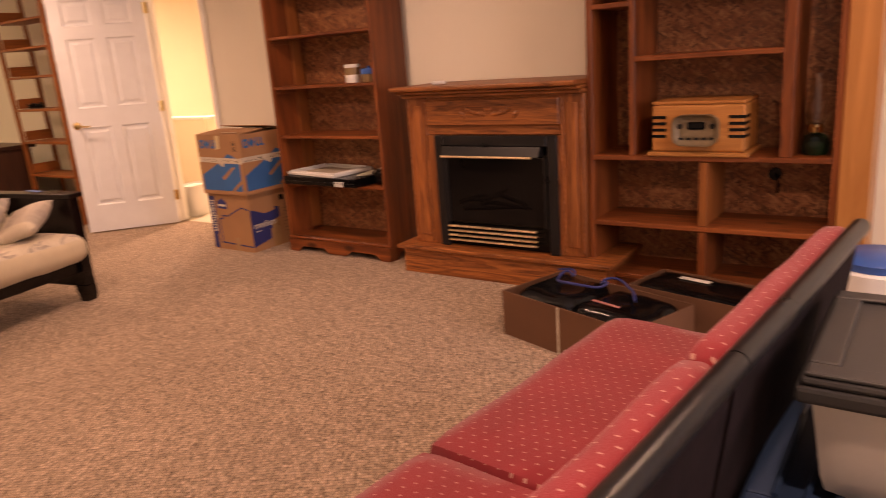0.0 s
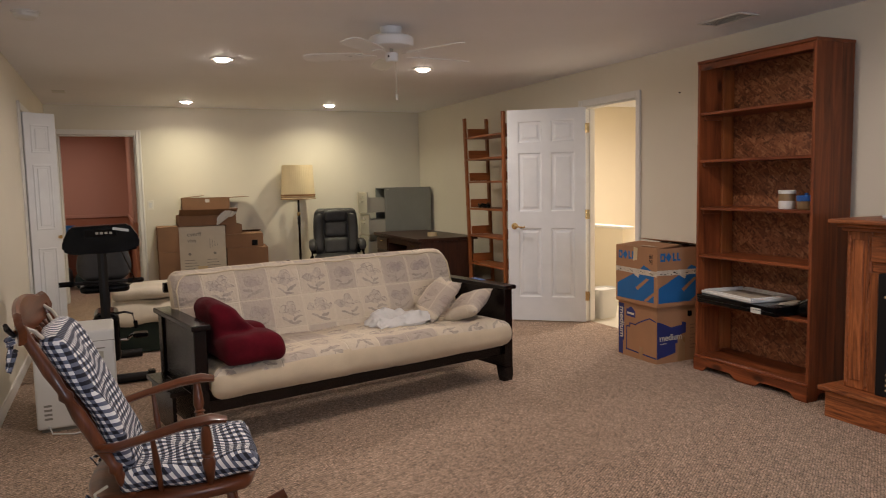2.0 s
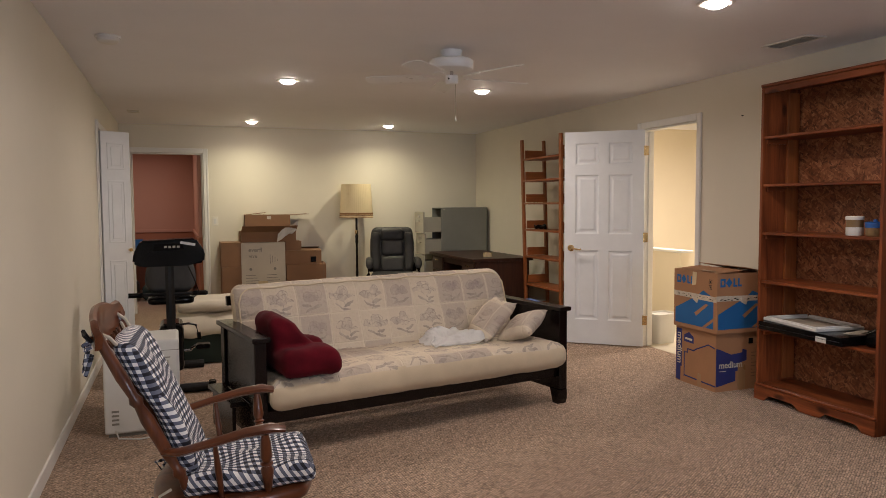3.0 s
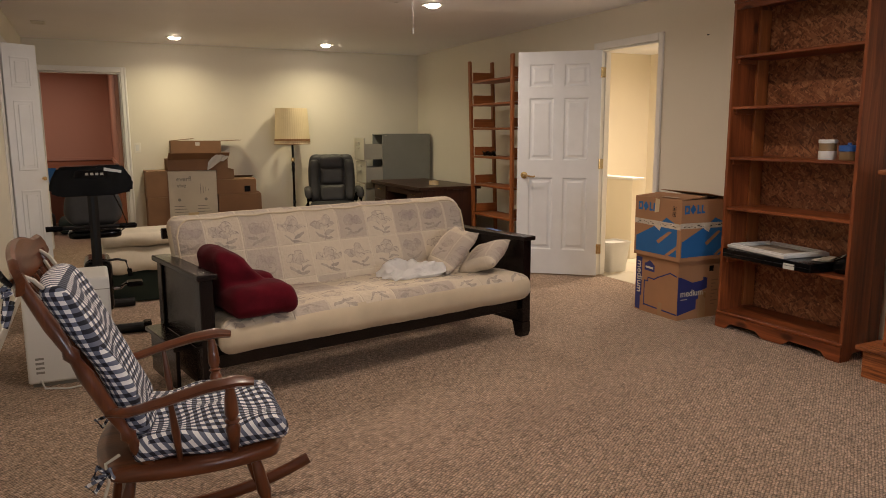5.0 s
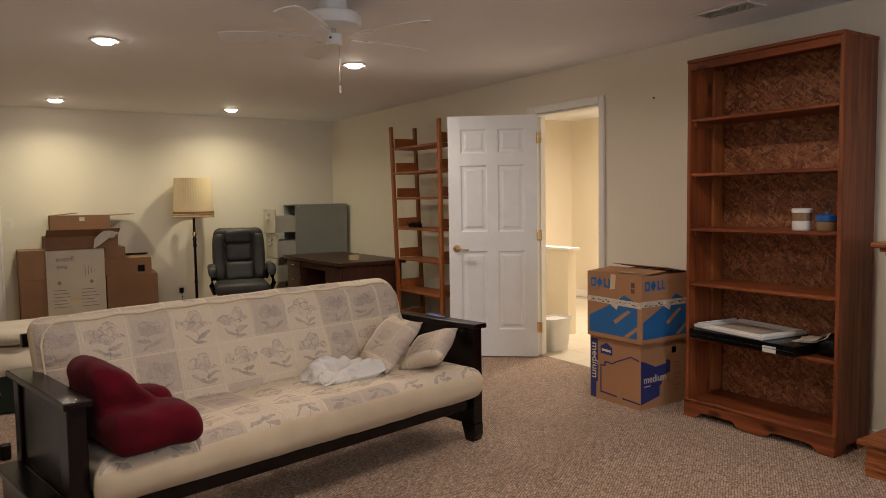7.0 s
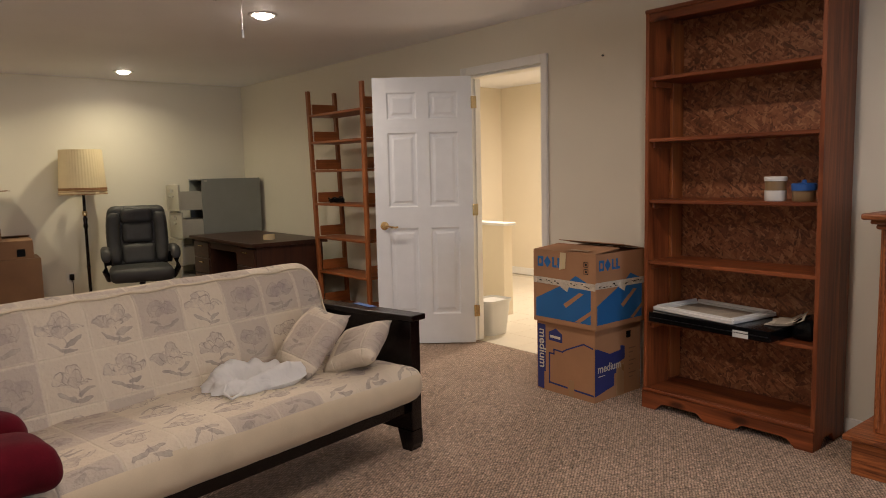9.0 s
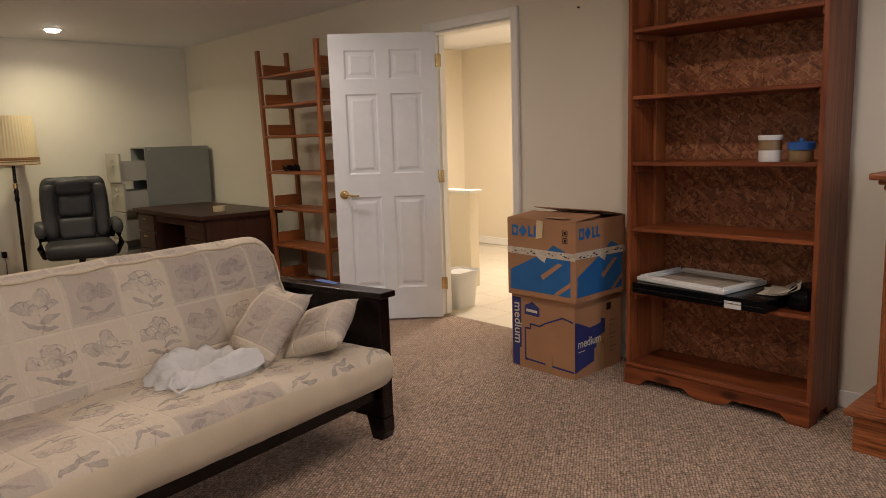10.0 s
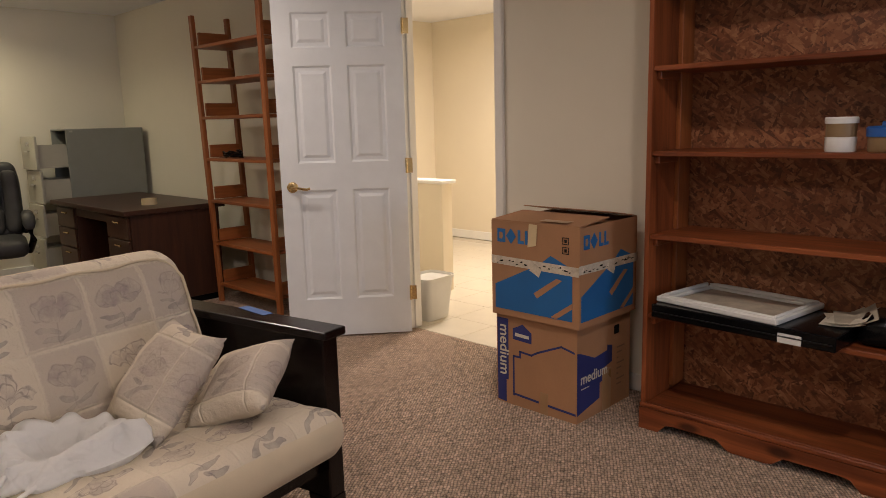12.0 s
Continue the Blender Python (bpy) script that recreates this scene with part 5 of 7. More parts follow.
# crumpled paper sticking out of the open box
bm = bmesh.new()
rng = random.Random(3)
g = [[bm.verts.new((-10.33 + 0.03 * j + rng.uniform(-0.012, 0.012), 1.34 + 0.05 * i + rng.uniform(-0.01, 0.01), 0.90 + 0.028 * i + 0.05 * j + rng.uniform(-0.02, 0.02))) for j in range(3)] for i in range(6)]
for i in range(5):
    for j in range(2):
        bm.faces.new((g[i][j], g[i + 1][j], g[i + 1][j + 1], g[i][j + 1]))
ext = bmesh.ops.extrude_face_region(bm, geom=bm.faces[:])
bmesh.ops.translate(bm, verts=[v for v in ext["geom"] if isinstance(v, bmesh.types.BMVert)], vec=(0.002, 0, 0.003))
solo("packing_paper", bm, M_WPLASTIC, "crumpled white packing paper hanging out of a carton", "paper")


# ---- floor lamp ----
def floor_lamp():
    e = thing("floor_lamp", "dark floor lamp with a pleated beige drum shade", "floor lamp", (-10.565, 2.43, -0.02))
    smooth(part("base", lathe([(0.0, 0.0205), (0.15, 0.0205), (0.155, 0.028), (0.13, 0.034), (0.05, 0.042), (0.02, 0.06), (0.0, 0.061)], 32), M_BRASS, e), 40)
    smooth(part("pole", lathe([(0.016, 0.0615), (0.016, 0.45), (0.022, 0.47), (0.016, 0.49), (0.015, 0.86), (0.024, 0.88), (0.017, 0.92), (0.024, 0.96), (0.015, 0.98), (0.014, 1.30)], 16), M_ESP['z'], e, "dark turned wooden pole"), 40)
    part("collar", lathe([(0.021, 0.99), (0.024, 1.0), (0.024, 1.03), (0.021, 1.04)], 16), M_BRASS, e)
    part("harp", tube([(0, 0.0, 1.30), (0, 0.06, 1.36), (0, 0.06, 1.5), (0, 0, 1.6), (0, -0.06, 1.5), (0, -0.06, 1.36), (0, 0, 1.302)], 0.003, 6), M_BRASS, e)
    part("bulb", lathe([(0.012, 1.32), (0.014, 1.36), (0.03, 1.41), (0.022, 1.45), (0.0, 1.46)], 14), M_WPLASTIC, e)
    n, z0, z1 = 96, 1.205, 1.655

    def shell(r0, r1, t, za, zb):
        bm = bmesh.new()
        ring = []
        for r, z in ((r0, za), (r1, zb), (r1 - t, zb), (r0 - t, za)):
            ring.append([bm.verts.new(((r + 0.0022 * (i % 2)) * math.cos(2 * math.pi * i / n), (r + 0.0022 * (i % 2)) * math.sin(2 * math.pi * i / n), z)) for i in range(n)])
        for a in range(4):
            p, q = ring[a], ring[(a + 1) % 4]
            for i in range(n):
                bm.faces.new((p[i], p[(i + 1) % n], q[(i + 1) % n], q[i]))
        return bm
    sh = part("shade", shell(0.222, 0.196, 0.003, z0, z1), M_SHADE, e, "pleated beige cloth shade")
    for za, zb in ((1.207, 1.214), (1.235, 1.243), (1.250, 1.275)):
        part("shade_band", shell(0.2255 - (za - 1.2) * 0.05, 0.2255 - (zb - 1.2) * 0.05, 0.0015, za, zb), M_BAND, sh, "brown braid band")
    part("shade_spider", R((-0.197, 0, 1.6), (0.197, 0, 1.6), 0.002, None, 6), M_BRASS, e)
    return e


floor_lamp()


# ---- office chair ----
def office_chair():
    e = thing("office_chair", "charcoal leather high-back office chair", "office chair", (-9.80, 2.72, 0), -14)
    # faces +x
    smooth(part("seat", soft_box(-0.27, 0.28, -0.285, 0.285, 0.365, 0.495, 0.06, (14, 14, 6), lambda p: p + Vector((0, 0, 0.016 * math.cos(p.x * 6) * math.cos(p.y * 6) + 0.006 * noise.noise(p * 14)))), M_LEATHER, e), 70)

    def lean(p):
        z = p.z - 0.47
        k = 0.006 * noise.noise(p * 12)
        wide = 1.0 - 0.9 * max(0.0, z - 0.40) ** 1.6 + 0.05 * math.sin(max(0.0, z) * 5.2)
        return Vector((p.x - 0.20 * z - 0.05 * math.sin(z * 5) + 0.25 * p.y * p.y + k, p.y * wide, p.z + k))
    back = smooth(part("backrest", soft_box(-0.36, -0.235, -0.275, 0.275, 0.46, 1.065, 0.062, (6, 18, 20), lean), M_LEATHER, e), 80)
    for y0, y1, z0, z1, nm in ((-0.15, 0.15, 0.885, 1.05, "head_pad"), (-0.14, 0.14, 0.695, 0.905, "upper_pad"), (-0.15, 0.15, 0.49, 0.70, "lumbar_pad"), (-0.27, -0.15, 0.50, 1.0, "side_bolster"), (0.15, 0.27, 0.50, 1.0, "side_bolster")):
        smooth(part(nm, soft_box(-0.285, -0.185, y0, y1, z0, z1, 0.049, (6, 10, 10), lean), M_LEATHER, back), 80)
    for s in (-1, 1):
        pts = [(-0.24, s * 0.28, 0.50), (-0.21, s * 0.30, 0.60), (-0.12, s * 0.305, 0.63), (0.10, s * 0.305, 0.625), (0.18, s * 0.305, 0.57), (0.17, s * 0.32, 0.48), (0.06, s * 0.29, 0.385)]
        arm = smooth(part("armrest", sweep(pts, 0.05, 0.042), M_BLACK, e), 50)
        smooth(part("arm_pad", soft_box(-0.17, 0.20, s * 0.305 - 0.045, s * 0.305 + 0.045, 0.61, 0.69, 0.036, (10, 6, 5), lambda p: p + Vector((0, 0, -0.9 * max(0.0, p.x - 0.08) ** 2 * 5))), M_LEATHER, arm), 80)
    part("gas_column", R((0, 0, 0.10), (0, 0, 0.384), 0.028), M_BLKMET, e)
    part("seat_plate", B(-0.12, 0.12, -0.10, 0.10, 0.362, 0.384, 0.005), M_BLKMET, e)
    part("tilt_lever", tube([(0.0, 0.10, 0.365), (0.0, 0.2, 0.362), (0.02, 0.26, 0.355)], 0.006), M_BLKMET, e)
    for k in range(5):
        a = radians(72 * k + 20)
        c, s = math.cos(a), math.sin(a)
        part("base_arm", sweep([(0.03 * c, 0.03 * s, 0.11), (0.16 * c, 0.16 * s, 0.10), (0.30 * c, 0.30 * s, 0.075)], 0.045, 0.03, taper=[1, 0.9, 0.6]), M_BLACK, e)
        part("caster", R((0.30 * c - 0.02 * s, 0.30 * s + 0.02 * c, 0.029), (0.30 * c + 0.02 * s, 0.30 * s - 0.02 * c, 0.029), 0.029, None, 14), M_BLACK, e)
    return e


office_chair()


# ---- filing cabinet ----
def filing_cabinet():
    e = thing("filing_cabinet", "grey steel filing cabinet with its four drawers pulled out", "filing cabinet", (-10.49, 3.55, 0))
    w, d, h = 0.38, 0.68, 1.315
    part("side_panel", B(w / 2 - 0.012, w / 2, 0, d, 0.0, h, 0.004), M_STEEL, e)
    part("side_panel", B(-w / 2, -w / 2 + 0.012, 0, d, 0.0, h, 0.004), M_STEEL, e)
    part("top_panel", B(-w / 2 + 0.0125, w / 2 - 0.0125, 0, d, h - 0.014, h, 0.003), M_STEEL, e)
    part("back_panel", B(-w / 2 + 0.0125, w / 2 - 0.0125, d - 0.01, d, 0.0, h - 0.0145, 0), M_STEEL, e)
    part("plinth", B(-w / 2 + 0.0125, w / 2 - 0.0125, 0.01, d - 0.011, 0.0, 0.07, 0), M_BLKMET, e)
    part("name_plate", B(w / 2 + 0.0002, w / 2 + 0.001, 0.03, 0.06, h - 0.03, h - 0.015, 0), M_PALESTEEL, e)
    for k, (z0, out_) in enumerate(((0.085, 0.27), (0.385, 0.25), (0.68, 0.235), (0.975, 0.255))):
        dr = part("drawer", B(-w / 2 + 0.02, w / 2 - 0.02, -out_ + 0.02, 0.30, z0 + 0.01, z0 + 0.018, 0), M_PALESTEEL, e)
        for x in (-w / 2 + 0.02, w / 2 - 0.028):
            part("drawer_side", B(x, x + 0.008, -out_ + 0.0205, 0.30, z0 + 0.019, z0 + 0.205, 0), M_PALESTEEL, dr)
        part("drawer_front", B(-w / 2 + 0.006, w / 2 - 0.006, -out_ - 0.002, -out_ + 0.02, z0, z0 + 0.283, 0.003), M_PALESTEEL, dr, "pale grey drawer front")
        part("pull", B(-0.05, 0.05, -out_ - 0.022, -out_ - 0.003, z0 + 0.15, z0 + 0.165, 0.004), M_CHROME, dr)
        part("label_holder", B(-0.04, 0.04, -out_ - 0.006, -out_ - 0.0025, z0 + 0.20, z0 + 0.235, 0.001), M_CHROME, dr)
        rng = random.Random(k)
        y = -out_ + 0.04
        while y < -0.02:
            y2 = y + rng.uniform(0.012, 0.04)
            part("file_folder", B(-w / 2 + 0.035, w / 2 - 0.03, y, y2, z0 + 0.019, z0 + rng.uniform(0.17, 0.20), 0.001), M_PALESTEEL, dr)
            y = y2 + 0.004
    return e


filing_cabinet()


# ---- desk ----
def desk():
    e = thing("office_desk", "dark walnut pedestal desk with drawers", "desk", (-9.25, 3.65, 0))
    w, d, h = 1.50, 0.76, 0.74
    part("desk_top", B(-w / 2, w / 2, -d / 2, d / 2, h - 0.035, h, 0.005, 2), M_DESK['x'], e)
    for s in (-1, 1):
        x0, x1 = sorted((s * (w / 2 - 0.03), s * (w / 2 - 0.43)))
        ped = part("pedestal", B(x0, x1, -d / 2 + 0.05, d / 2 - 0.04, 0.05, h - 0.0355, 0.003), M_DESK['z'], e)
        part("pedestal_base", B(x0 + 0.02, x1 - 0.02, -d / 2 + 0.07, d / 2 - 0.06, 0.0, 0.0495, 0), M_BLACK, ped)
        for z0, z1 in ((0.07, 0.36), (0.37, 0.52), (0.53, 0.685)):
            dr = part("drawer_front", B(x0 + 0.012, x1 - 0.012, -d / 2 + 0.032, -d / 2 + 0.0495, z0, z1, 0.003), M_DESK['x'], ped)
            part("drawer_pull", B((x0 + x1) / 2 - 0.05, (x0 + x1) / 2 + 0.05, -d / 2 + 0.018, -d / 2 + 0.0315, z1 - 0.045, z1 - 0.033, 0.003), M_BRASS, dr)
    part("modesty_panel", B(-w / 2 + 0.431, w / 2 - 0.431, d / 2 - 0.07, d / 2 - 0.05, 0.18, h - 0.036, 0), M_DESK['x'], e)
    part("centre_drawer", B(-w / 2 + 0.432, w / 2 - 0.432, -d / 2 + 0.05, -d / 2 + 0.07, h - 0.11, h - 0.036, 0.002), M_DESK['x'], e)
    return e


desk()
solo("tape_roll", lathe([(0.038, 0.0), (0.055, 0.0), (0.055, 0.046), (0.038, 0.046), (0.038, 0.001)], 28, None, Matrix.Translation((-8.83, 3.595, 0.7405))), M_MASK, "roll of tan masking tape on the desk", "tape roll")


# ---- ladder shelf ----
def ladder_shelf():
    e = thing("ladder_shelf", "narrow open pine shelf with seven boards", "shelf", (-8.06, 4.06, 0))
    x0, x1, y0, y1, h = -0.47, 0.43, -0.17, 0.17, 2.09
    for x in (x0, x1 - 0.045):
        for ya, yb in ((y0, y0 + 0.03), (y1 - 0.06, y1 - 0.03)):
            bm = B(x, x + 0.045, ya, yb, 0, h, 0.004)
            foot = 0.12 if x == x0 else 0.02
            for w in bm.verts:
                w.co.x += foot * (1 - w.co.z / h) - (0.04 if x == x0 else 0.0)
            part("post", bm, M_LAD['z'], e)
    for z in (0.145, 0.455, 0.77, 1.075, 1.375, 1.63, 1.875):
        xa, xb = x0 - 0.04 + 0.12 * (1 - z / h), x1 + 0.02 * (1 - z / h)
        part("shelf_board", B(xa + 0.047, xb - 0.0465, y0 + 0.002, y1 - 0.062, z - 0.022, z, 0.003), M_LAD['x'], e)
        for x in (xa + 0.048, xb - 0.0697):
            part("side_rail", B(x, x + 0.02, y0 + 0.031, y1 - 0.061, z + 0.004, z + 0.095, 0.003), M_LAD['y'], e)
    return e


ladder_shelf()
# coiled dark cable lying on a board of the pine shelf
pts = [(-8.24 + 0.09 * math.cos(t) * (1 + 0.25 * math.sin(3.1 * t)), 3.98 + 0.05 * math.sin(t), 1.082 + 0.012 * (t / 6) + 0.008 * math.sin(5 * t)) for t in [0.35 * k for k in range(60)]]
smooth(solo("cable_coil", tube(pts, 0.0065, 6), M_BLACK, "tangled black cable coil on the pine shelf", "cable"), 60)


# ---- things on the bookcase ----
e = thing("storage_jar", "brown jar with a white base and white lid", "jar", (-4.258, 4.01, 1.1585))
smooth(part("base", lathe([(0.0, 0), (0.046, 0), (0.049, 0.004), (0.049, 0.05), (0.0, 0.0505)], 28), M_WPLASTIC, e), 40)
smooth(part("body", lathe([(0.0, 0.0508), (0.047, 0.0508), (0.048, 0.095), (0.0, 0.0952)], 28), M_TAN, e, "tan middle section"), 40)
smooth(part("lid", lathe([(0.0, 0.0955), (0.051, 0.0955), (0.052, 0.112), (0.048, 0.117), (0.0, 0.1175)], 28), M_WPLASTIC, e), 40)
e = thing("storage_jar", "short tan jar with a bright blue lid", "jar", (-4.128, 4.02, 1.1585))
smooth(part("body", lathe([(0.0, 0), (0.047, 0), (0.050, 0.004), (0.050, 0.05), (0.0, 0.0505)], 28), M_TAN, e), 40)
smooth(part("lid", lathe([(0.0, 0.051), (0.055, 0.051), (0.056, 0.08), (0.05, 0.085), (0.012, 0.086), (0.010, 0.10), (0.0, 0.101)], 28), M_BLUELID, e), 40)

e = thing("media_player", "flat black media player box with a white sticker", "media player", (-4.50, 4.02, 0.4975), -3)
part("housing", B(-0.36, 0.33, -0.17, 0.15, 0.004, 0.058, 0.004), M_BLACK, e)
part("front_strip", B(-0.35, 0.32, -0.1735, -0.1705, 0.026, 0.031, 0), M_BLKMET, e)
part("sticker", B(0.14, 0.22, -0.1735, -0.1705, 0.006, 0.040, 0), M_WPLASTIC, e, "white paper sticker")
for x in (-0.3, 0.27):
    part("foot", B(x, x + 0.03, -0.14, -0.11, 0.0, 0.0038, 0), M_BLACK, e)


def picture_frame():
    e = thing("picture_frame", "white ornate picture frame lying flat", "picture frame", (-4.60, 4.06, 0.5565), -8)
    w, d = 0.50, 0.36
    for i, (k, z1) in enumerate(((0.0, 0.022), (0.012, 0.030), (0.030, 0.019))):
        a, b = w / 2 - k, d / 2 - k
        t = 0.014
        for x0, x1, y0, y1 in ((-a, a, -b, -b + t), (-a, a, b - t, b), (-a, -a + t, -b + t, b - t), (a - t, a, -b + t, b - t)):
            part("frame_rail", B(x0, x1, y0, y1, 0.0 + 0.001 * i, z1, 0.004), M_WPLASTIC, e)
    part("picture", B(-w / 2 + 0.055, w / 2 - 0.055, -d / 2 + 0.055, d / 2 - 0.055, 0.002, 0.010, 0), M_PHOTO, e, "faded tan backing sheet")
    return e


picture_frame()
e = thing("paper_stack", "loose curled papers on the media player", "papers", (-4.22, 4.05, 0.5565), 12)
rng = random.Random(8)
for k in range(4):
    bm = bmesh.new()
    nx = 8
    g = [[bm.verts.new((-0.06 + 0.13 * i / nx, -0.09 + 0.09 * j, 0.003 + 0.004 * k + (0.05 + 0.012 * k) * max(0, (i / nx - 0.45)) ** 1.5 * (1.2 if j else 0.8))) for j in range(3)] for i in range(nx + 1)]
    for i in range(nx):
        for j in range(2):
            bm.faces.new((g[i][j], g[i + 1][j], g[i + 1][j + 1], g[i][j + 1]))
    bm.transform(pose(0.01 * k, 0, 0, 0, 0, rng.uniform(-14, 14)))
    ext = bmesh.ops.extrude_face_region(bm, geom=bm.faces[:])
    bmesh.ops.translate(bm, verts=[v for v in ext["geom"] if isinstance(v, bmesh.types.BMVert)], vec=(0, 0, 0.0012))
    part("sheet", bm, M_PHOTO if k % 2 else M_WBOX, e)


# ---- things on the wall unit and mantel ----
def radio():
    e = thing("retro_radio", "honey-coloured wooden retro radio on the wall unit", "radio", (-2.05, 4.03, 0.7355))
    part("cabinet", B(-0.215, 0.215, -0.14, 0.14, 0.022, 0.245, 0.012, 3), M_HONEY['x'], e)
    part("foot_board", B(-0.235, 0.235, -0.155, 0.15, 0.0, 0.0215, 0.005), M_HONEY['x'], e)
    part("lid", B(-0.215, 0.215, -0.14, 0.14, 0.2455, 0.262, 0.006, 2), M_HONEY['x'], e)
    for s in (-1, 1):
        for k in range(4):
            z = 0.09 + 0.03 * k
            x0, x1 = sorted((s * 0.216, s * 0.145))
            part("slot", B(x0, x1, -0.1425, -0.1405, z, z + 0.014, 0), M_BLACK, e, "black grille slot")
            a, b = sorted((s * 0.2152, s * 0.2172))
            part("slot", B(a, b, -0.14, -0.05, z, z + 0.014, 0), M_BLACK, e, "black grille slot")
    dial = part("dial_panel", B(-0.105, 0.105, -0.1465, -0.1405, 0.055, 0.20, 0.045, 5), M_DIAL, e, "smoked brown dial panel")
    part("display", B(-0.04, 0.04, -0.149, -0.147, 0.13, 0.165, 0.006), M_BLACK, dial)
    for k in range(5):
        part("button", B(-0.085 + 0.036 * k, -0.06 + 0.036 * k, -0.150, -0.147, 0.08, 0.092, 0.002), M_BLKMET, dial)
    for s in (-1, 1):
        part("knob", R((s * 0.075, -0.156, 0.145), (s * 0.075, -0.147, 0.145), 0.013, None, 16), M_BLKMET, dial)
    return e


radio()
e = thing("oil_lamp", "glass oil lamp with a dark green base", "oil lamp", (-1.56, 4.03, 0.7355))
smooth(part("font", lathe([(0.0, 0), (0.05, 0), (0.058, 0.012), (0.062, 0.05), (0.05, 0.082), (0.02, 0.095), (0.0, 0.096)], 28), M_OILGLASS, e, "green glass oil font"), 40)
part("burner", lathe([(0.02, 0.0965), (0.032, 0.10), (0.034, 0.125), (0.026, 0.135)], 20), M_BRASS, e)
smooth(part("chimney", lathe([(0.026, 0.1355), (0.038, 0.18), (0.04, 0.21), (0.028, 0.28), (0.026, 0.36), (0.024, 0.36), (0.026, 0.28), (0.037, 0.21), (0.035, 0.18), (0.024, 0.137)], 24), M_GLASS, e), 50)
e = thing("white_remote", "small white plastic box on the mantel", "remote", (-3.55, 3.95, 1.1255), 20)
part("case", B(-0.04, 0.04, -0.02, 0.02, 0, 0.02, 0.006, 2), M_WPLASTIC, e)

# ---- rocking chair ----
def rocking_chair():
    e = thing("rocking_chair", "reddish-brown wooden rocking chair with turned spindles", "rocking chair", (-3.70, 0.33, 0), -3)

    def dish(p):
        u, w = p.x / 0.255, (p.y - 0.005) / 0.25
        q = Vector((0.262 * u * math.sqrt(1 - 0.30 * w * w), 0.005 + 0.275 * w * math.sqrt(1 - 0.30 * u * u), p.z))
        return q + Vector((0, 0, -0.012 * math.exp(-((p.x / 0.15) ** 2 + (p.y / 0.15) ** 2))))
    smooth(part("seat", soft_box(-0.255, 0.255, -0.245, 0.255, 0.350, 0.398, 0.022, (20, 20, 5), dish), M_MAPLE['y'], e), 60)
    spin = [(0.010, 0), (0.013, 0.08), (0.019, 0.25), (0.022, 0.4), (0.014, 0.47), (0.022, 0.5), (0.014, 0.53), (0.021, 0.62), (0.017, 0.85), (0.011, 1)]
    thin = [(0.007, 0), (0.010, 0.3), (0.012, 0.5), (0.009, 0.75), (0.007, 1)]
    for s in (-1, 1):
        rock = [(s * 0.235, -0.53 + 0.95 * k / 14, 0.022 + 0.105 * (2 * abs(k / 14 - 0.52)) ** 2) for k in range(15)]
        smooth(part("rocker", sweep(rock, 0.034, 0.042), M_MAPLE['y'], e), 50)
        for y0, y1, z1 in ((0.17, 0.23, 0.075), (-0.17, -0.25, 0.068)):
            smooth(part("leg", turned((s * 0.235, y1, z1 - 0.02), (s * 0.185, y0, 0.36), spin), M_MAPLE['z'], e), 50)
        post = [(0.017, 0), (0.020, 0.1), (0.014, 0.14), (0.023, 0.17), (0.014, 0.2), (0.020, 0.3), (0.022, 0.5), (0.015, 0.58), (0.023, 0.61), (0.015, 0.64), (0.020, 0.75), (0.016, 0.93), (0.020, 1)]
        smooth(part("back_post", turned((s * 0.205, -0.125, 0.39), (s * 0.235, -0.405, 0.965), post), M_MAPLE['z'], e), 50)
        arm = [(s * 0.225, -0.215, 0.565), (s * 0.262, -0.165, 0.572), (s * 0.272, -0.08, 0.592), (s * 0.272, 0.04, 0.618), (s * 0.272, 0.12, 0.626), (s * 0.272, 0.165, 0.618)]
        smooth(part("arm", sweep(arm, 0.056, 0.030, taper=[0.7, 0.9, 0.9, 1.05, 1.15, 0.8]), M_MAPLE['y'], e), 50)
        smooth(part("arm_post", turned((s * 0.225, 0.11, 0.39), (s * 0.272, 0.10, 0.612), spin), M_MAPLE['z'], e), 50)
        smooth(part("arm_spindle", turned((s * 0.228, -0.04, 0.39), (s * 0.270, -0.06, 0.598), thin), M_MAPLE['z'], e), 50)
        smooth(part("side_stretcher", turned((s * 0.215, -0.21, 0.19), (s * 0.215, 0.20, 0.19), thin), M_MAPLE['y'], e), 50)
    smooth(part("front_stretcher", turned((-0.205, 0.195, 0.24), (0.205, 0.195, 0.24), thin), M_MAPLE['x'], e), 50)
    smooth(part("rear_stretcher", turned((-0.205, -0.20, 0.22), (0.205, -0.20, 0.22), thin), M_MAPLE['x'], e), 50)
    for k in range(6):
        x = -0.155 + 0.062 * k
        smooth(part("back_spindle", turned((x, -0.125, 0.39), (x * 1.12, -0.395, 0.92), thin), M_MAPLE['z'], e), 50)
    bm = bmesh.new()
    n = 18
    ring = []
    for i in range(n + 1):
        t = i / n * 2 - 1
        x = 0.275 * t
        y = -0.425 + 0.035 * t * t
        top = 1.03 - 0.05 * abs(t) ** 2 + 0.022 * math.exp(-((abs(t) - 0.9) / 0.12) ** 2)
        bot = 0.90 + 0.015 * t * t - 0.0 * t
        if abs(t) > 0.9:
            bot += 0.04 * (abs(t) - 0.9) * 10
        ring.append([bm.verts.new(p) for p in ((x, y - 0.010, bot), (x, y + 0.012, bot + 0.004), (x, y + 0.002, top - 0.006), (x, y - 0.008, top), (x, y - 0.020, top - 0.006))])
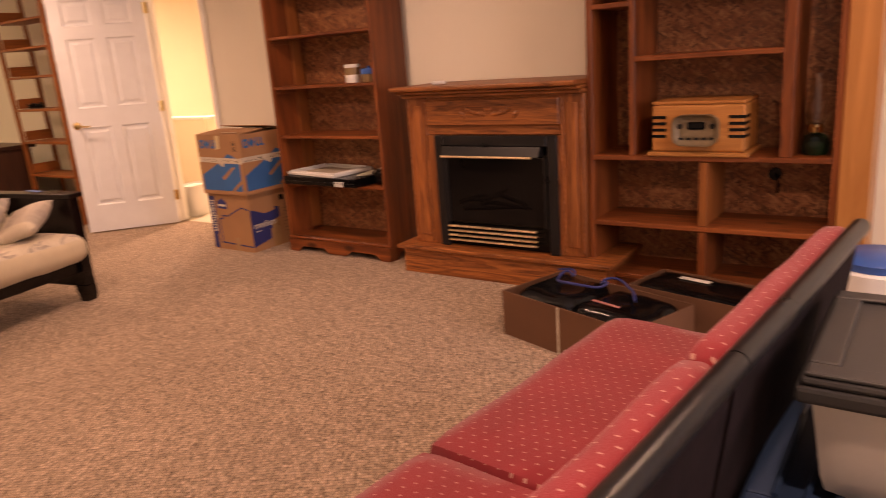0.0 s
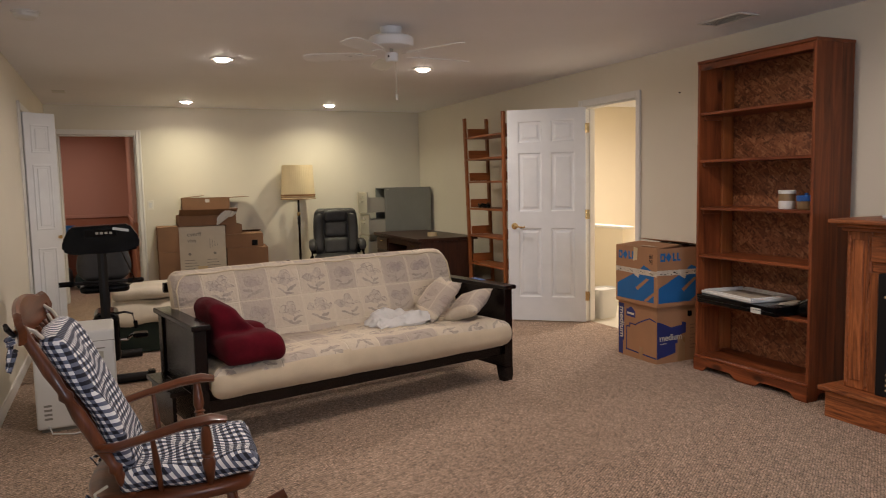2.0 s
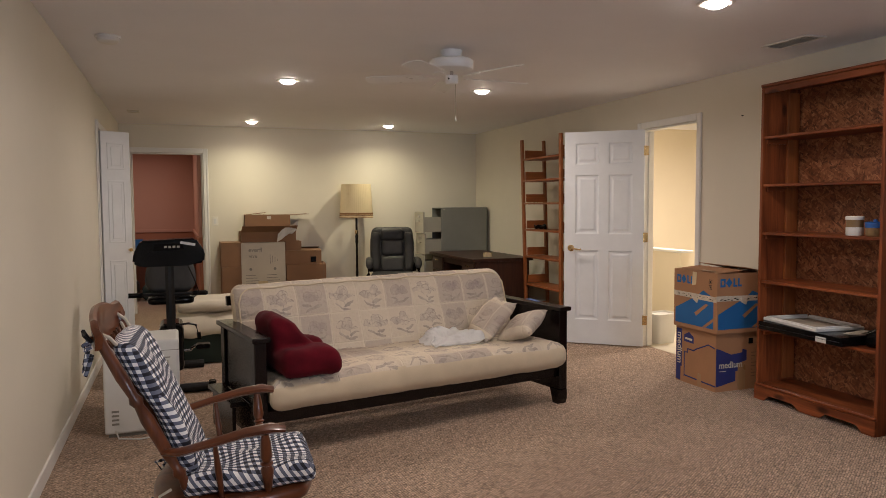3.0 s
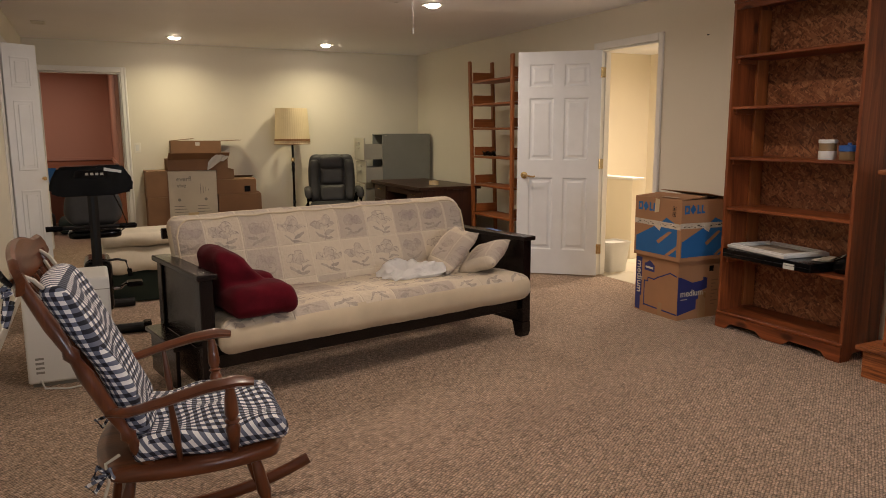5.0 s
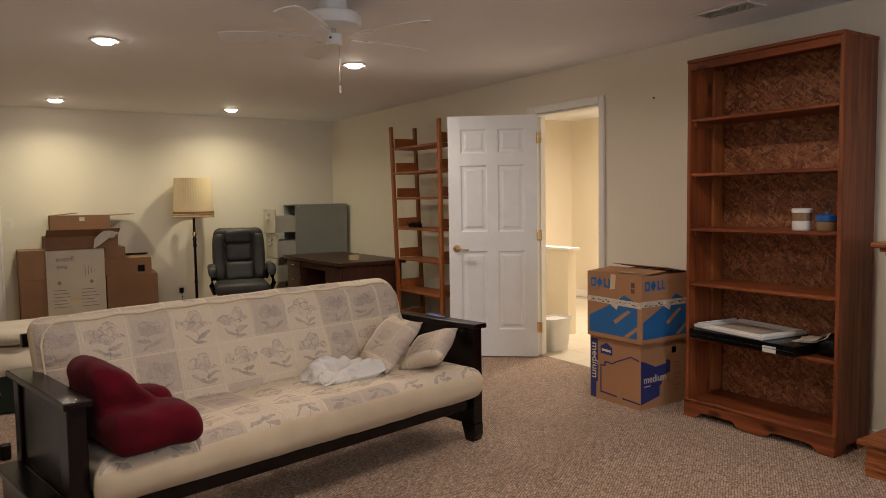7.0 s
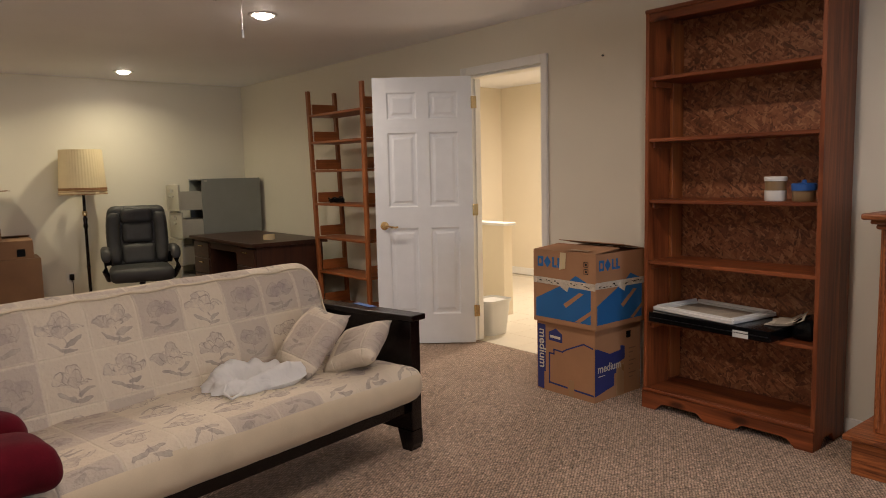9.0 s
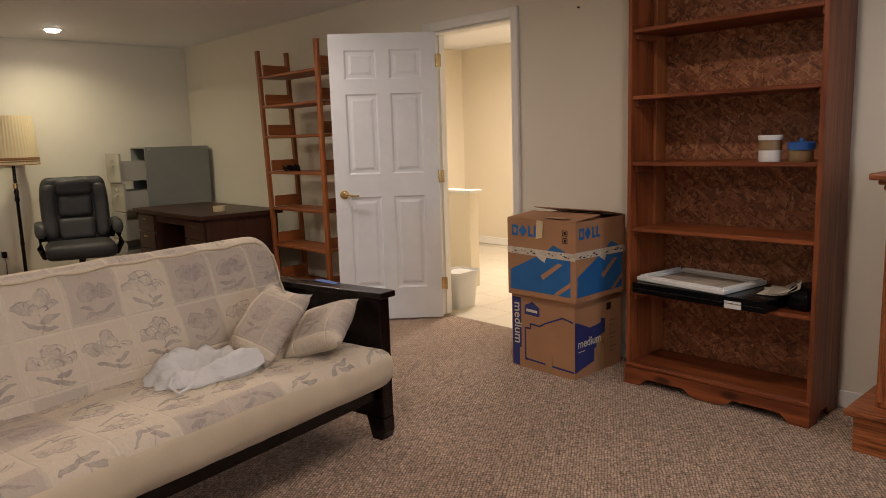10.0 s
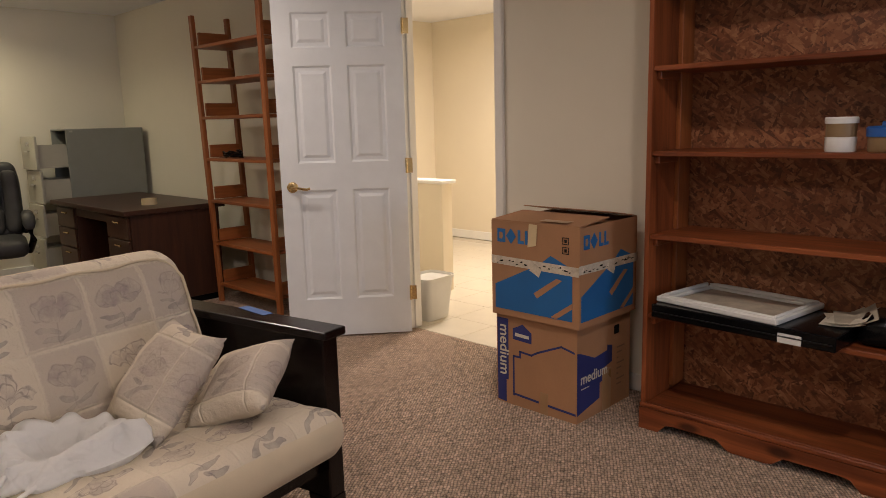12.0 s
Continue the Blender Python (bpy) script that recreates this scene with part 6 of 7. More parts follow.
    for a, b in zip(ring, ring[1:]):
        for i in range(5):
            bm.faces.new((a[i], a[(i + 1) % 5], b[(i + 1) % 5], b[i]))
    bm.faces.new(ring[0][::-1])
    bm.faces.new(ring[-1])
    smooth(part("crest_rail", bm, M_MAPLE['x'], e), 50)
    return e


rocking_chair()
CUSH = (-3.70, 0.33, 0)
e = thing("seat_cushion", "navy and white gingham seat cushion, tufted", "cushion", CUSH, -3)


def puff(p):
    k = math.sin(p.x * 21) * math.sin(p.y * 21)
    up = 1 if p.z > 0.43 else 0.3
    return p + Vector((0, 0, 0.012 * k * up)) + noise.noise_vector(p * 9) * 0.008


smooth(part("pad", soft_box(-0.232, 0.232, -0.165, 0.275, 0.400, 0.472, 0.034, (22, 22, 5), puff), M_GING_SEAT, e), 80)
for s in (-1, 1):
    part("tie", tube([(s * 0.20, -0.20, 0.43), (s * 0.225, -0.235, 0.42), (s * 0.235, -0.23, 0.37), (s * 0.23, -0.25, 0.30)], 0.005, 6), M_WBOX, e, "white cloth tie")
for s in (-1, 1):
    for k, (dx, dy, dz) in enumerate(((0.045, -0.03, 0.03), (0.05, 0.02, 0.02), (0.02, -0.05, -0.05))):
        part("bow_loop", tube([(s * 0.232, -0.235, 0.395), (s * (0.232 + dx * 0.6), -0.235 + dy * 0.6, 0.40 + dz), (s * (0.232 + dx), -0.235 + dy, 0.395 + dz * 0.4), (s * 0.236, -0.236, 0.392)], 0.006, 6), M_GING_SEAT, e, "gingham tie bow")
e = thing("back_cushion", "navy and white gingham back cushion tied to the posts", "cushion", CUSH, -3)


def backpuff(p):
    k = math.sin(p.x * 21) * math.sin(p.z * 17)
    p = p + Vector((0, 0.010 * k, 0)) + noise.noise_vector(p * 8 + Vector((4, 0, 0))) * 0.009
    z = p.z - 0.46
    return Vector((p.x, p.y + 0.07 - 0.47 * z + 0.02 * math.sin(z * 6), p.z))


smooth(part("pad", soft_box(-0.205, 0.205, -0.235, -0.165, 0.462, 0.93, 0.033, (20, 5, 22), backpuff), M_GING_BACK, e), 80)
for s in (-1, 1):
    x = s * 0.225
    part("tie", tube([(s * 0.17, -0.34, 0.90), (s * 0.20, -0.37, 0.945), (x, -0.41, 0.972), (x + s * 0.028, -0.42, 0.94), (x, -0.39, 0.935), (s * 0.18, -0.36, 0.89)], 0.006, 6), M_WBOX, e, "white cloth tie")
    for k, (dx, dz) in enumerate(((0.055, 0.035), (0.06, -0.01), (0.04, -0.07), (0.065, -0.09))):
        part("bow_loop", tube([(x + s * 0.02, -0.42, 0.945), (x + s * dx * 0.7, -0.435, 0.945 + dz), (x + s * dx, -0.43, 0.935 + dz), (x + s * dx * 0.5, -0.415, 0.93 + dz * 0.4)], 0.007, 6), M_GING_BACK if k % 2 else M_BLKMET, e)


# ---- exercise bike ----
def exercise_bike():
    e = thing("exercise_bike", "black recumbent exercise bike with a console", "exercise bike", (-6.52, 0.10, 0))
    part("front_stabilizer", R((-0.03, -0.28, 0.035), (-0.03, 0.28, 0.035), 0.033, None, 14), M_BLKMET, e)
    for y in (-0.275, 0.275):
        part("end_cap", B(-0.07, 0.01, y - 0.025, y + 0.025, 0.0, 0.075, 0.008), M_BLACK, e)
    part("rear_stabilizer", R((-0.86, -0.22, 0.035), (-0.86, 0.24, 0.035), 0.033, None, 14), M_BLKMET, e)
    part("main_beam", B(-0.90, 0.0, -0.035, 0.035, 0.069, 0.14, 0.006), M_BLKMET, e)
    part("mast", sweep([(-0.02, 0, 0.13), (0.0, 0, 0.5), (0.01, 0, 0.97)], 0.06, 0.05), M_BLKMET, e)
    smooth(part("flywheel_housing", soft_box(-0.42, -0.04, -0.085, 0.085, 0.15, 0.50, 0.04, (8, 5, 8)), M_BLACK, e), 60)
    part("crank", tube([(-0.2, 0.086, 0.28), (-0.2, 0.13, 0.28), (-0.19, 0.145, 0.30), (-0.17, 0.165, 0.315)], 0.010), M_CHROME, e, "chrome crank arm")
    part("pedal", B(-0.22, -0.12, 0.17, 0.27, 0.295, 0.33, 0.008), M_BLACK, e)
    part("crank", tube([(-0.2, -0.086, 0.28), (-0.2, -0.13, 0.28), (-0.22, -0.15, 0.22)], 0.010), M_CHROME, e, "chrome crank arm")
    part("pedal", B(-0.28, -0.18, -0.26, -0.16, 0.20, 0.235, 0.008), M_BLACK, e)
    part("tension_lever", tube([(-0.05, 0.06, 0.50), (-0.05, 0.12, 0.505), (-0.05, 0.17, 0.49), (-0.05, 0.185, 0.42)], 0.008), M_BLKMET, e)
    part("tension_knob", R((-0.05, 0.187, 0.435), (-0.05, 0.192, 0.385), 0.014, None, 10), M_BLACK, e)
    o = [(-0.185, 1.120), (0.18, 1.132), (0.242, 1.035), (0.235, 0.96), (0.12, 0.94), (-0.18, 0.935), (-0.238, 0.965), (-0.232, 1.03)]
    bm = prism(o, 'x', -0.12, 0.10)
    bmesh.ops.bevel(bm, geom=bm.edges[:], offset=0.014, segments=2, affect='EDGES')
    con = smooth(part("console", bm, M_BLACK, e), 40)
    part("screen_bezel", prism([(-0.10, 1.05), (0.10, 1.055), (0.09, 1.10), (-0.09, 1.095)], 'x', 0.099, 0.103), M_FIREGLASS, con)
    # bright reflections on the glossy console, modelled as four pale dashes
    for k in range(4):
        part("reflection_dash", B(0.1035, 0.1045, -0.03 + 0.028 * k, -0.012 + 0.028 * k, 1.068, 1.083, 0), M_PALESTEEL, con, "pale dashes standing in for bright reflections")
    part("label_strip", prism([(0.075, 1.096), (0.175, 1.078), (0.178, 1.096), (0.08, 1.114)], 'x', 0.1005, 0.1035), M_WPLASTIC, con, "white label strip")
    part("bottle_knob", R((0.0, -0.235, 0.99), (0.0, -0.20, 0.99), 0.018, None, 12), M_BLACK, con)
    part("cable", tube([(0.06, 0.09, 1.10), (0.075, 0.12, 0.95), (0.0, 0.17, 0.82), (-0.1, 0.2, 0.72), (-0.25, 0.15, 0.66)], 0.004, 6), M_BLACK, e)
    part("grip_bar", R((-0.40, -0.30, 0.685), (-0.40, 0.27, 0.685), 0.014, None, 12), M_BLKMET, e)
    for y in (-0.25, 0.21):
        part("grip", R((-0.40, y - 0.05, 0.685), (-0.40, y + 0.05, 0.685), 0.019, None, 12), M_BLACK, e)
    part("seat_post", B(-0.60, -0.54, -0.03, 0.03, 0.141, 0.60, 0.006), M_BLKMET, e)
    smooth(part("seat_pad", soft_box(-0.72, -0.40, -0.17, 0.17, 0.60, 0.665, 0.03, (8, 8, 3)), M_BLACK, e), 60)

    def bulge(p):
        u = (p.z - 0.66) / 0.33
        f = math.sqrt(1 - 0.80 * ((u - 0.33) / 0.67) ** 2) if u > 0.33 else math.sqrt(1 - 0.55 * ((0.33 - u) / 0.33) ** 2)
        return Vector((p.x - 0.25 * (p.z - 0.66) + 0.5 * p.y * p.y, p.y * f, p.z))
    smooth(part("seat_back", soft_box(-0.76, -0.66, -0.195, 0.195, 0.66, 0.99, 0.049, (6, 18, 18), bulge), M_LEATHER, e), 80)
    return e


exercise_bike()

# ---- low trunk with blankets, white appliance, small bag ----
e = thing("storage_chest", "low dark green cloth-covered storage chest", "chest", (-7.75, 0.55, 0))
smooth(part("body", soft_box(-0.26, 0.26, -0.44, 0.44, 0.0, 0.32, 0.03, (8, 12, 6), pull(0.006, 6)), M_GREEN, e), 60)
part("lid_seam", B(-0.263, 0.263, -0.443, 0.443, 0.262, 0.272, 0.002), M_BLACK, e)
for nm, z0, z1, seed, lab in (("folded_blanket", 0.322, 0.44, 1.0, "cream blanket folded and hanging over the chest"), ("folded_blanket", 0.442, 0.545, 5.0, "cream folded blanket on top of another")):
    def drape(p, z0=z0, seed=seed):
        q = p + noise.noise_vector(p * 5 + Vector((seed, 0, 0))) * 0.02
        if q.x > -7.50 and z0 < 0.4:
            q.z -= 0.10 * min(1, (q.x + 7.50) / 0.05) * (0.6 + 0.4 * math.sin(q.y * 5))
        return Vector((q.x, q.y, max(q.z, z0 + 0.0) if q.x < -7.505 else q.z))
    smooth(tagged(part(nm, soft_box(-8.0, -7.44 if z0 < 0.4 else -7.47, 0.13, 0.96, z0, z1, 0.045, (16, 24, 5), drape), M_CREAMCLOTH, None), lab, "blanket"), 70)

e = thing("air_cleaner", "white boxy plastic appliance with a side grip", "appliance", (-5.79, -0.06, 0), 0)
part("housing", B(-0.19, 0.19, -0.21, 0.21, 0.02, 0.565, 0.014, 3), M_WPLASTIC, e)
part("plinth", B(-0.17, 0.17, -0.19, 0.19, 0.0, 0.0195, 0), M_PGREY, e)
part("top_seam", B(-0.1915, 0.1915, -0.2115, 0.2115, 0.50, 0.503, 0), M_PGREY, e)
part("grip_recess", B(0.1892, 0.1915, 0.06, 0.15, 0.40, 0.44, 0.0), M_PALESTEEL, e)
part("brand_bar", B(0.1892, 0.1912, 0.10, 0.16, 0.455, 0.462, 0.0), M_PGREY, e)
for k in range(4):
    part("vent_slot", B(0.1892, 0.1912, -0.17, -0.13, 0.075 + 0.025 * k, 0.087 + 0.025 * k, 0), M_PGREY, e)
part("power_cord", tube([(0.19, -0.15, 0.04), (0.25, -0.13, 0.012), (0.28, -0.02, 0.006), (0.24, 0.1, 0.006), (0.28, 0.2, 0.006)], 0.005, 6), M_WPLASTIC, e)
smooth(solo("small_bag", soft_box(-7.0, -6.78, -0.30, -0.08, 0.0, 0.16, 0.06, (8, 8, 5), lambda p: Vector((p.x, p.y, max(0, p.z))) + noise.noise_vector(p * 9) * Vector((0.02, 0.02, 0.0)).length * 0.5 * (1 if p.z > 0.05 else 0)), M_BLACK, "small black cloth bag on the carpet", "bag"), 60)


# ---- on the futon ----
FUT = Matrix.Translation((-5.062, 1.581, 0)) @ pose(0, 0, 0, 0, 0, 11.0)


def cushion(name, label, category, m, w, h, t, material, seed):
    bm = bmesh.new()
    n = 18
    g = {}
    for s in (-1, 1):
        for i in range(n + 1):
            for j in range(n + 1):
                u, v = 2 * i / n - 1, 2 * j / n - 1
                edge = max(abs(u), abs(v)) > 0.999
                if edge and s == 1:
                    continue
                th = (1 - abs(u) ** 2.6) ** 0.42 * (1 - abs(v) ** 2.6) ** 0.42
                q = 1 - 0.10 * (1 - u * u) * v * v
                q2 = 1 - 0.10 * (1 - v * v) * u * u
                p = Vector((w / 2 * u * q2, h / 2 * v * q, s * t / 2 * th))
                p += noise.noise_vector(p * 7 + Vector((seed, seed, s))) * 0.014 * th
                p += Vector((0, 0, 0.008)) * noise.noise(p * 22 + Vector((seed, 0, 0))) * th
                g[s, i, j] = bm.verts.new(p)
    for s in (-1, 1):
        for i in range(n):
            for j in range(n):
                q = [g.get((s, a, b), g.get((-1, a, b))) for a, b in ((i, j), (i + 1, j), (i + 1, j + 1), (i, j + 1))]
                bm.faces.new(q if s > 0 else q[::-1])
    ob = solo(name, bm, material, label, category)
    ob.matrix_world = m
    return smooth(ob, 80)


def laid(loc, normal, across):
    """A pose with its face along one way and its width along another."""
    n_ = Vector(normal).normalized()
    u = Vector(across)
    u = (u - n_ * u.dot(n_)).normalized()
    w = n_.cross(u)
    return Matrix.Translation(loc) @ Matrix((u, w, n_)).transposed().to_4x4()


cushion("throw_pillow", "floral cream throw pillow lying against the futon arm", "pillow", laid((-5.379, 2.335, 0.541), (-0.039, -0.468, 0.883), (0.825, 0.483, 0.293)), 0.27, 0.31, 0.12, M_FLORAL_PILLOW, 2.0)
cushion("throw_pillow", "floral cream throw pillow leaning on another pillow", "pillow", laid((-5.468, 2.14, 0.585), (0.119, -0.721, 0.683), (0.993, 0.0986, -0.069)), 0.28, 0.345, 0.12, M_FLORAL_PILLOW, 6.0)


def bedrest_pillow():
    """Plump backrest pillow with two arms."""
    bm = bmesh.new()

    def pad(box, r, shape):
        piece = soft_box(*box, r, (12, 12, 12), shape)
        me = bpy.data.meshes.new("pad")
        piece.to_mesh(me)
        bm.from_mesh(me)
        piece.free()
        bpy.data.meshes.remove(me)

    def slab(p):
        k = (p.z - 0.45) / 0.33
        return Vector((p.x + 0.02 * k, p.y + (0.24 if p.y > -0.90 else 0.05) * (1 - k) - (0.035 * max(0.0, k) if p.y > -0.90 else 0.0), p.z))

    def arm(p):
        k = max(0.0, (p.y + 0.80) / 0.26)
        return Vector((p.x + 0.015 * k, p.y, p.z - 0.035 * k * k * (1 if p.z > 0.5 else 0.6)))
    pad((-0.42, -0.05, -0.985, -0.85, 0.45, 0.765), 0.06, slab)
    pad((-0.13, 0.085, -0.95, -0.615, 0.44, 0.60), 0.055, arm)
    pad((-0.43, -0.26, -0.92, -0.57, 0.44, 0.605), 0.055, arm)
    pad((-0.36, -0.04, -0.95, -0.74, 0.45, 0.63), 0.05, None)
    pad((-0.34, -0.06, -0.95, -0.79, 0.45, 0.69), 0.05, None)
    for v in bm.verts:
        fold = noise.noise(Vector((v.co.x * 9, v.co.y * 9 + v.co.z * 26, 1.7)))
        v.co += noise.noise_vector(v.co * 7) * 0.012 + Vector((0.008, 0.006, 0.004)) * fold
        v.co.z = max(v.co.z, 0.452 if v.co.x < 0.02 else 0.44)
        v.co = FUT @ v.co
    ob = solo("backrest_pillow", bm, M_MAROON, "maroon plush backrest pillow with two arms", "pillow")
    md = ob.modifiers.new("remesh", 'REMESH')
    md.mode, md.voxel_size, md.use_smooth_shade = 'VOXEL', 0.008, True
    sm = ob.modifiers.new("smooth", 'SMOOTH')
    sm.factor, sm.iterations = 0.5, 4
    return ob


bedrest_pillow()


def plastic_bag():
    """A limp film bag: a crumpled ring with its mouth open in the middle."""
    bm = bmesh.new()
    n = 150
    prof = [(0.90, 0.0), (1.02, 0.06), (1.05, 0.25), (1.0, 0.52), (0.92, 0.78), (0.80, 0.95), (0.68, 1.0), (0.56, 0.86), (0.47, 0.60), (0.42, 0.32), (0.36, 0.12), (0.20, 0.06), (0.03, 0.05)]
    rings = []
    for k, (r, z) in enumerate(prof):
        ring = []
        for i in range(n):
            a = 2 * math.pi * i / n
            ca, sa = math.cos(a), math.sin(a)
            crease = abs(noise.noise(Vector((2.1 * ca, 2.1 * sa, k * 0.30)))) - 0.2
            fine = abs(noise.noise(Vector((5 * ca, 5 * sa, k * 0.9 + 3)))) - 0.2
            fold = 1 + 0.40 * crease + 0.05 * fine + 0.05 * math.sin(2 * a + 0.8)
            zz = z * (0.85 + 0.30 * math.sin(a * 2 + 0.4) * (0.4 + 0.6 * r) + 0.45 * crease + 0.10 * fine)
            ring.append(bm.verts.new((0.140 * r * fold * ca, 0.205 * r * fold * sa, 0.080 * max(zz, 0.0))))
        rings.append(ring)
    for a, b in zip(rings, rings[1:]):
        for i in range(n):
            bm.faces.new((a[i], a[(i + 1) % n], b[(i + 1) % n], b[i]))
    ob = solo("plastic_bag", bm, M_BAG, "crumpled white plastic carrier bag on the seat", "plastic bag")
    ob.matrix_world = Matrix.Translation((-5.43, 1.85, 0.455)) @ pose(0, 0, 0, 0, 0, 6)
    smooth(ob, 75)
    for k in range(5):
        x, y = 0.088 - 0.006 * k, 0.045 + 0.018 * k
        part("bag_print", B(x, x + 0.004, y, y + 0.012, 0.050, 0.078 - 0.004 * (k % 3), 0.001), M_BLACK, ob, "dark printed marks")
    smooth(part("bag_handle", tube([(0.06, -0.17, 0.04), (0.11, -0.21, 0.03), (0.15, -0.20, 0.010), (0.13, -0.13, 0.02)], 0.006, 7), M_BAG, ob), 60)
    return ob


plastic_bag()
bm = B(-5.745, -5.585, 2.545, 2.582, 0.6665, 0.6675, 0)
solo("painters_tape", bm, M_BTAPE, "strip of blue painter's tape on the futon arm", "tape")


# ---- red loveseat ----
def loveseat():
    e = thing("red_loveseat", "red dotted upholstered two-seat sofa with dark rail", "sofa", (-1.62, 1.50, 0), -5)
    for s in (0, 1):
        y0, y1 = -0.945 + 0.95 * s, -0.005 + 0.95 * s
        smooth(part("seat_cushion", soft_box(-0.375, 0.16, y0, y1, 0.30, 0.455, 0.03, (10, 14, 5), pull(0.006, 5, s * 3.0)), M_RED, e), 60)

        def tilt(p):
            z = p.z - 0.45
            return Vector((p.x + 0.20 * z + 0.006 * math.exp(-((p.z - 0.79) / 0.04) ** 2) * (1 if p.x > 0.17 else -1.5), p.y, p.z)) + noise.noise_vector(p * 5) * 0.005
        smooth(part("back_cushion", soft_box(0.15, 0.205, y0, y1, 0.43, 0.808, 0.027, (6, 14, 14), tilt), M_RED, e), 60)
    for y0, y1 in ((-0.95, -0.002), (0.002, 0.95)):
        smooth(part("top_rail", R((0.30, y0, 0.80), (0.30, y1, 0.80), 0.022, None, 14), M_BLKMET, e), 40)
        part("back_cloth", prism([(0.225, 0.28), (0.235, 0.28), (0.300, 0.775), (0.290, 0.775)], 'y', y0 + 0.01, y1 - 0.01), M_BACKCLOTH, e, "dark mottled cloth back")
    part("seat_frame", B(-0.31, 0.20, -0.93, 0.93, 0.22, 0.298, 0.006), M_BLKMET, e)
    for x in (-0.27, 0.16):
        for y in (-0.88, 0.0, 0.88):
            part("leg", R((x, y, 0), (x, y, 0.2195), 0.022, None, 12), M_BLKMET, e)
    return e


loveseat()


# ---- tubs behind the loveseat ----
def tote(name, label, loc, w, d, h, taper, body_mat, lid_mat, rz=0):
    e = thing(name, label, "storage tub", loc, rz)

    def flare(p):
        k = 1 - taper * (1 - p.z / h)
        return Vector((p.x * k, p.y * k, p.z))
    bm = soft_box(-w / 2, w / 2, -d / 2, d / 2, 0, h, 0.03, (8, 8, 5), flare)
    smooth(part("tub", bm, body_mat, e), 60)
    part("rim", B(-w / 2 - 0.012, w / 2 + 0.012, -d / 2 - 0.012, d / 2 + 0.012, h - 0.03, h + 0.001, 0.008, 2), lid_mat, e)
    lid = part("lid", B(-w / 2 - 0.006, w / 2 + 0.006, -d / 2 - 0.006, d / 2 + 0.006, h + 0.0012, h + 0.016, 0.007, 2), lid_mat, e)
    t = 0.05
    for x0, x1, y0, y1 in ((-w / 2, w / 2, -d / 2, -d / 2 + t), (-w / 2, w / 2, d / 2 - t, d / 2), (-w / 2, -w / 2 + t, -d / 2 + t + 0.001, d / 2 - t - 0.001), (w / 2 - t, w / 2, -d / 2 + t + 0.001, d / 2 - t - 0.001)):
        part("lid_ridge", B(x0, x1, y0, y1, h + 0.0162, h + 0.024, 0.005, 2), lid_mat, lid)
    return e


bt = tote("storage_tub", "dark blue lidded storage tub behind the sofa", (-1.08, 1.90, 0), 0.50, 0.66, 0.465, 0.10, M_BLUEBIN, M_BLUEBIN)
for k in range(3):
    part("lid_wave", tube([(-0.20 + 0.05 * k, -0.28 + 0.03 * i, 0.494 + 0.002 * math.sin(i)) for i in range(12)], 0.005, 6), M_BLUEBIN, bt)
tote("storage_tub", "pale grey translucent tub with a charcoal lid", (-1.035, 1.85, 0.491), 0.42, 0.46, 0.225, 0.14, M_GREYBIN, M_LID)
e = thing("plastic_bucket", "white plastic bucket with a bright blue lid", "bucket", (-1.23, 3.26, 0))
e.scale.z = 1.14
smooth(part("pail", lathe([(0.0, 0), (0.135, 0), (0.14, 0.01), (0.155, 0.34), (0.162, 0.345), (0.162, 0.40), (0.155, 0.405), (0.0, 0.406)], 36), M_WPLASTIC, e), 40)
smooth(part("lid", lathe([(0.0, 0.4065), (0.14, 0.4065), (0.145, 0.43), (0.13, 0.44), (0.0, 0.442)], 36), M_BLUELID, e), 40)
part("handle", tube([(0.158 * math.cos(a), 0.158 * math.sin(a) * 0.2 - 0.15 * math.sin(a), 0.36 - 0.12 * math.sin(a)) for a in [math.pi * k / 10 for k in range(11)]], 0.004, 6), M_BLACK, e)

# ---- open carton of odds and ends by the hearth ----
oc = carton("open_box", "low brown open carton full of black bags", (-2.298, 3.212, 0), -18.4, 0.75, 0.40, 0.215, M_CARD_K, "none")
part("tape", B(-0.03, -0.018, -0.2013, -0.2002, 0.0, 0.215, 0), M_TAPE, oc)
for i, (x, y, sx, sy, z) in enumerate(((-0.17, 0.0, 0.17, 0.17, 0.235), (0.17, 0.01, 0.18, 0.17, 0.225))):
    smooth(solo("black_bag", soft_box(0, 2 * sx, 0, 2 * sy, 0.008, z, 0.07, (12, 12, 6), lambda p, s=i: p + noise.noise_vector(p * 11 + Vector((s * 5, 0, 0))) * 0.012 * (1 if p.z > 0.1 else 0)), M_BLACK, "black cloth bag packed in an open carton", "bag"), 50).matrix_world = Matrix.Translation((-2.298, 3.212, 0)) @ pose(0, 0, 0, 0, 0, -18.4) @ pose(x - sx, y - sy, 0)
CM = Matrix.Translation((-2.298, 3.212, 0)) @ pose(0, 0, 0, 0, 0, -18.4)
pts = [CM @ Vector((-0.33 + 0.011 * k + 0.07 * math.sin(k * 0.32), 0.06 + 0.07 * math.sin(k * 0.21 + 0.6) + 0.03 * math.cos(k * 0.5), 0.246 + 0.02 * abs(math.sin(k * 0.4)))) for k in range(50)]
smooth(solo("blue_cord", tube(pts, 0.006, 6), M_NAVY, "dark blue cord lying over the bags", "cord"), 60)
bm = B(0.08, 0.22, -0.10, -0.085, 0.241, 0.247, 0.002)
bm.transform(CM)
solo("pink_strap", bm, plain("pink_webbing", (0.45, 0.16, 0.15), 0.8), "short pink strap on a black bag", "strap")
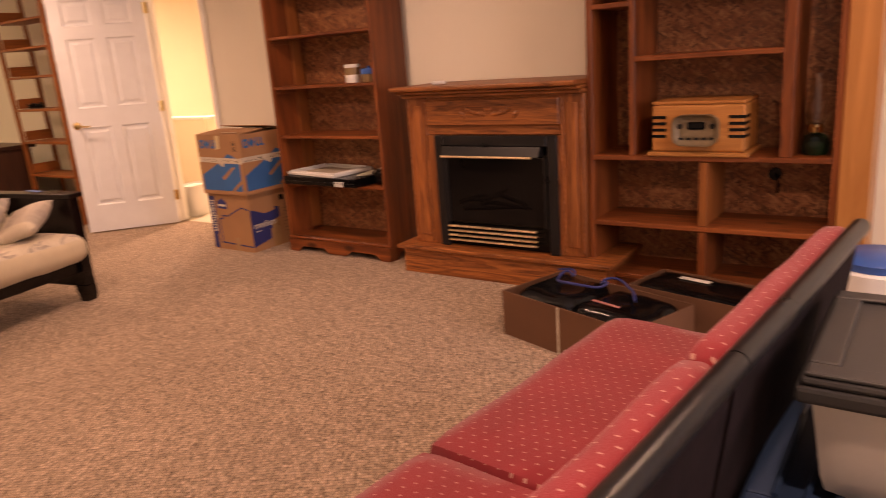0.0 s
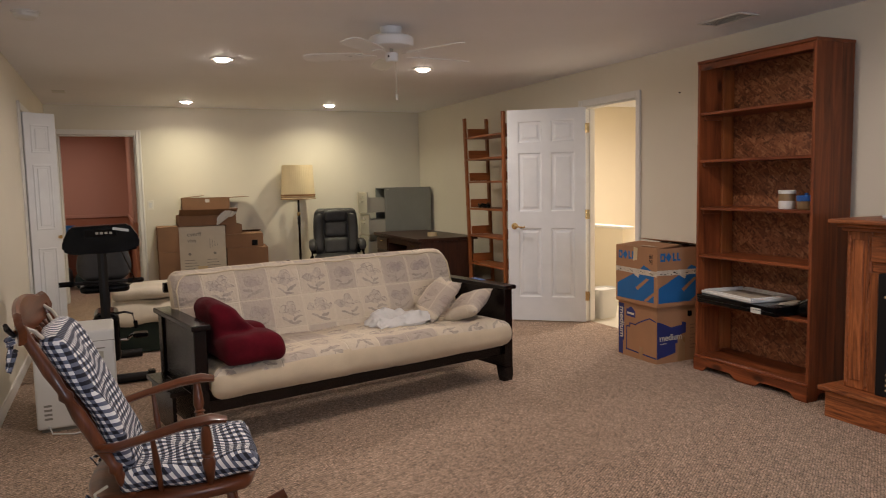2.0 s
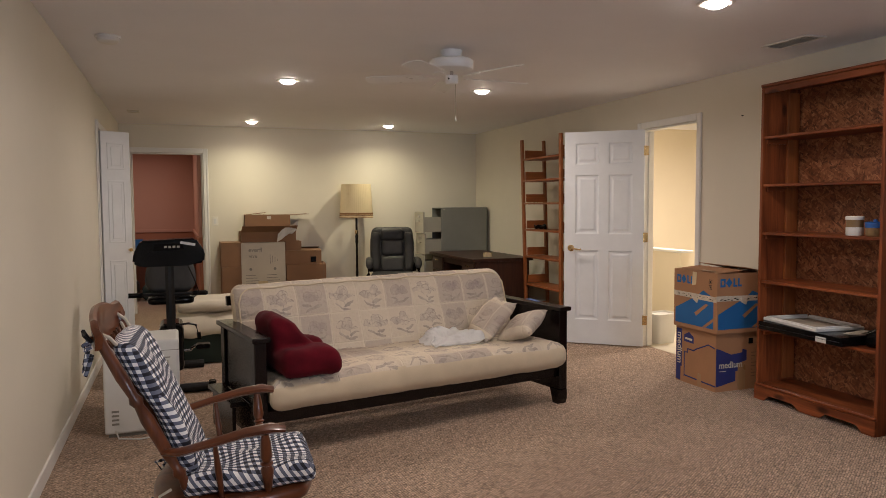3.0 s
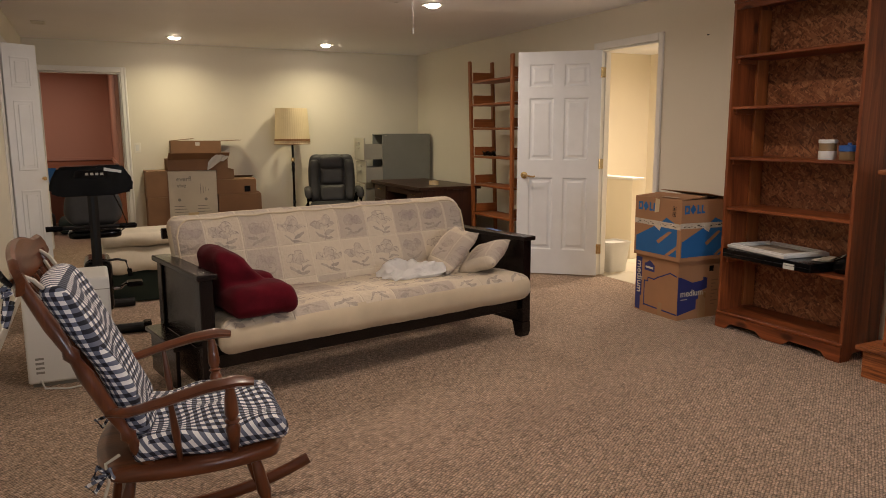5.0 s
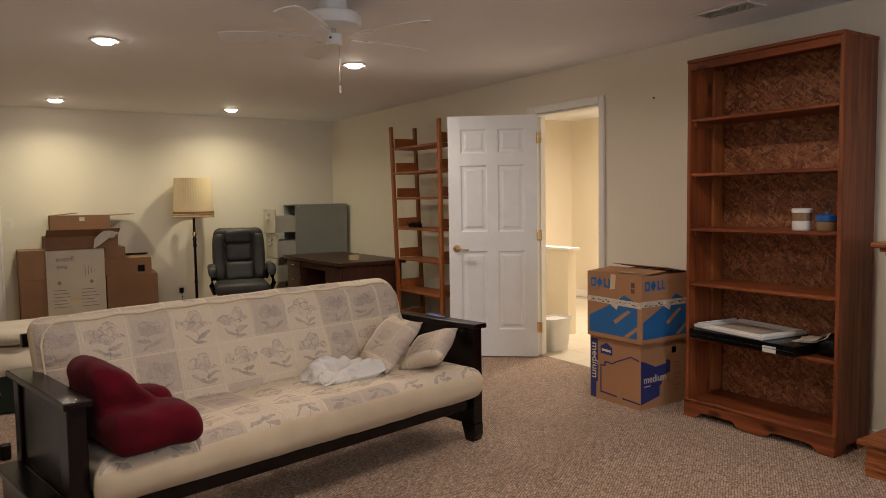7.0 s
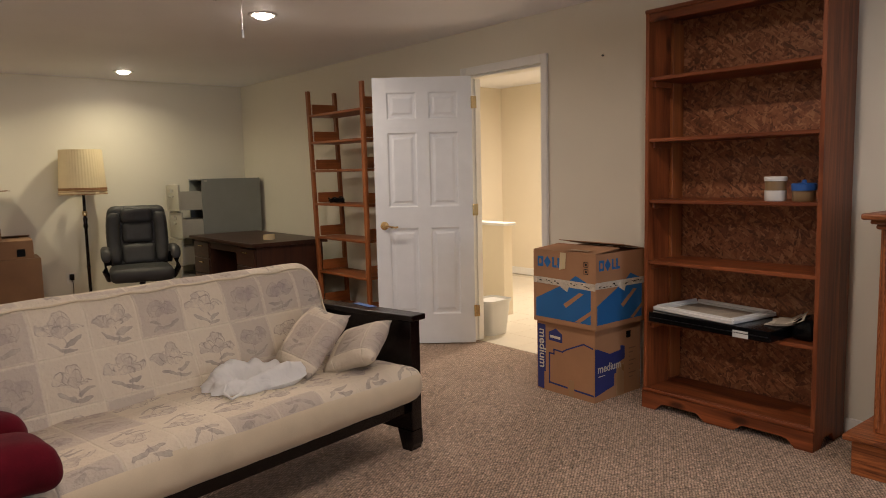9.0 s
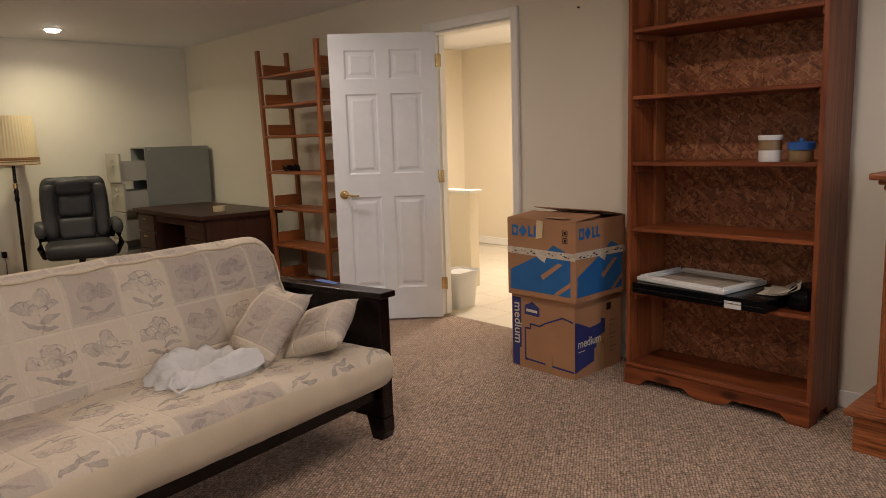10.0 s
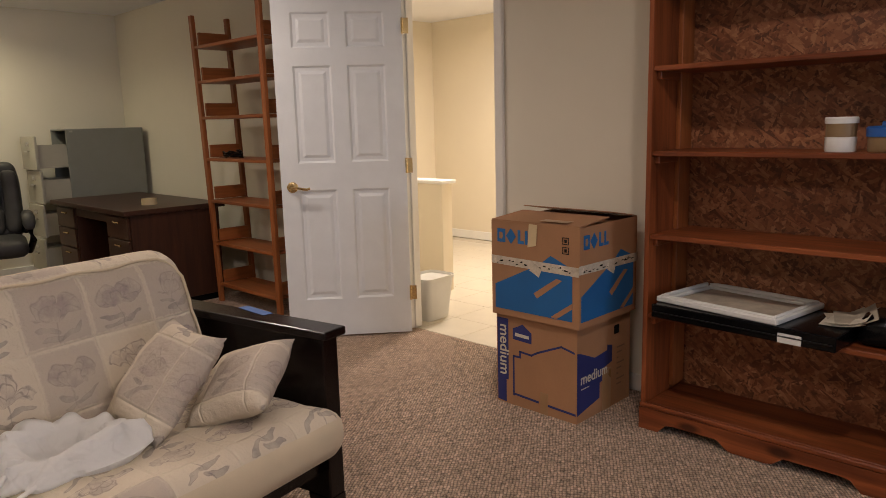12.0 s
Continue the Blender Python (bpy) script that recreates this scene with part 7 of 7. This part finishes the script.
carton("open_box", "dark reddish shallow carton behind another", (-1.90, 3.55, 0), -14, 0.62, 0.30, 0.20, M_CARD_K, "none")
smooth(solo("black_bag", soft_box(-0.30, 0.30, -0.14, 0.14, 0.008, 0.205, 0.05, (18, 12, 6), lambda p: p + noise.noise_vector(p * 9) * 0.008 * (1 if p.z > 0.1 else 0)), M_BLACK, "black cloth bag filling a shallow carton", "bag"), 50).matrix_world = pose(-1.90, 3.55, 0, 0, 0, -14)
solo("paper_strip", B(-0.11, 0.04, -0.02, 0.015, 0, 0.002, 0), M_WPLASTIC, "white paper strip on a black bag", "paper").matrix_world = pose(-1.93, 3.60, 0.212, 0, 0, -14)

e = thing("cable_grommet", "round black cable plug in the wall unit back", "cable plug", (-1.76, 4.252, 0.60))
part("ring", R((0, -0.012, 0), (0, 0.0005, 0), 0.032, None, 20), M_BLACK, e)
part("cable", tube([(0.0, -0.012, 0.0), (0.01, -0.03, -0.01), (0.02, -0.035, -0.05), (0.015, -0.03, -0.09)], 0.007, 6), M_BLACK, e)
smooth(solo("black_pouch", soft_box(-4.165, -4.045, 3.98, 4.20, 0.4975, 0.60, 0.035, (8, 8, 5), lambda p: Vector((p.x, p.y, p.z)) + noise.noise_vector(p * 12) * (0.010 if p.z > 0.53 else 0.0)), M_BLACK, "soft black pouch on the bookcase shelf", "pouch"), 60)

# ---- bathroom things ----
e = thing("waste_bin", "white plastic waste bin on the bathroom tiles", "waste bin", (-6.868, 4.585, -0.0005), 4)


def ring_box(w0, d0, w1, d1, h, t):
    bm = bmesh.new()
    rows = []
    for w, d, z in ((w0, d0, 0), (w1, d1, h), (w1 - t, d1 - t, h), (w0 - t, d0 - t, t)):
        pts = []
        for sx, sy in ((-1, -1), (1, -1), (1, 1), (-1, 1)):
            for k in range(4):
                a = math.atan2(sy, sx) - math.pi / 4 + k * math.pi / 6
                r = min(w, d) * 0.18
                pts.append(bm.verts.new((sx * (w / 2 - r) + r * math.cos(a), sy * (d / 2 - r) + r * math.sin(a), z)))
        rows.append(pts)
    for a, b in zip(rows, rows[1:]):
        for i in range(16):
            bm.faces.new((a[i], a[(i + 1) % 16], b[(i + 1) % 16], b[i]))
    bm.faces.new(rows[0][::-1])
    bm.faces.new(rows[-1])
    return bm


smooth(part("body", ring_box(0.17, 0.21, 0.22, 0.27, 0.285, 0.008), M_WPLASTIC, e), 50)
smooth(part("rim", ring_box(0.235, 0.285, 0.24, 0.29, 0.022, 0.006), M_WPLASTIC, e), 50).location = (0, 0, 0.268)
# ---- far room things ----
e = thing("low_table", "low wooden table holding clutter in the far room", "table", (-13.25, -0.37, 0))
part("table_top", B(-0.35, 0.35, -0.75, 0.75, 0.60, 0.63, 0.004), M_PINE['y'], e)
for x in (-0.3, 0.3):
    for y in (-0.68, 0.68):
        part("leg", B(x - 0.03, x + 0.03, y - 0.03, y + 0.03, 0, 0.5995, 0.004), M_PINE['z'], e)
rng = random.Random(12)
for k in range(9):
    w, d, h = rng.uniform(0.12, 0.25), rng.uniform(0.1, 0.2), rng.uniform(0.06, 0.22)
    carton("storage_box", "small carton among the clutter of the far room", (-13.22 + rng.uniform(-0.08, 0.08), -1.06 + 0.16 * k, 0.6305), rng.uniform(-8, 8), w * 0.6, 0.14, h, rng.choice([M_CARD, M_CARD_D, M_WBOX, M_PBLUE]))
for k in range(4):
    smooth(solo("clothes_pile", soft_box(-12.6, -12.1, -1.06 + 0.36 * k, -0.74 + 0.36 * k, 0.0, 0.22 + 0.07 * (k % 2), 0.08, (10, 10, 6), lambda p, s=k: Vector((p.x, p.y, p.z)) + noise.noise_vector(p * 7 + Vector((s, 0, 0))) * 0.03 * (1 if p.z > 0.05 else 0)), (M_CREAMCLOTH, M_LEATHER, M_GREEN, M_WBOX)[k], "loose heap of cloth on the far room floor", "clothes"), 60)

# ---- floor tiles of the bathroom, one by one ----
me = bpy.data.meshes.new("tile")
bm = B(-0.1652, 0.1652, -0.1652, 0.1652, -0.0055, 0.0, 0.001)
bm.to_mesh(me)
bm.free()
me.materials.append(M_TILE)
for i in range(11):
    for j in range(8):
        t_ = new("tile", me)
        t_.location = (BX0 + 0.17 + 0.333 * i, YN + 0.235 + 0.333 * j, 0.0)
        t_.parent = bath_floor
